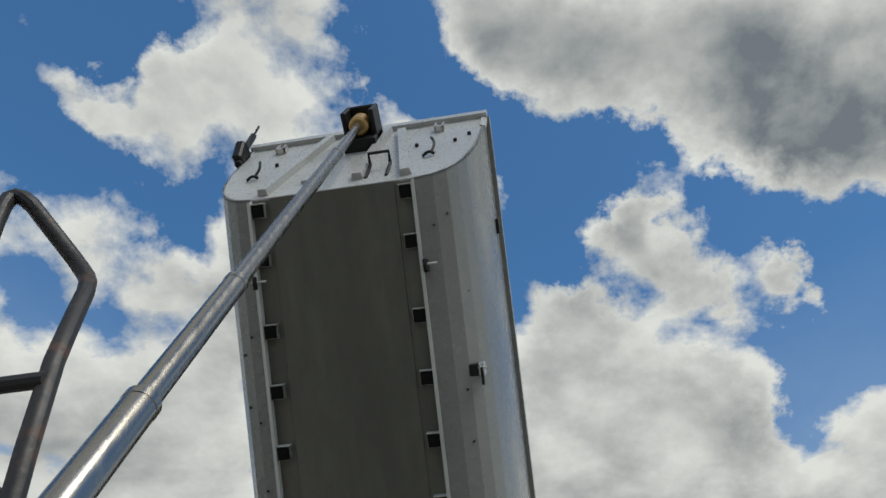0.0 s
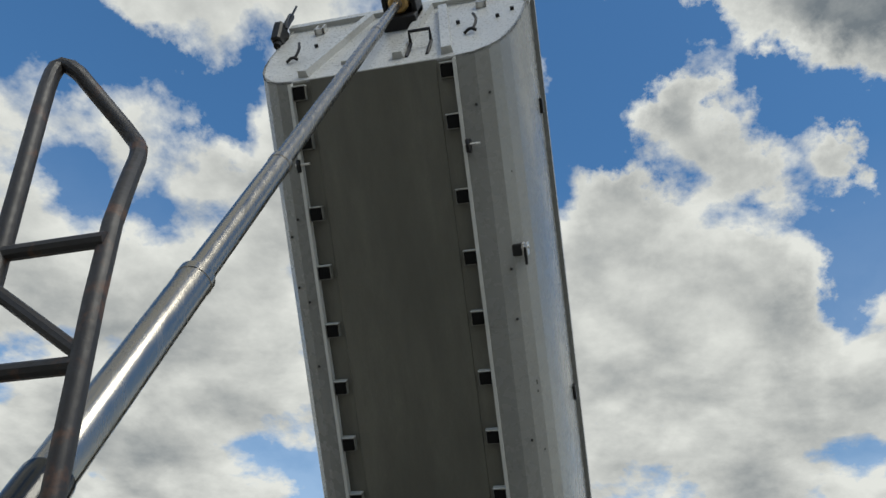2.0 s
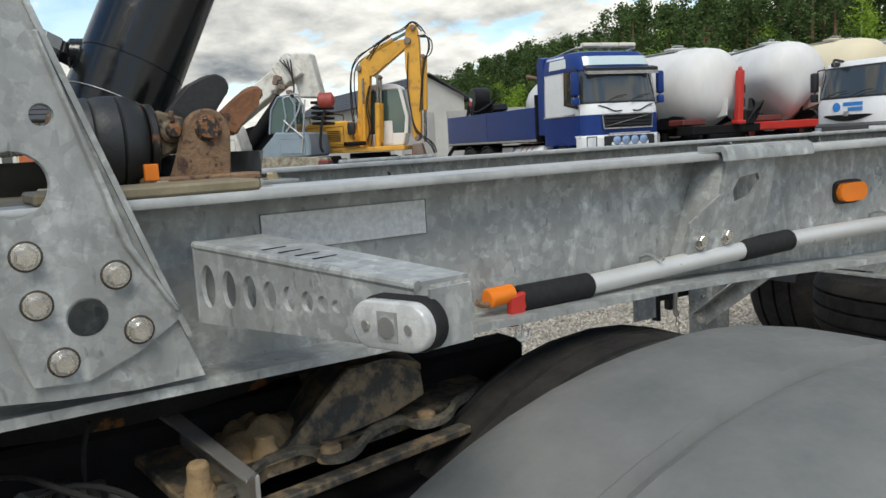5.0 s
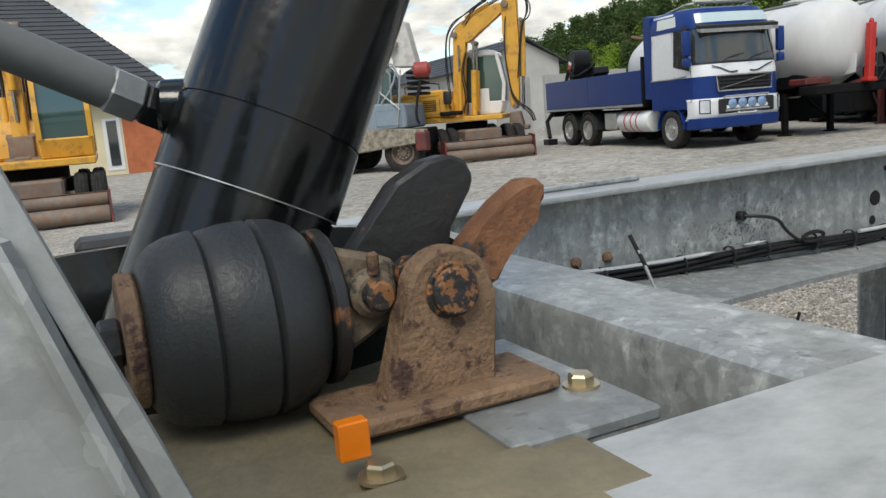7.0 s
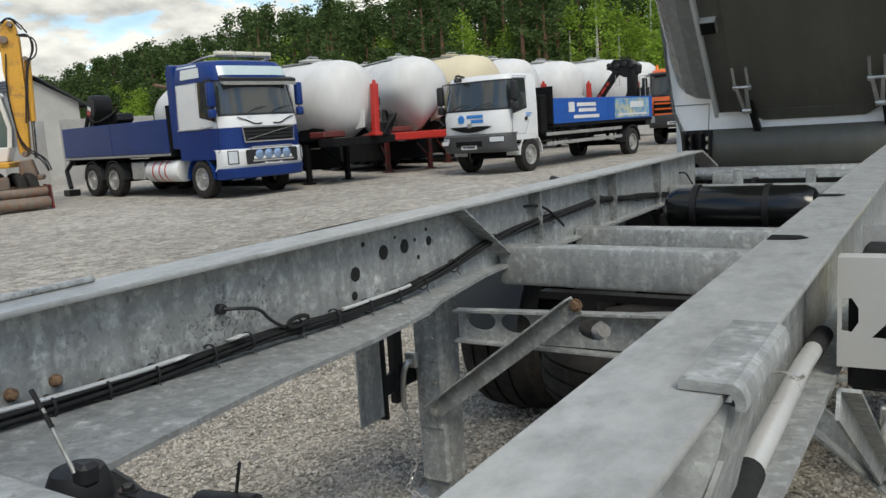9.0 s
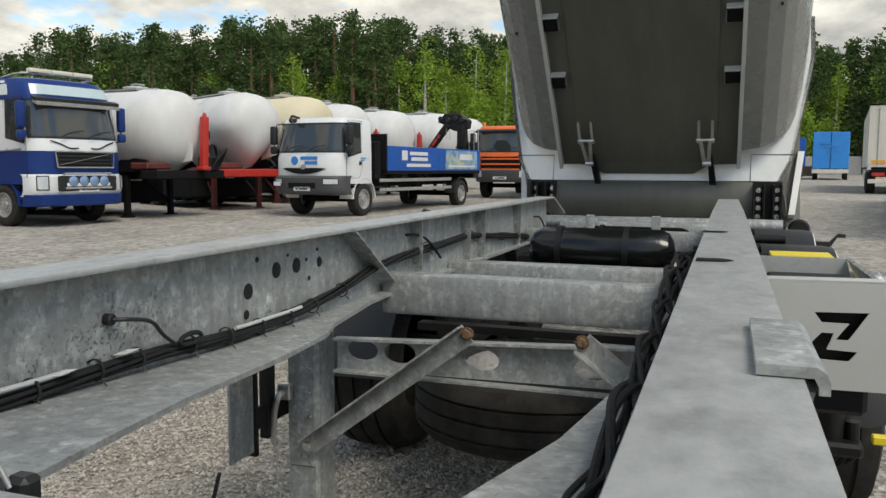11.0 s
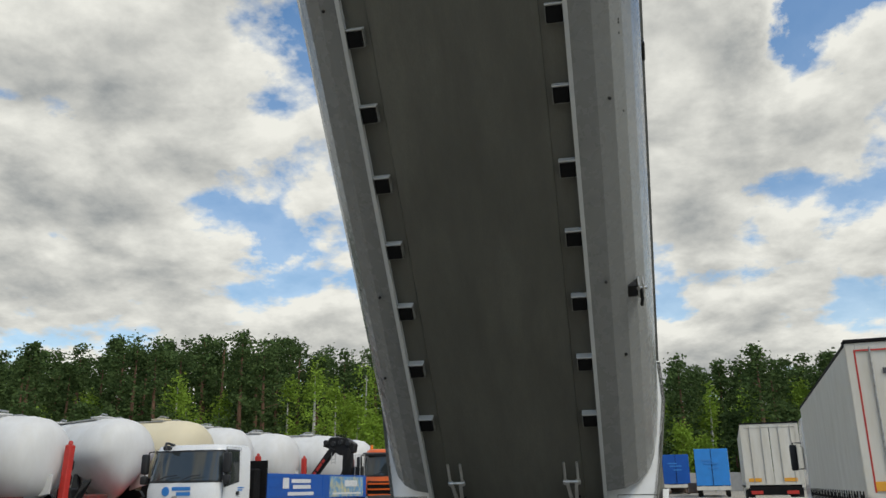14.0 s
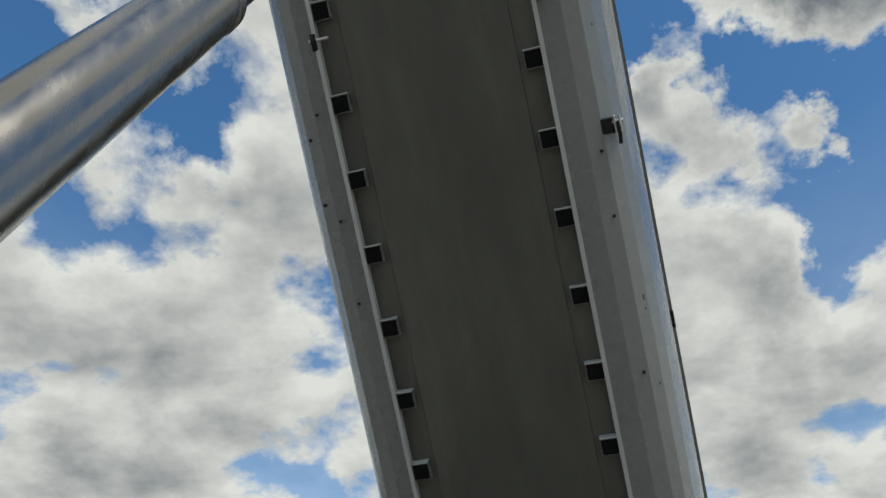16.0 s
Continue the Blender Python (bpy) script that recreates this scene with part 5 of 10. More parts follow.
def wrap(name, z0, z1, a0, a1, mat, label="", lift=0.0006):
    """A thin label laid round the barrel."""
    bm = B()
    p, rows = Vector((1, 0, 0)), []
    q = AXD.cross(p)
    for k in range(13):
        a = a0 + (a1 - a0) * k / 12
        d = p * math.cos(a) + q * math.sin(a)
        rows.append([on_ram(z0) + d * (RB + lift), on_ram(z1) + d * (RB + lift), on_ram(z1) + d * (RB + lift - 0.0005), on_ram(z0) + d * (RB + lift - 0.0005)])
    skin(bm, rows)
    return part(name, bm, mat, ram, label)


for zc, ac in ((2.06, -1.05), (1.635, -0.85)):
    wrap("sticker", zc - 0.042, zc + 0.042, ac - 0.55, ac + 0.55, WHITE_PAINT, "white sticker with red marks")
    wrap("sticker_mark", zc - 0.008, zc + 0.025, ac - 0.40, ac - 0.08, RED, lift=0.0012)
    wrap("sticker_mark", zc - 0.008, zc + 0.025, ac + 0.02, ac + 0.36, RED, lift=0.0012)
    wrap("sticker_mark", zc - 0.029, zc - 0.019, ac - 0.45, ac + 0.42, TEXT_DARK, lift=0.0012)
wrap("warning_label", 1.925, 1.965, -1.5, -0.75, YELLOW, "yellow warning label with plain bars")
wrap("label_bar", 1.932, 1.942, -1.45, -0.8, RED, lift=0.0012)
bm = B()
o = Vector((0.142, 0.078, 1.474))
cyl(bm, on_ram(1.468), o, 0.030, 0.026, seg=20, chamfer=0.004)
part("oil_port", bm, BLACK_PAINT, ram)
d = Vector((0.2, -0.85, 0.42)).normalized()
bm = B()
cyl(bm, o - d * 0.01, o + d * 0.016, 0.020, seg=6, chamfer=0.002)
part("port_nut", bm, BLACK_METAL, ram)
bm = B()
cyl(bm, o + d * 0.019, o + d * 0.048, 0.022, seg=6, chamfer=0.002)
part("hose_fitting", bm, GALV_DARK, ram, "steel hexagon hose coupling")
bm = B()
hose0 = o + d * 0.048
tube(bm, [hose0, hose0 + d * 0.12, hose0 + d * 0.3 + Vector((0, 0, -0.02)), hose0 + d * 0.55 + Vector((0, -0.1, -0.2)), hose0 + d * 0.6 + Vector((0, -0.15, -0.5))], 0.019, 14, 2)
part("hose", bm, FENDER_GREY, ram, "thick grey hydraulic hose")

# access ladder at the front
LADDER = material("rusting_black_tube", (0.02, 0.018, 0.017), rough=0.5, var=0.3, scale=5, fine=70, bump=0.12, second=(0.13, 0.055, 0.025), cover=0.16, sharp=0.08)


def rail_a(z):
    """The outer stile leans in a little towards its top."""
    return Vector((1.06 + (2.261 - z) * 0.125, -0.514, z))


def rail_b(z):
    return Vector((0.86 + (2.25 - z) * 0.15, -0.514, z))


bm = B()
tube(bm, [rail_a(1.2), rail_a(1.8), rail_a(2.261), (1.005, -0.45, 2.44), (0.965, -0.40, 2.56), (0.94, -0.395, 2.60), (0.85, -0.45, 2.70), (0.81, -0.48, 2.745), (0.775, -0.49, 2.755), (0.78, -0.50, 2.70), rail_b(2.55), rail_b(1.8), rail_b(1.2)], 0.017, 12, 1)
lad = part("ladder_rail", bm, LADDER, trailer, "bent black tubular ladder with rust")
for z in (1.38, 1.60, 1.82, 2.036, 2.261):
    bm = B()
    tube(bm, [rail_a(z), rail_b(z - 0.005)], 0.014, 10)
    part("ladder_rung", bm, LADDER, lad)
bm = B()
tube(bm, [rail_a(2.05), rail_b(2.19)], 0.012, 10)
part("ladder_brace", bm, LADDER, lad)
bm = B()
box(bm, (0.70, -0.75, 1.05), (1.26, -0.44, 1.24), 0.02)
part("ladder_console", bm, BLACK_METAL, trailer, "dark bolted ladder console")

# cables along the inside of the far beam
def run_z(y):
    return float(np.interp(y, (0.8, 1.0, 1.1, 1.3, 1.5, 1.7, 2.0, 2.3, 2.55, 2.85, 3.2, 4.0, 4.4, 5.5), (1.066, 1.052, 1.044, 1.036, 1.036, 1.034, 1.014, 1.014, 1.036, 1.085, 1.11, 1.12, 1.08, 1.0)))


rng = random.Random(5)
NEAR_X = (0.455, 0.455, 0.445, 0.435, 0.44, 0.46)
for k in range(7):
    bm = B()
    pts = []
    for i in range(36):
        y = 0.75 + i * 0.14
        a = k * 0.9 + i * 0.25
        r = 0.011 + 0.006 * math.sin(i * 0.7 + k)
        pts.append((-0.586 + r * math.cos(a), y, run_z(y) + r * math.sin(a)))
    tube(bm, pts, rng.choice((0.0055, 0.0065, 0.0045)), 7, 1)
    part("cable", bm, BLACK_RUBBER if k != 2 else BLACK_PLASTIC, trailer, "black brake and lighting cable")
for y0, y1 in ((0.95, 1.42), (1.98, 2.32)):
    bm = B()
    tube(bm, [(-0.578, y0 + (y1 - y0) * k / 6, run_z(y0 + (y1 - y0) * k / 6) + 0.017) for k in range(7)], 0.0055, 8, 1)
    part("grey_conduit", bm, ALU_TUBE, trailer, "pale grey conduit")
for y in (0.98, 1.1, 1.22, 1.34, 1.5, 1.62, 1.8, 1.95, 2.1, 2.25, 2.4, 2.6, 2.9, 3.4, 4.0, 4.6):
    z = run_z(y)
    bm = B()
    lathe(bm, (-0.586, y - 0.003, z), (-0.586, y + 0.003, z), [(0, 0.021), (0.0, 0.0235), (0.006, 0.0235), (0.006, 0.021)], 12, caps=False)
    tube(bm, [(-0.57, y, z - 0.018), (-0.558, y, z - 0.03)], 0.002, 5)
    part("cable_tie", bm, BLACK_PLASTIC, trailer)
bm = B()
for i in range(2):
    lathe_pts = [(-0.572 + 0.008 * i, 1.79 + 0.04 * math.cos(a) - 0.01 * i, 1.046 + 0.012 * math.sin(a)) for a in [j * math.pi / 8 for j in range(17)]]
    tube(bm, lathe_pts, 0.0045, 7)
part("cable_loop", bm, BLACK_RUBBER, trailer)
for k in range(15):
    bm = B()
    pts = []
    for i in range(30):
        y = 0.95 + i * 0.13
        x = float(np.interp(y, (0.9, 1.3, 2.0, 2.6, 3.2, 4.5), NEAR_X)) + 0.03
        z = float(np.interp(y, (0.9, 2.4, 2.9, 3.3, 3.9, 4.8), (1.05, 1.05, 1.10, 1.10, 1.03, 1.0)))
        w_ = 1.0 + 0.7 * math.sin(i * 0.37 + k * 1.3) ** 2
        pts.append((x + 0.024 * w_ * math.sin(k * 1.7 + i * 0.5), y, z + 0.024 * w_ * math.cos(k * 2.1 + i * 0.6)))
    tube(bm, pts, 0.005 + 0.0012 * (k % 3), 7, 1)
    part("cable", bm, BLACK_RUBBER, trailer, "bundled cable along the beam")
bm = B()
cyl(bm, (-0.612, 1.555, 1.129), (-0.585, 1.555, 1.129), 0.013, seg=14, chamfer=0.003)
tube(bm, [(-0.585, 1.555, 1.129), (-0.56, 1.58, 1.128), (-0.555, 1.64, 1.115), (-0.565, 1.68, 1.075), (-0.575, 1.74, 1.04)], 0.0045, 8, 2)
part("plug", bm, BLACK_PLASTIC, trailer, "black plug with a drooping lead")
bm = B()
tube(bm, [(-0.60, 3.2, 1.18), (-0.57, 3.25, 1.18), (-0.56, 3.35, 1.15), (-0.56, 3.5, 1.06)], 0.0055, 8, 2)
part("lead", bm, BLACK_RUBBER, trailer)
bm = B()
tube(bm, [(-0.60, 5.45, 1.13), (-0.57, 5.5, 1.13), (-0.56, 5.6, 1.05), (-0.54, 5.7, 0.98)], 0.0055, 8, 2)
part("lead", bm, BLACK_RUBBER, trailer)
for y, z in ((1.40, 1.052), (1.575, 1.055)):
    bm = B()
    prism(bm, [(-0.585, y - 0.025, z), (-0.555, y - 0.02, z + 0.004), (-0.558, y + 0.025, z + 0.006), (-0.588, y + 0.022, z + 0.002)], (0, 0, 0.0012))
    part("paper_tag", bm, WHITE_PAINT, trailer, "white paper cable tag")
for y in (1.039, 1.128):
    bm = B()
    lathe(bm, (-0.604, y, 1.085), (-0.58, y, 1.085), [(0, 0.0125), (0.01, 0.0125), (0.018, 0.007), (0.02, 0.002)], 12)
    part("rusty_bolt", bm, RUST, trailer, "rusty bolt end")
bm = B()
tube(bm, [(-0.036, 0.80, 1.135), (-0.086, 0.80, 1.21)], 0.0028, 8)
lv = part("lever_rod", bm, GALV_DARK, trailer, "thin lever with a black end")
bm = B()
tube(bm, [(-0.070, 0.80, 1.188), (-0.105, 0.80, 1.232)], 0.0034, 8)
part("lever_sleeve", bm, BLACK_RUBBER, lv)
bm = B()
box(bm, (-0.048, 0.80, 1.115), (-0.018, 0.825, 1.145), 0.006)
part("lever_valve", bm, BLACK_PLASTIC, trailer, "small black valve")
bm = B()
lathe(bm, (-0.145, 0.87, 1.02), (-0.145, 0.87, 1.10), [(0, 0.045), (0.05, 0.045), (0.072, 0.035), (0.08, 0.015)], 20)
part("valve_dome", bm, BLACK_PLASTIC, trailer)
bm = B()
prism(bm, [(-0.135, 0.885, 1.040), (-0.112, 0.922, 1.040), (-0.06, 0.926, 1.040), (-0.015, 0.921, 1.040), (0.042, 0.908, 1.040), (0.05, 0.86, 1.040), (0.02, 0.80, 1.040), (-0.10, 0.80, 1.040)], (0, 0, 0.012), 0.003)
for k in range(3):
    box(bm, (-0.10 + 0.008 * k, 0.868 + 0.014 * k, 1.051), (-0.02 + 0.008 * k, 0.874 + 0.014 * k, 1.055), 0.001)
cc = part("coupling_cover", bm, BLACK_METAL, trailer, "black ribbed cover over the front coupling")
bm = B()
hexbolt(bm, (-0.095, 0.91, 1.052), (0, 0, 1), 0.009)
part("cover_bolt", bm, RUST_BLACK, cc)
bm = B()
lathe(bm, (0.04, 0.905, 1.05), (0.14, 0.935, 1.05), [(0, 0.02), (0.01, 0.03), (0.09, 0.03), (0.1, 0.02)], 16)
part("pivot_tube", bm, BLACK_METAL, trailer)
bm = B()
tube(bm, [(0.096, 0.93, 1.07), (0.104, 0.93, 1.10), (0.110, 0.93, 1.122)], 0.0022, 6)
part("cable_end", bm, BLACK_RUBBER, trailer, "thin stiff cable end sticking up")
bm = B()
prism(bm, [(0.125, 0.945, 1.045), (0.143, 0.975, 1.045), (0.19, 0.985, 1.045), (0.23, 0.98, 1.045), (0.22, 0.90, 1.045), (0.14, 0.86, 1.045)], (0, 0, 0.012), 0.003)
part("rocker_plate", bm, BLACK_METAL, trailer, "dark painted rocker plate")

# ---- raised body ----
BO, BU, BN = Vector((-0.03, 6.538, 2.129)), Vector((0, -0.6476, 0.7620)), Vector((0, 0.7620, 0.6476))


def body(x, s, h):
    """A place on the raised body: across, along it from the first pad, and up from its floor."""
    return BO + Vector((x, 0, 0)) + BU * s + BN * h


FRONT_S, RAKE, BODY_H = 5.65, 0.48, 1.50
HALF = [(0.71, 0.02), (0.86, 0.055), (0.97, 0.13), (1.05, 0.24), (1.115, 0.38), (1.16, 0.54), (1.19, 0.74), (1.205, 0.95), (1.22, 1.2), (1.22, BODY_H)]


def section(s, front=False):
    pts = [(-x, h) for x, h in HALF[::-1]] + [(x, h) for x, h in HALF]
    return [body(x, s + (RAKE * h if front else 0), h) for x, h in pts]


# shell sides
for sgn in (-1, 1):
    bm = B()
    prof = [(sgn * x, h) for x, h in HALF]
    thick = [(sgn * (x - 0.02), h + 0.012) for x, h in HALF]
    skin(bm, [[body(x, s, h) for x, h in prof + thick[::-1]] for s in (-0.72, 1.0, 2.6, 4.2)] + [[body(x, FRONT_S + RAKE * h, h) for x, h in prof + thick[::-1]]])
    side = part("body_side", bm, SIDE_GREY, trailer, "light grey faceted steel body side", smooth=8)
    if sgn > 0:
        body_side = side
    # top rim
    bm = B()
    box_pts = [(sgn * 1.17, BODY_H), (sgn * 1.26, BODY_H), (sgn * 1.26, BODY_H + 0.09), (sgn * 1.17, BODY_H + 0.09)]
    skin(bm, [[body(x, s, h) for x, h in box_pts] for s in (-0.5, FRONT_S + RAKE * BODY_H)])
    part("top_rim", bm, SIDE_GREY, trailer)
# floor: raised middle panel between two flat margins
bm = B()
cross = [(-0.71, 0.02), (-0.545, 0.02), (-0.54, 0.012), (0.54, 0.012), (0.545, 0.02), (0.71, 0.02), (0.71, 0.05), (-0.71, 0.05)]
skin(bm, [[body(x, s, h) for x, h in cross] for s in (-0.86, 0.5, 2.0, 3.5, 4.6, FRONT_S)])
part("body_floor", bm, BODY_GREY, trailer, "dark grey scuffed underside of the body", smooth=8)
for sgn in (-1, 1):
    bm = B()
    prism(bm, [body(sgn * 0.697, -0.85, 0.03), body(sgn * 0.697, -0.85, -0.045), body(sgn * 0.697, FRONT_S - 0.02, -0.045), body(sgn * 0.697, FRONT_S, 0.03)], (0.012 * sgn, 0, 0))
    prism(bm, [body(sgn * 0.692, -0.85, -0.045), body(sgn * 0.692, FRONT_S - 0.02, -0.045), body(sgn * 0.692, FRONT_S - 0.02, -0.053), body(sgn * 0.692, -0.85, -0.053)], (0.028 * sgn, 0, 0))
    part("floor_rail", bm, RAIL_GREY, trailer, "pale grey edge rail along the underside")

# rubber pads with their steel caps
PAD_FRAME = material("scuffed_pad_frame_paint", (0.17, 0.17, 0.155), rough=0.45, var=0.2, scale=6, fine=60)
SPACING = 0.5035
bm = B()
box(bm, (-0.050, -0.052, -0.050), (0.050, 0.052, 0.015), 0.006)
pad0 = part("rubber_pad", bm, PAD_BLACK, trailer, "square black rubber pad")
bm = B()
for lo, hi in (((-0.058, 0.053, -0.052), (0.058, 0.058, 0.012)), ((-0.058, -0.058, -0.040), (0.058, -0.053, 0.012)), ((-0.058, -0.053, -0.044), (-0.053, 0.053, 0.012)), ((0.053, -0.053, -0.044), (0.058, 0.053, 0.012))):
    box(bm, lo, hi)
cap0 = part("pad_frame", bm, PAD_FRAME, pad0, "grey welded pad frame")
bm = B()
box(bm, (-0.058, 0.0585, -0.054), (0.058, 0.066, 0.012), 0.001)
lip0 = part("pad_lip", bm, RAIL_GREY, pad0, "pale upper lip")


def body_frame(x, s, h):
    m = Matrix(((1, 0, 0), (0, BU.y, BN.y), (0, BU.z, BN.z))).to_4x4()
    return Matrix.Translation(body(x, s, h)) @ m


first = True
for x in (-0.637, 0.637):
    for s in [SPACING * k for k in range(10)] + [5.138, 5.549]:
        m = body_frame(x, s, 0.012)
        if first:
            pad0.matrix_basis = m
            first = False
            continue
        p = again(pad0, m, trailer)
        again(cap0, Matrix.Identity(4), p)
        again(lip0, Matrix.Identity(4), p)

# front wall, raked forward at the top
bm = B()
lip = [(-x, h) for x, h in HALF[::-1]] + [(x, h) for x, h in HALF]
prism(bm, [body(x, FRONT_S + RAKE * h, h) for x, h in lip], BU * -0.02)
wall = part("front_wall", bm, WALL_GREY, trailer, "pale grey raked front wall of the body")


def on_wall(x, h, out=0.0):
    n = (BU - BN * RAKE).normalized()
    return body(x, FRONT_S + RAKE * h, h) + n * out


bm = B()
for side in (-1, 1):
    e = [on_wall(side * 1.24, 1.2, 0.0), on_wall(side * 1.24, BODY_H + 0.06, 0.0), on_wall(side * 1.19, BODY_H + 0.06, 0.02), on_wall(side * 1.19, 1.2, 0.02)]
    prism(bm, e, BU * -0.04)
prism(bm, [on_wall(-1.24, BODY_H - 0.02), on_wall(1.24, BODY_H - 0.02), on_wall(1.24, BODY_H + 0.08), on_wall(-1.24, BODY_H + 0.08)], (on_wall(0, 0, 0.05) - on_wall(0, 0, 0)))
part("wall_rim", bm, WALL_GREY, wall)


def channel(a, b, w=0.05, d=0.05, mat=None, name="wall_stiffener"):
    """A hat section on the wall from a to b, (across, up)."""
    a2, b2 = Vector(a), Vector(b)
    t = (b2 - a2).normalized()
    n2 = Vector((-t.y, t.x))
    loops = []
    for p in (a2, b2):
        q = [(p + n2 * w, 0.0), (p + n2 * w * 0.8, d), (p - n2 * w * 0.8, d), (p - n2 * w, 0.0)]
        loops.append([on_wall(v.x, v.y, o) for v, o in q])
    m = B()
    skin(m, loops)
    return part(name, m, mat or WALL_GREY, wall)


channel((-0.36, 1.46), (-0.62, 0.08), 0.05, 0.06)
channel((0.24, 1.46), (0.20, 0.16), 0.05, 0.06)
channel((0.40, 1.34), (0.63, 0.10), 0.05, 0.06)
channel((-0.20, 1.46), (-0.30, 0.25), 0.03, 0.03)
for x, h in ((-0.84, 1.24), (0.79, 1.20)):
    bm = B()
    for pts in (((-0.045, 0), (-0.025, 0), (-0.025, 0.13), (-0.045, 0.13)), ((0.025, 0), (0.045, 0), (0.045, 0.13), (0.025, 0.13)), ((-0.045, 0), (0.045, 0), (0.045, 0.03), (-0.045, 0.03))):
        prism(bm, [on_wall(x + a, h + b, 0.002) for a, b in pts], on_wall(0, 0, 0.06) - on_wall(0, 0, 0))
    part("u_bracket", bm, BRIGHT_STEEL, wall, "small steel u bracket")
for x, h in ((-0.87, 0.58), (0.78, 0.56)):
    bm = B()
    tube(bm, [on_wall(x - 0.06, h - 0.05, 0.01), on_wall(x + 0.0, h - 0.05, 0.05), on_wall(x + 0.05, h - 0.05, 0.02)], 0.014, 8, 1)
    tube(bm, [on_wall(x + 0.02, h - 0.05, 0.03), on_wall(x + 0.05, h + 0.05, 0.08), on_wall(x + 0.02, h + 0.14, 0.10), on_wall(x + 0.0, h + 0.20, 0.09)], 0.013, 8, 1)
    part("rope_hook", bm, BLACK_METAL, wall, "black bent rope hook")
for x, h in ((-0.75, 0.86), (0.62, 0.84), (0.98, 0.84), (1.10, 0.98)):
    bm = B()
    cyl(bm, on_wall(x, h, 0), on_wall(x, h, 0.03), 0.018, seg=12)
    part("stud", bm, BLACK_METAL, wall)
bm = B()
tube(bm, [on_wall(0.27, 0.16, 0.0), on_wall(0.27, 0.40, 0.03), on_wall(0.27, 0.42, 0.13), on_wall(0.45, 0.42, 0.13), on_wall(0.45, 0.40, 0.03), on_wall(0.45, 0.16, 0.0)], 0.016, 8)
part("grab_step", bm, BLACK_METAL, wall, "black step bar")
# ram head box
bm = B()
TOPC = on_ram(7.62)
hm = Matrix.Translation(TOPC) @ Matrix(((1, 0, 0), (0, AXD.z, AXD.y), (0, -AXD.y, AXD.z))).to_4x4()
box(bm, (-0.16, -0.14, -0.02), (-0.11, 0.30, 0.26), 0.01, hm)
box(bm, (0.11, -0.14, -0.02), (0.16, 0.30, 0.26), 0.01, hm)
box(bm, (-0.16, -0.14, 0.22), (0.16, 0.30, 0.26), 0.01, hm)
box(bm, (-0.16, 0.1, -0.15), (0.16, 0.30, 0.26), 0.01, hm)
part("ram_head", bm, BLACK_METAL, wall, "black welded ram head box")
bm = B()
cyl(bm, TOPC + AXD * -0.06, TOPC + AXD * 0.14, 0.095, seg=28, chamfer=0.02)
part("ram_cap", bm, material("brass_cap", (0.42, 0.27, 0.10), rough=0.4, metal=0.5, var=0.2, scale=8, fine=60), wall, "brownish brass ram cap")
# lever with chain at the far corner
bm = B()
tube(bm, [on_wall(-1.22, 1.05, 0.02), on_wall(-1.27, 1.4, 0.06), on_wall(-1.29, 1.75, 0.10)], 0.035, 8, 1)
tube(bm, [on_wall(-1.29, 1.75, 0.10), on_wall(-1.33, 2.05, 0.12)], 0.012, 8)
box_c = on_wall(-1.24, 1.22, 0.05)
box(bm, box_c - Vector((0.05, 0.1, 0.12)), box_c + Vector((0.05, 0.1, 0.14)), 0.02)
tube(bm, [on_wall(-1.30, 1.80, 0.10), on_wall(-1.24, 1.62, 0.16), on_wall(-1.20, 1.40, 0.15), on_wall(-1.16, 1.25, 0.12)], 0.012, 6, 1)
part("sheet_crank", bm, BLACK_METAL, wall, "upright sheet crank with a chain")

# side brackets under the right hand facets
for x, s_, h_ in ((1.021, 4.03, 0.20), (1.030, 0.99, 0.22)):
    m = body_frame(x, s_, h_)
    bm = B()
    box(bm, (-0.075, -0.045, -0.075), (0.02, 0.055, 0.05), 0.008, m)
    rt = part("tarp_ratchet", bm, BLACK_METAL, body_side, "black ratchet bracket")
    bm = B()
    box(bm, (0.022, -0.05, -0.085), (0.036, 0.06, 0.05), 0.004, m)
    box(bm, (0.056, -0.05, -0.085), (0.068, 0.06, 0.05), 0.004, m)
    cyl(bm, m @ Vector((0.0, 0.02, -0.06)), m @ Vector((0.085, 0.02, -0.06)), 0.014, seg=10)
    part("ratchet_jaw", bm, BRIGHT_STEEL, rt)
    bm = B()
    tube(bm, [m @ Vector((0.045, 0.02, -0.07)), m @ Vector((0.05, -0.06, -0.08)), m @ Vector((0.045, -0.12, -0.06))], 0.013, 8)
    part("ratchet_handle", bm, BLACK_METAL, rt)
for s_ in (2.47, 5.25):
    bm = B()
    box(bm, (1.22, -0.06, 0), (1.25, 0.08, 0.10), 0.006, body_frame(0, s_, 1.25))
    part("rim_hook", bm, BLACK_METAL, body_side)
for x, s_ in ((0.735, 4.93), (-0.72, 4.95)):
    m = body_frame(x, s_, 0.0)
    bm = B()
    lathe(bm, m @ Vector((-0.02, 0, -0.03)), m @ Vector((0.02, 0, -0.03)), [(0, 0.03), (0.01, 0.055), (0.03, 0.055), (0.04, 0.03)], 14)
    box(bm, (-0.02, -0.055, -0.06), (0.02, 0.055, 0.02), 0.006, m)
    cl = part("clamp", bm, BLACK_METAL, trailer, "black clamp on the floor rail")
    bm = B()
    cyl(bm, m @ Vector((-0.03, 0.01, -0.05)), m @ Vector((0.10, 0.01, -0.05)), 0.011, seg=8)
    part("clamp_pin", bm, BRIGHT_STEEL, cl)
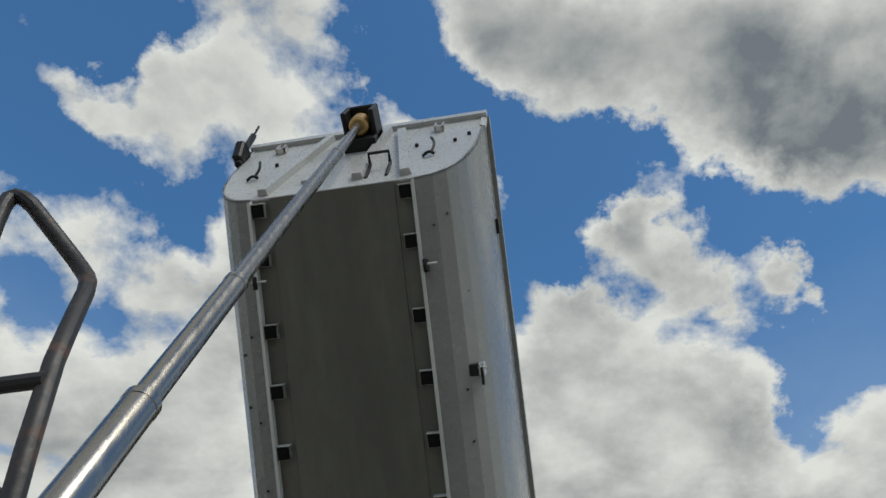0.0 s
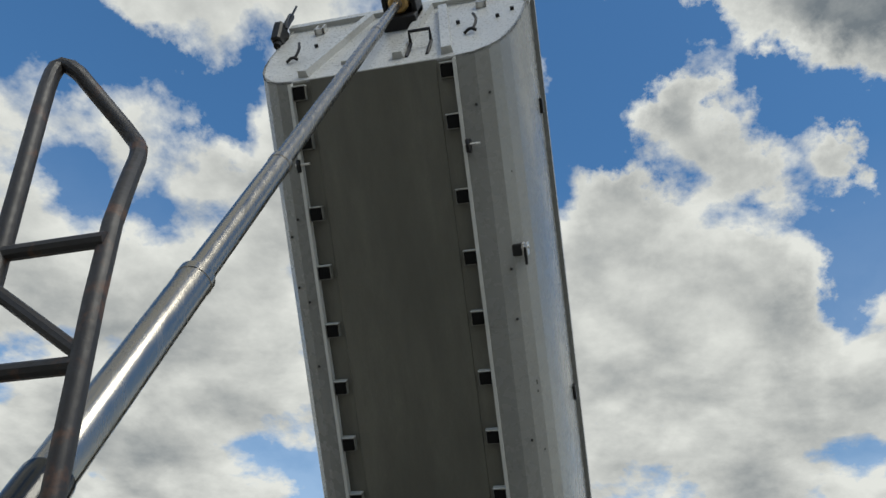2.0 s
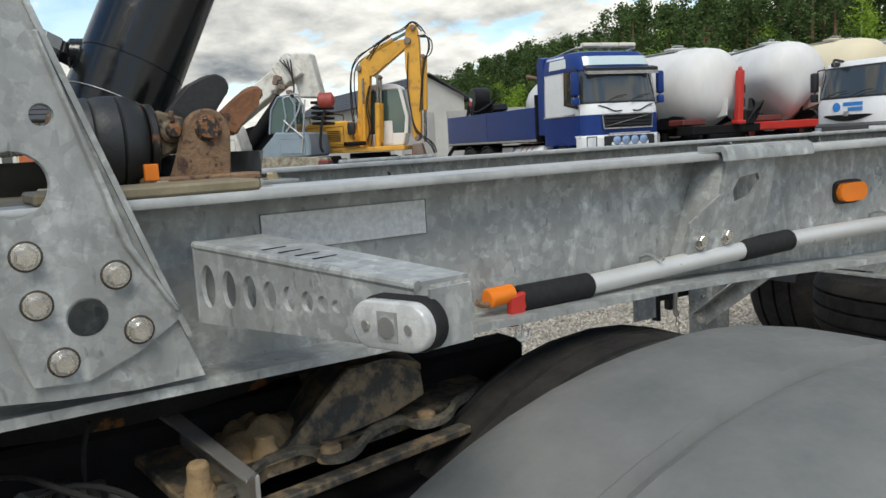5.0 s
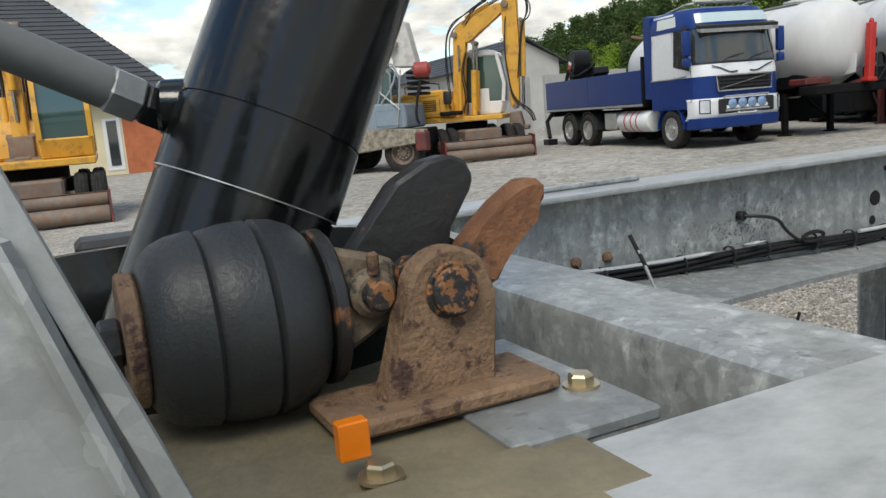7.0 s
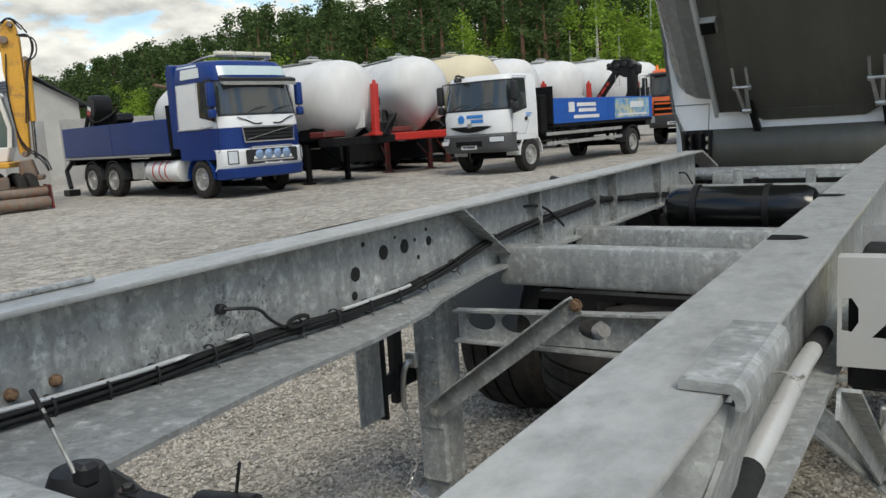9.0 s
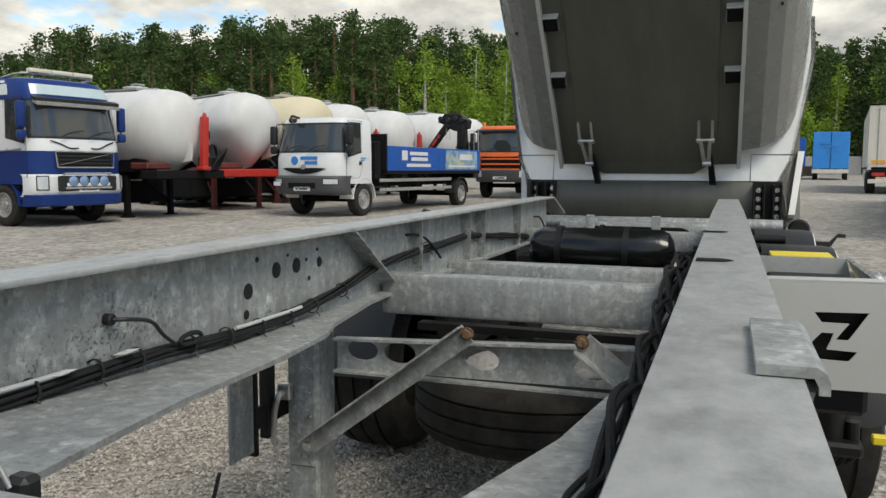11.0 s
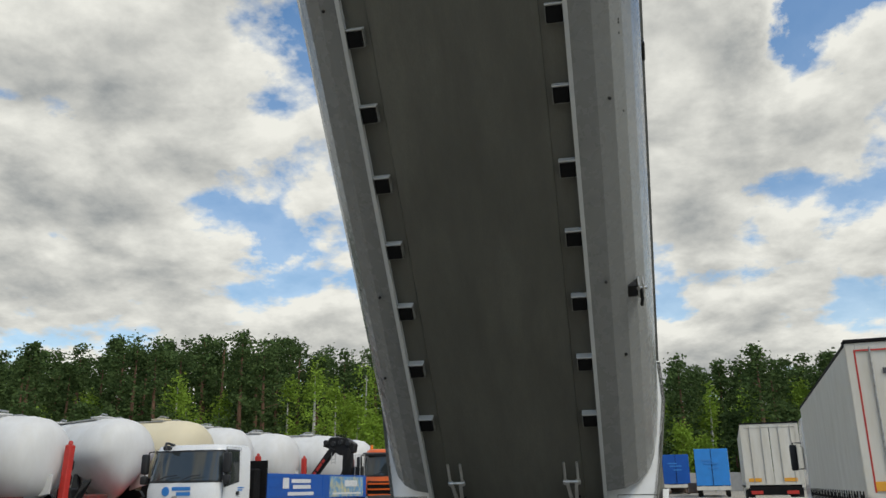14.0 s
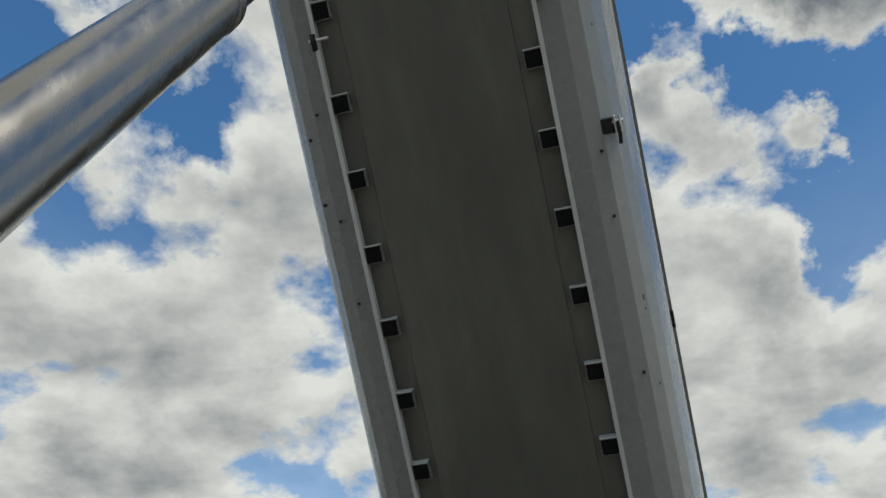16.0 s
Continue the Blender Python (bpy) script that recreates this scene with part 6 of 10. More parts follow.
# weld marks and scuffs on the facets
rs = random.Random(21)
for k in range(26):
    x, h_ = HALF[rs.randrange(1, 5)]
    sg = rs.choice((-1, 1, 1))
    m = body_frame(sg * (x - 0.03), rs.uniform(0.3, 5.5), h_ - 0.035)
    bm = B()
    lathe(bm, m @ Vector((0, 0, -0.004)), m @ Vector((0, 0, 0.01)), [(0, 0.004), (0.004, 0.011), (0.014, 0.011)], 8)
    part("weld_spot", bm, BLACK_METAL, trailer)

# latches: two guide pins, a forked toggle and a dark hook
for x in (-0.47, 0.455):
    bm = B()
    for dx in (-0.05, 0.05):
        tube(bm, [body(x + dx, -0.37, -0.05), body(x + dx, -0.55, -0.06)], 0.011, 10)
        cyl(bm, body(x + dx, -0.54, -0.055), body(x + dx, -0.57, -0.055), 0.02, seg=10)
    tube(bm, [body(x - 0.065, -0.545, -0.065), body(x + 0.065, -0.545, -0.065)], 0.012, 10)
    lt = part("latch", bm, BRIGHT_STEEL, trailer, "zinc plated toggle latch")
    bm = B()
    for dx in (-0.035, 0.035):
        prism(bm, [body(x + dx - 0.012, -0.54, -0.07), body(x + dx + 0.012, -0.54, -0.07), body(x + 0.026 + dx * 0.4, -0.78, -0.07), body(x - 0.004 + dx * 0.4, -0.78, -0.07)], BN * -0.016)
    cyl(bm, body(x - 0.02, -0.77, -0.08), body(x + 0.045, -0.77, -0.08), 0.022, seg=12)
    part("toggle", bm, BRIGHT_STEEL, lt)
    bm = B()
    prism(bm, [body(x + 0.015, -0.72, -0.02), body(x + 0.055, -0.72, -0.02), body(x + 0.085, -1.0, -0.02), body(x + 0.035, -1.0, -0.02)], BN * -0.05)
    part("latch_hook", bm, BLACK_METAL, lt)

# rear frame: near vertical white plate with corner pieces, hinge brackets and box beam
bm = B()
pl = lambda x, h: body(x, -0.97 + 0.79 * h, h)
out_r = [(0.0, -0.03), (0.78, -0.03), (1.02, -0.03), (1.10, 0.10), (1.17, 0.40), (1.245, 0.75), (1.235, 1.02)]
pts = [pl(x, h) for x, h in out_r] + [pl(-x, h) for x, h in out_r[:0:-1]]
prism(bm, pts, Vector((0, 0.08, 0.02)))
rear = part("rear_frame", bm, WHITE_PAINT, trailer, "white painted rear frame plate", smooth=8)
for sgn in (-1, 1):
    bm = B()
    tube(bm, [pl(sgn * 0.80, -0.03) - Vector((0, 0.002, 0)), pl(sgn * 0.80, 0.14) - Vector((0, 0.002, 0)), pl(sgn * 1.13, 0.14) - Vector((0, 0.002, 0))], 0.004, 4)
    part("seam", bm, BODY_GREY, rear)
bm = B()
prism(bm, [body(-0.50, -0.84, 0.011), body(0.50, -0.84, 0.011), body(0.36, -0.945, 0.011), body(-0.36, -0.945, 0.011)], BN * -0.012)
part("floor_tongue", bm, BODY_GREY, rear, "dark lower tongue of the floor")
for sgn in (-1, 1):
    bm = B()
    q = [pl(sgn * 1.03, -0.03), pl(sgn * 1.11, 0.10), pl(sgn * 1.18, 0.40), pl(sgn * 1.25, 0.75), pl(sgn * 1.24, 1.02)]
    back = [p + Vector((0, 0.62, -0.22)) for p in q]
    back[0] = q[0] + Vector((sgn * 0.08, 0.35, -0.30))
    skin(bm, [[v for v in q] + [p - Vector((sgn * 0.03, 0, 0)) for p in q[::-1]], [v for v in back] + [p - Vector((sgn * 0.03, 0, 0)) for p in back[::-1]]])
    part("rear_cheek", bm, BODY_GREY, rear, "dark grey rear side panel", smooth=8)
    bm = B()
    a, b = q[0] + Vector((sgn * 0.085, 0.34, -0.28)), q[0] + Vector((sgn * 0.16, 0.62, 0.25))
    prism(bm, [a, a + Vector((0, 0.1, -0.05)), b + Vector((0, 0.12, 0)), b], (sgn * 0.05, 0, 0))
    part("rear_corner_post", bm, WHITE_PAINT, rear)
    # black hinge bracket with bolts
    bm = B()
    x0, x1 = sgn * 0.80, sgn * 1.01
    box(bm, (min(x0, x1), 7.14, 1.00), (max(x0, x1), 7.17, 1.35), 0.006)
    for x in (0.80, 0.875, 0.945, 1.0):
        box(bm, (sgn * x - 0.008, 7.04, 0.92), (sgn * x + 0.008, 7.16, 1.33), 0.004)
    cyl(bm, (sgn * 0.79, 7.05, 0.98), (sgn * 1.04, 7.05, 0.98), 0.055, seg=20)
    hb = part("hinge_bracket", bm, BLACK_METAL, trailer, "black bolted hinge bracket")
    for x in (0.835, 0.975):
        for z in (1.07, 1.14, 1.21, 1.28):
            bm = B()
            hexbolt(bm, (sgn * x, 7.139, z), (0, -1, 0), 0.014)
            part("hinge_bolt", bm, BOLT_STEEL, hb)
bm = B()
prof = [(7.16, 1.345), (7.12, 1.30), (7.10, 1.16), (7.14, 1.06), (7.22, 1.02), (7.5, 1.03), (7.5, 1.345)]
prism(bm, [(-0.79, y, z) for y, z in prof], (1.58, 0, 0))
part("rear_bolster", bm, BODY_GREY, trailer, "dark grey rounded rear bolster", smooth=40)
bm = B()
prism(bm, [(-1.18, 7.55, 1.0), (-1.18, 8.6, 2.9), (-1.18, 8.7, 2.85), (-1.18, 7.7, 0.95)], (2.36, 0, 0))
part("tailgate", bm, BODY_GREY, trailer)

# ---- tractor unit under the trailer's nose ----
tractor = thing("tractor_unit", (0, 0, 0), "muddy tractor unit with dusty grey mudguards under the trailer nose", "lorry")
for sgn in (1, -1):
    bm = B()
    loops = []
    prof = [(0.775, 0.575), (0.785, 0.600), (0.81, 0.611), (0.86, 0.617), (0.95, 0.619), (1.028, 0.617), (1.036, 0.623), (1.042, 0.606), (1.058, 0.613), (1.12, 0.609), (1.19, 0.601), (1.24, 0.587), (1.275, 0.56), (1.29, 0.51), (1.275, 0.51), (1.255, 0.555), (1.12, 0.592), (0.86, 0.602), (0.79, 0.57)]
    for k in range(29):
        a = radians(12 + 158 * k / 28)
        loops.append([(sgn * x, 0.80 + r * (1.21 if a < math.pi / 2 else 1.36) * math.cos(a), 0.378 + r * math.sin(a)) for x, r in prof])
    skin(bm, loops)
    fd = part("mudguard", bm, FENDER_GREY, tractor, "large dusty grey plastic mudguard", smooth=28)
    bm = B()
    box(bm, (sgn * 0.95 - 0.03, 0.19, 0.74), (sgn * 0.95 + 0.03, 0.21, 0.83), 0.006)
    part("guard_clip", bm, BLACK_PLASTIC, fd)
    w = wheel(tractor, (sgn * 1.0, 0.80, 0.46), (sgn, 0, 0), 0.50, 0.28)
    wheel(tractor, (sgn * 0.66, 0.80, 0.46), (sgn, 0, 0), 0.50, 0.26)
    bm = B()
    box(bm, (sgn * 0.43 - 0.04, -4.5, 0.72), (sgn * 0.43 + 0.04, 0.75, 0.93), 0.01)
    part("chassis_rail", bm, DARK_CHASSIS, tractor)
bm = B()
cyl(bm, (-0.5, 0.1, 0.985), (0.5, 0.1, 0.985), 0.02, seg=8)
lathe(bm, (0, 0.05, 0.94), (0, 0.05, 1.0), [(0, 0.5), (0.04, 0.52), (0.06, 0.5)], 32)
part("coupling", bm, RUST_BLACK, tractor, "greasy fifth wheel coupling")
bm = B()
prism(bm, [(0.33, 0.082, 0.932), (0.765, 0.121, 0.926), (0.748, 0.138, 0.926), (0.345, 0.114, 0.932)], (0, 0, 0.005), 0.001)
prism(bm, [(0.33, 0.112, 0.932), (0.748, 0.136, 0.926), (0.748, 0.136, 0.87), (0.33, 0.112, 0.88)], (0, 0.006, 0), 0.001)
part("step_angle", bm, BRIGHT_STEEL, tractor, "worn bright steel angle")
bm = B()
prism(bm, [(0.15, 0.03, 0.870), (0.655, 0.07, 0.870), (0.69, 0.12, 0.870), (0.63, 0.19, 0.870), (0.60, 0.40, 0.870), (0.55, 0.62, 0.870), (0.15, 0.65, 0.880)], (0, 0, 0.016), 0.003)
part("deck_plate", bm, OILY, tractor, "oily muddy deck plate")
bm = B()
prism(bm, [(0.60, 0.217, 0.888), (0.60, 0.262, 0.884), (0.60, 0.317, 0.888), (0.60, 0.392, 0.897), (0.60, 0.455, 0.918), (0.597, 0.452, 0.957), (0.592, 0.40, 0.981), (0.592, 0.335, 0.983), (0.595, 0.296, 0.949), (0.60, 0.250, 0.905)], (-0.012, 0, 0), 0.003)
rows = []
for k in range(15):
    t = k / 14
    y = 0.245 + 0.21 * t
    z = 0.892 + 0.092 * math.sin(math.pi * min(1.0, 0.02 + 0.68 * t ** 0.85)) ** 1.1
    rows.append([(0.592, y, z), (0.40, y + 0.05, z - 0.008), (0.40, y + 0.05, z - 0.018), (0.592, y, z - 0.010)])
skin(bm, rows)
part("coupling_ramp", bm, OILY, tractor, "dark curved coupling ramp with dried mud")
wave = [Vector((x, y, 0.892)) for x, y in ((0.655, 0.08), (0.688, 0.122), (0.673, 0.153), (0.63, 0.181), (0.613, 0.219), (0.617, 0.26), (0.667, 0.257), (0.679, 0.279), (0.667, 0.309), (0.611, 0.358), (0.591, 0.418), (0.644, 0.415), (0.64, 0.474), (0.583, 0.523), (0.559, 0.597))]
for _ in range(2):
    wave = [wave[0]] + [q for u, v in zip(wave, wave[1:]) for q in (u.lerp(v, 0.25), u.lerp(v, 0.75))] + [wave[-1]]
bm = B()
skin(bm, [[p + Vector(o) for o in ((-0.011, 0, -0.006), (0.007, -0.004, -0.008), (0.007, -0.004, 0.001), (-0.011, 0, 0.002))] for p in wave])
part("wavy_bracket", bm, material("muddy_worn_edge", (0.13, 0.115, 0.085), rough=0.7, var=0.35, scale=30, fine=150, bump=0.3, second=(0.05, 0.05, 0.045), cover=0.4, sharp=0.05), tractor, "bent muddy edge bracket")
bm = B()
prism(bm, [(0.70, 0.115, 0.862), (0.725, 0.125, 0.862), (0.655, 0.50, 0.862), (0.63, 0.495, 0.862)], (0, 0, 0.012), 0.002)
part("lower_rail", bm, OILY, tractor, "muddy lower edge rail")
rngm = random.Random(3)
bm = B()
grid = []
for i in range(27):
    row = []
    for j in range(23):
        x, y = 0.40 + 0.21 * i / 26, 0.135 + 0.17 * j / 22
        edge = min(i, 26 - i, j, 22 - j) / 6
        n = noise.noise(Vector((x * 16, y * 16, 1.0))) + 0.5 * noise.noise(Vector((x * 42, y * 42, 2.0))) + 0.25 * noise.noise(Vector((x * 95, y * 95, 3.0)))
        row.append(bm.verts.new((x, y, 0.884 + min(1.0, edge) * max(-0.004, 0.016 + 0.034 * n))))
    grid.append(row)
for r0, r1 in zip(grid, grid[1:]):
    for j in range(22):
        bm.faces.new((r0[j], r0[j + 1], r1[j + 1], r1[j]))
part("mud", bm, MUD, tractor, "heap of dried brown mud", smooth=60)
for x, y, z, hgt in ((0.672, 0.092, 0.886, 0.045), (0.592, 0.203, 0.886, 0.028), (0.655, 0.272, 0.882, 0.02), (0.625, 0.44, 0.882, 0.02)):
    bm = B()
    lathe(bm, (x, y, z), (x, y, z + hgt), [(0, 0.020), (hgt * 0.3, 0.018), (hgt * 0.5, 0.0145), (hgt * 0.9, 0.0135), (hgt, 0.010)], 14)
    part("muddy_stud", bm, MUD, tractor, "stud caked with mud")
for k, pts in enumerate(([(0.38, -0.12, 0.98), (0.48, -0.06, 1.0), (0.56, -0.01, 0.995), (0.60, 0.05, 1.0), (0.58, 0.09, 1.0)], [(0.50, -0.15, 0.90), (0.56, -0.10, 0.935), (0.66, -0.05, 0.93), (0.72, 0.0, 0.915), (0.74, 0.04, 0.89)], [(0.62, -0.12, 0.89), (0.60, -0.06, 0.92), (0.64, 0.0, 0.915), (0.72, 0.03, 0.905)], [(0.56, -0.02, 0.88), (0.57, -0.02, 0.94), (0.58, -0.01, 0.98)])):
    bm = B()
    tube(bm, pts, (0.0055, 0.004, 0.004, 0.003)[k], 8, 2)
    part("air_hose", bm, BLACK_RUBBER, tractor)
bm = B()
prism(bm, [(0.52, -0.10, 0.865), (0.60, -0.075, 0.865), (0.66, -0.02, 0.865), (0.62, 0.02, 0.865), (0.54, -0.03, 0.865)], (0, 0, 0.03), 0.006)
vb = part("valve_block", bm, BRIGHT_STEEL, tractor, "cast alloy valve block")
for x, y in ((0.585, -0.05), (0.62, -0.015)):
    bm = B()
    cyl(bm, (x, y, 0.895), (x, y, 0.918), 0.011, seg=12, chamfer=0.002)
    part("valve_cap", bm, BLACK_METAL, vb)
bm = B()
box(bm, (0.30, -0.5, 0.70), (0.86, 0.9, 0.80), 0.02)
part("cross_frame", bm, DARK_CHASSIS, tractor)
bm = B()
box(bm, (-1.2, -5.2, 0.9), (1.2, -3.2, 3.6), 0.08, seg=2)
part("cab", bm, LORRY_WHITE, tractor, "white cab")
bm = B()
box(bm, (-1.05, -3.1, 0.5), (1.05, -2.0, 1.05), 0.03)
part("tank_box", bm, DARK_CHASSIS, tractor)

# release lever on the crank's end: orange cap, red bent lever, white ties
bm = B()
tube(bm, [(0.655, 0.520, 1.058), (0.656, 0.530, 1.052), (0.657, 0.545, 1.052), (0.655, 0.57, 1.055)], 0.0045, 8, 1)
clip = part("release_hook", bm, RUST, trailer, "bent rusty hook with an orange cap and red lever")
bm = B()
cyl(bm, (0.654, 0.540, 1.060), (0.650, 0.590, 1.062), 0.0155, 0.0145, seg=14, chamfer=0.003)
part("orange_cap", bm, ORANGE, clip)
bm = B()
prism(bm, [(0.654, 0.575, 1.058), (0.654, 0.605, 1.064), (0.654, 0.612, 1.050), (0.654, 0.596, 1.030), (0.654, 0.590, 1.012), (0.654, 0.574, 1.012), (0.654, 0.576, 1.034)], (0.012, 0, 0), 0.003)
part("red_lever", bm, RED, clip)
for dy in (0.0, 0.012):
    bm = B()
    tube(bm, [(0.660, 0.588 + dy, 1.012), (0.662, 0.584 + dy, 0.995), (0.662, 0.596 + dy, 0.985), (0.660, 0.602 + dy, 1.002)], 0.0016, 5, 2)
    part("white_tie", bm, WHITE_PAINT, clip)


# ---- lorries ----
def prism_y(bm, prof, y0, y1, bevel=0.0):
    """A side profile of (x, z) points, pushed from y0 to y1."""
    return prism(bm, [(x, y0, z) for x, z in prof], (0, y1 - y0, 0), bevel)


def bars(parent, at, across, up, rows, mat, depth=0.004):
    """Unreadable lettering as plain bars: rows of (start, length, height above, thickness)."""
    at, across, up = Vector(at), Vector(across).normalized(), Vector(up).normalized()
    n = across.cross(up).normalized() * depth
    for a, l, h, t in rows:
        bm = B()
        p = at + across * a + up * h
        prism(bm, [p, p + across * l, p + across * l + up * t, p + up * t], n)
        part("lettering", bm, mat, parent)


def nose_arc(front, h, z, edge=1.0, depth=0.62, n=18):
    """Plan curve of a cab's front: a bowed face with rounded corners."""
    out = []
    for k in range(n + 1):
        y = edge * math.sin((k / n - 0.5) * math.pi)
        out.append((front - depth * (1 - (1 - abs(y) ** 5.5) ** (1 / 2.6)) - 0.05 * y * y, h * y, z))
    return out


def nose_patch(bm, front, h, y0, y1, z0, z1, out=0.01, thick=0.03, n=6):
    """A thin shell that follows the front's curve between two shares of its half width."""
    rows = []
    for k in range(n + 1):
        y = y0 + (y1 - y0) * k / n
        x = front - 0.62 * (1 - (1 - abs(y) ** 5.5) ** (1 / 2.6)) - 0.05 * y * y
        o = Vector((1.0 - 0.6 * abs(y) ** 6, math.copysign(0.7 * abs(y) ** 6, y), 0)).normalized()
        p = Vector((x, h * y, 0)) + o * out
        q = p - o * thick
        rows.append([(p.x, p.y, z0), (p.x, p.y, z1), (q.x, q.y, z1), (q.x, q.y, z0)])
    skin(bm, rows)


def nose_ring(front, rear, h, z):
    return nose_arc(front, h, z) + [(rear + 0.06, h, z), (rear, h - 0.06, z), (rear, -h + 0.06, z), (rear + 0.06, -h, z)]


def lorry_cab(root, front, w, zlow, zhigh, paint, lower, length=2.1, slope=0.16, visor=True, grille_z=(1.25, 1.75), brow=0.34, sill=0.42, mirror=None, slats=4, lamp=(0.66, 0.93, -0.10, 0.15)):
    """A cab over the engine; x is ahead, the nose at x = front. brow: the roof's share above the screen."""
    h = w / 2
    mirror = mirror or BLACK_PLASTIC
    zb = zlow + sill * (zhigh - zlow)
    zw0, zw1 = zb + 0.02, zhigh - brow * (zhigh - zb)
    rear = front - length
    cap = zhigh - zw1
    k = min(1.0, cap / 0.5)
    levels = [(zlow, front - 0.03, h), (zlow + 0.1, front, h), (zb - 0.12, front, h), (zb, front - 0.05, h), (zw1, front - 0.06 - slope, h - 0.03), (zw1 + 0.18 * cap, front - 0.06 - 0.06 * k - slope, h - 0.04), (zhigh - 0.26 * cap, front - 0.06 - 0.22 * k - slope, h - 0.06), (zhigh - 0.06 * cap, front - 0.08 - 0.36 * k - slope, h - 0.11), (zhigh, front - 0.15 - 0.44 * k - slope, h - 0.2)]
    bm = B()
    skin(bm, [nose_ring(f, rear + (0.06 if z > zhigh - 0.05 else 0.0), hh, z) for z, f, hh in levels])
    cab = part("cab", bm, paint, root, smooth=40)
    # curved windscreen in a black surround
    for nm, mt, lo, hi, edge, out in (("screen_surround", BLACK_PLASTIC, zw0 + 0.01, zw1 + 0.01, 0.965, 0.004), ("windscreen", GLASS, zw0 + 0.06, zw1 - 0.04, 0.94, 0.010)):
        bm = B()
        rows = []
        for j in range(5):
            t = ((lo + (hi - lo) * j / 4) - zb) / (zw1 - zb)
            f, hh = front - 0.05 - (0.01 + slope) * t, h - 0.03 * t
            outer_ = nose_arc(f + out, hh + out, lo + (hi - lo) * j / 4, edge)
            rows.append(outer_ + [(x - 0.02, y * 0.985, z) for x, y, z in outer_[::-1]])
        skin(bm, rows)
        ws = part(nm, bm, mt, cab if nm == "screen_surround" else ws, "dark reflecting windscreen" if nm == "windscreen" else "", smooth=40)
    a, b = Vector((front - 0.01, 0, zw0 + 0.05)), Vector((front - 0.01 - slope, 0, zw1))
    for y in (-0.62, 0.12):
        bm = B()
        p0 = a + Vector((0.035, y, -0.01))
        tube(bm, [p0, p0 + (b - a) * 0.16 + Vector((0.02, 0.30, 0)), p0 + (b - a) * 0.20 + Vector((0.02, 0.62, 0))], 0.013, 6)
        part("wiper", bm, BLACK_PLASTIC, cab)
    # doors with their windows, seams, handles and mirrors
    for s in (-1, 1):
        wx0, wx1 = front - 0.46, front - 1.16
        lean = slope * 0.55
        for nm, mt, g, o in (("window_surround", BLACK_PLASTIC, 0.0, 0.006), ("side_window", GLASS, 0.045, 0.013)):
            bm = B()
            prism(bm, [(wx0 - g, s * (h - 0.004), zw0 - 0.12 + g), (wx1 + g, s * (h - 0.004), zw0 + 0.02 + g), (wx1 + g, s * (h - 0.032), zw1 + 0.03 - g), (wx0 - lean - g, s * (h - 0.032), zw1 + 0.03 - g)], (0, s * o, 0))
            part(nm, bm, mt, cab)
        bm = B()
        outline(bm, [(wx0 + 0.06, s * h, zlow + 0.16), (wx0 + 0.06, s * h, zw0 - 0.16), (wx0 - lean + 0.03, s * (h - 0.032), zw1 + 0.08), (wx1 - 0.06, s * (h - 0.032), zw1 + 0.08), (wx1 - 0.06, s * h, zlow + 0.5), (wx1 + 0.12, s * h, zlow + 0.16)])
        part("door_gap", bm, BLACK_PLASTIC, cab)
        bm = B()
        box(bm, (wx1 + 0.0, s * h - 0.005, zb - 0.30), (wx1 + 0.14, s * h + 0.025, zb - 0.20), 0.012)
        part("door_handle", bm, BLACK_PLASTIC, cab)
        bm = B()
        yc = s * (h + 0.13)
        box(bm, (front - 0.44, yc - 0.10, zw0 + 0.24), (front - 0.28, yc + 0.10, zw1 - 0.06), 0.05, seg=3)
        mi = part("mirror", bm, mirror, cab, smooth=50)
        bm = B()
        box(bm, (front - 0.43, yc - 0.10, zw0 - 0.02), (front - 0.28, yc + 0.10, zw0 + 0.20), 0.05, seg=3)
        part("wide_mirror", bm, mirror, mi, smooth=50)
        bm = B()
        tube(bm, [(front - 0.60, s * (h - 0.06), zw1 + 0.02), (front - 0.38, s * (h + 0.12), zw1 - 0.02), (front - 0.37, s * (h + 0.13), zw0 + 0.0), (front - 0.55, s * (h - 0.01), zw0 - 0.04)], 0.018, 6, 1)
        part("mirror_arm", bm, BLACK_PLASTIC, mi)
        bm = B()
        box(bm, (front - 1.15, s * (h - 0.12) - 0.08, zlow - 0.42), (front - 0.72, s * (h - 0.12) + 0.08, zlow - 0.36), 0.012)
        part("cab_step", bm, DARK_CHASSIS, cab)
        bm = B()
        box(bm, (front - 1.15, s * (h - 0.09) - 0.08, zlow - 0.10), (front - 0.72, s * (h - 0.09) + 0.08, zlow - 0.05), 0.012)
        part("cab_step", bm, DARK_CHASSIS, cab)
    # bumper, grille, lamps
    bm = B()
    skin(bm, [nose_ring(front + o, front - 0.62, h + 0.01, zlow + dz) for dz, o in ((-0.30, -0.02), (-0.27, 0.04), (-0.15, 0.10), (0.16, 0.10), (0.22, 0.03), (0.225, 0.0))])
    bump = part("bumper", bm, lower, root, smooth=40)
    if slats:
        bm = B()
        box(bm, (front - 0.02, -h * 0.62, grille_z[0]), (front + 0.025, h * 0.62, grille_z[1]), 0.02)
        gr = part("grille", bm, BLACK_PLASTIC, cab, "black slatted grille")
        for j in range(slats):
            z = grille_z[0] + (j + 0.5) * (grille_z[1] - grille_z[0]) / slats
            bm = B()
            box(bm, (front + 0.02, -h * 0.58, z - 0.015), (front + 0.04, h * 0.58, z + 0.015), 0.004)
            part("grille_slat", bm, DARK_CHASSIS, gr)
    l0, l1, lz0, lz1 = lamp
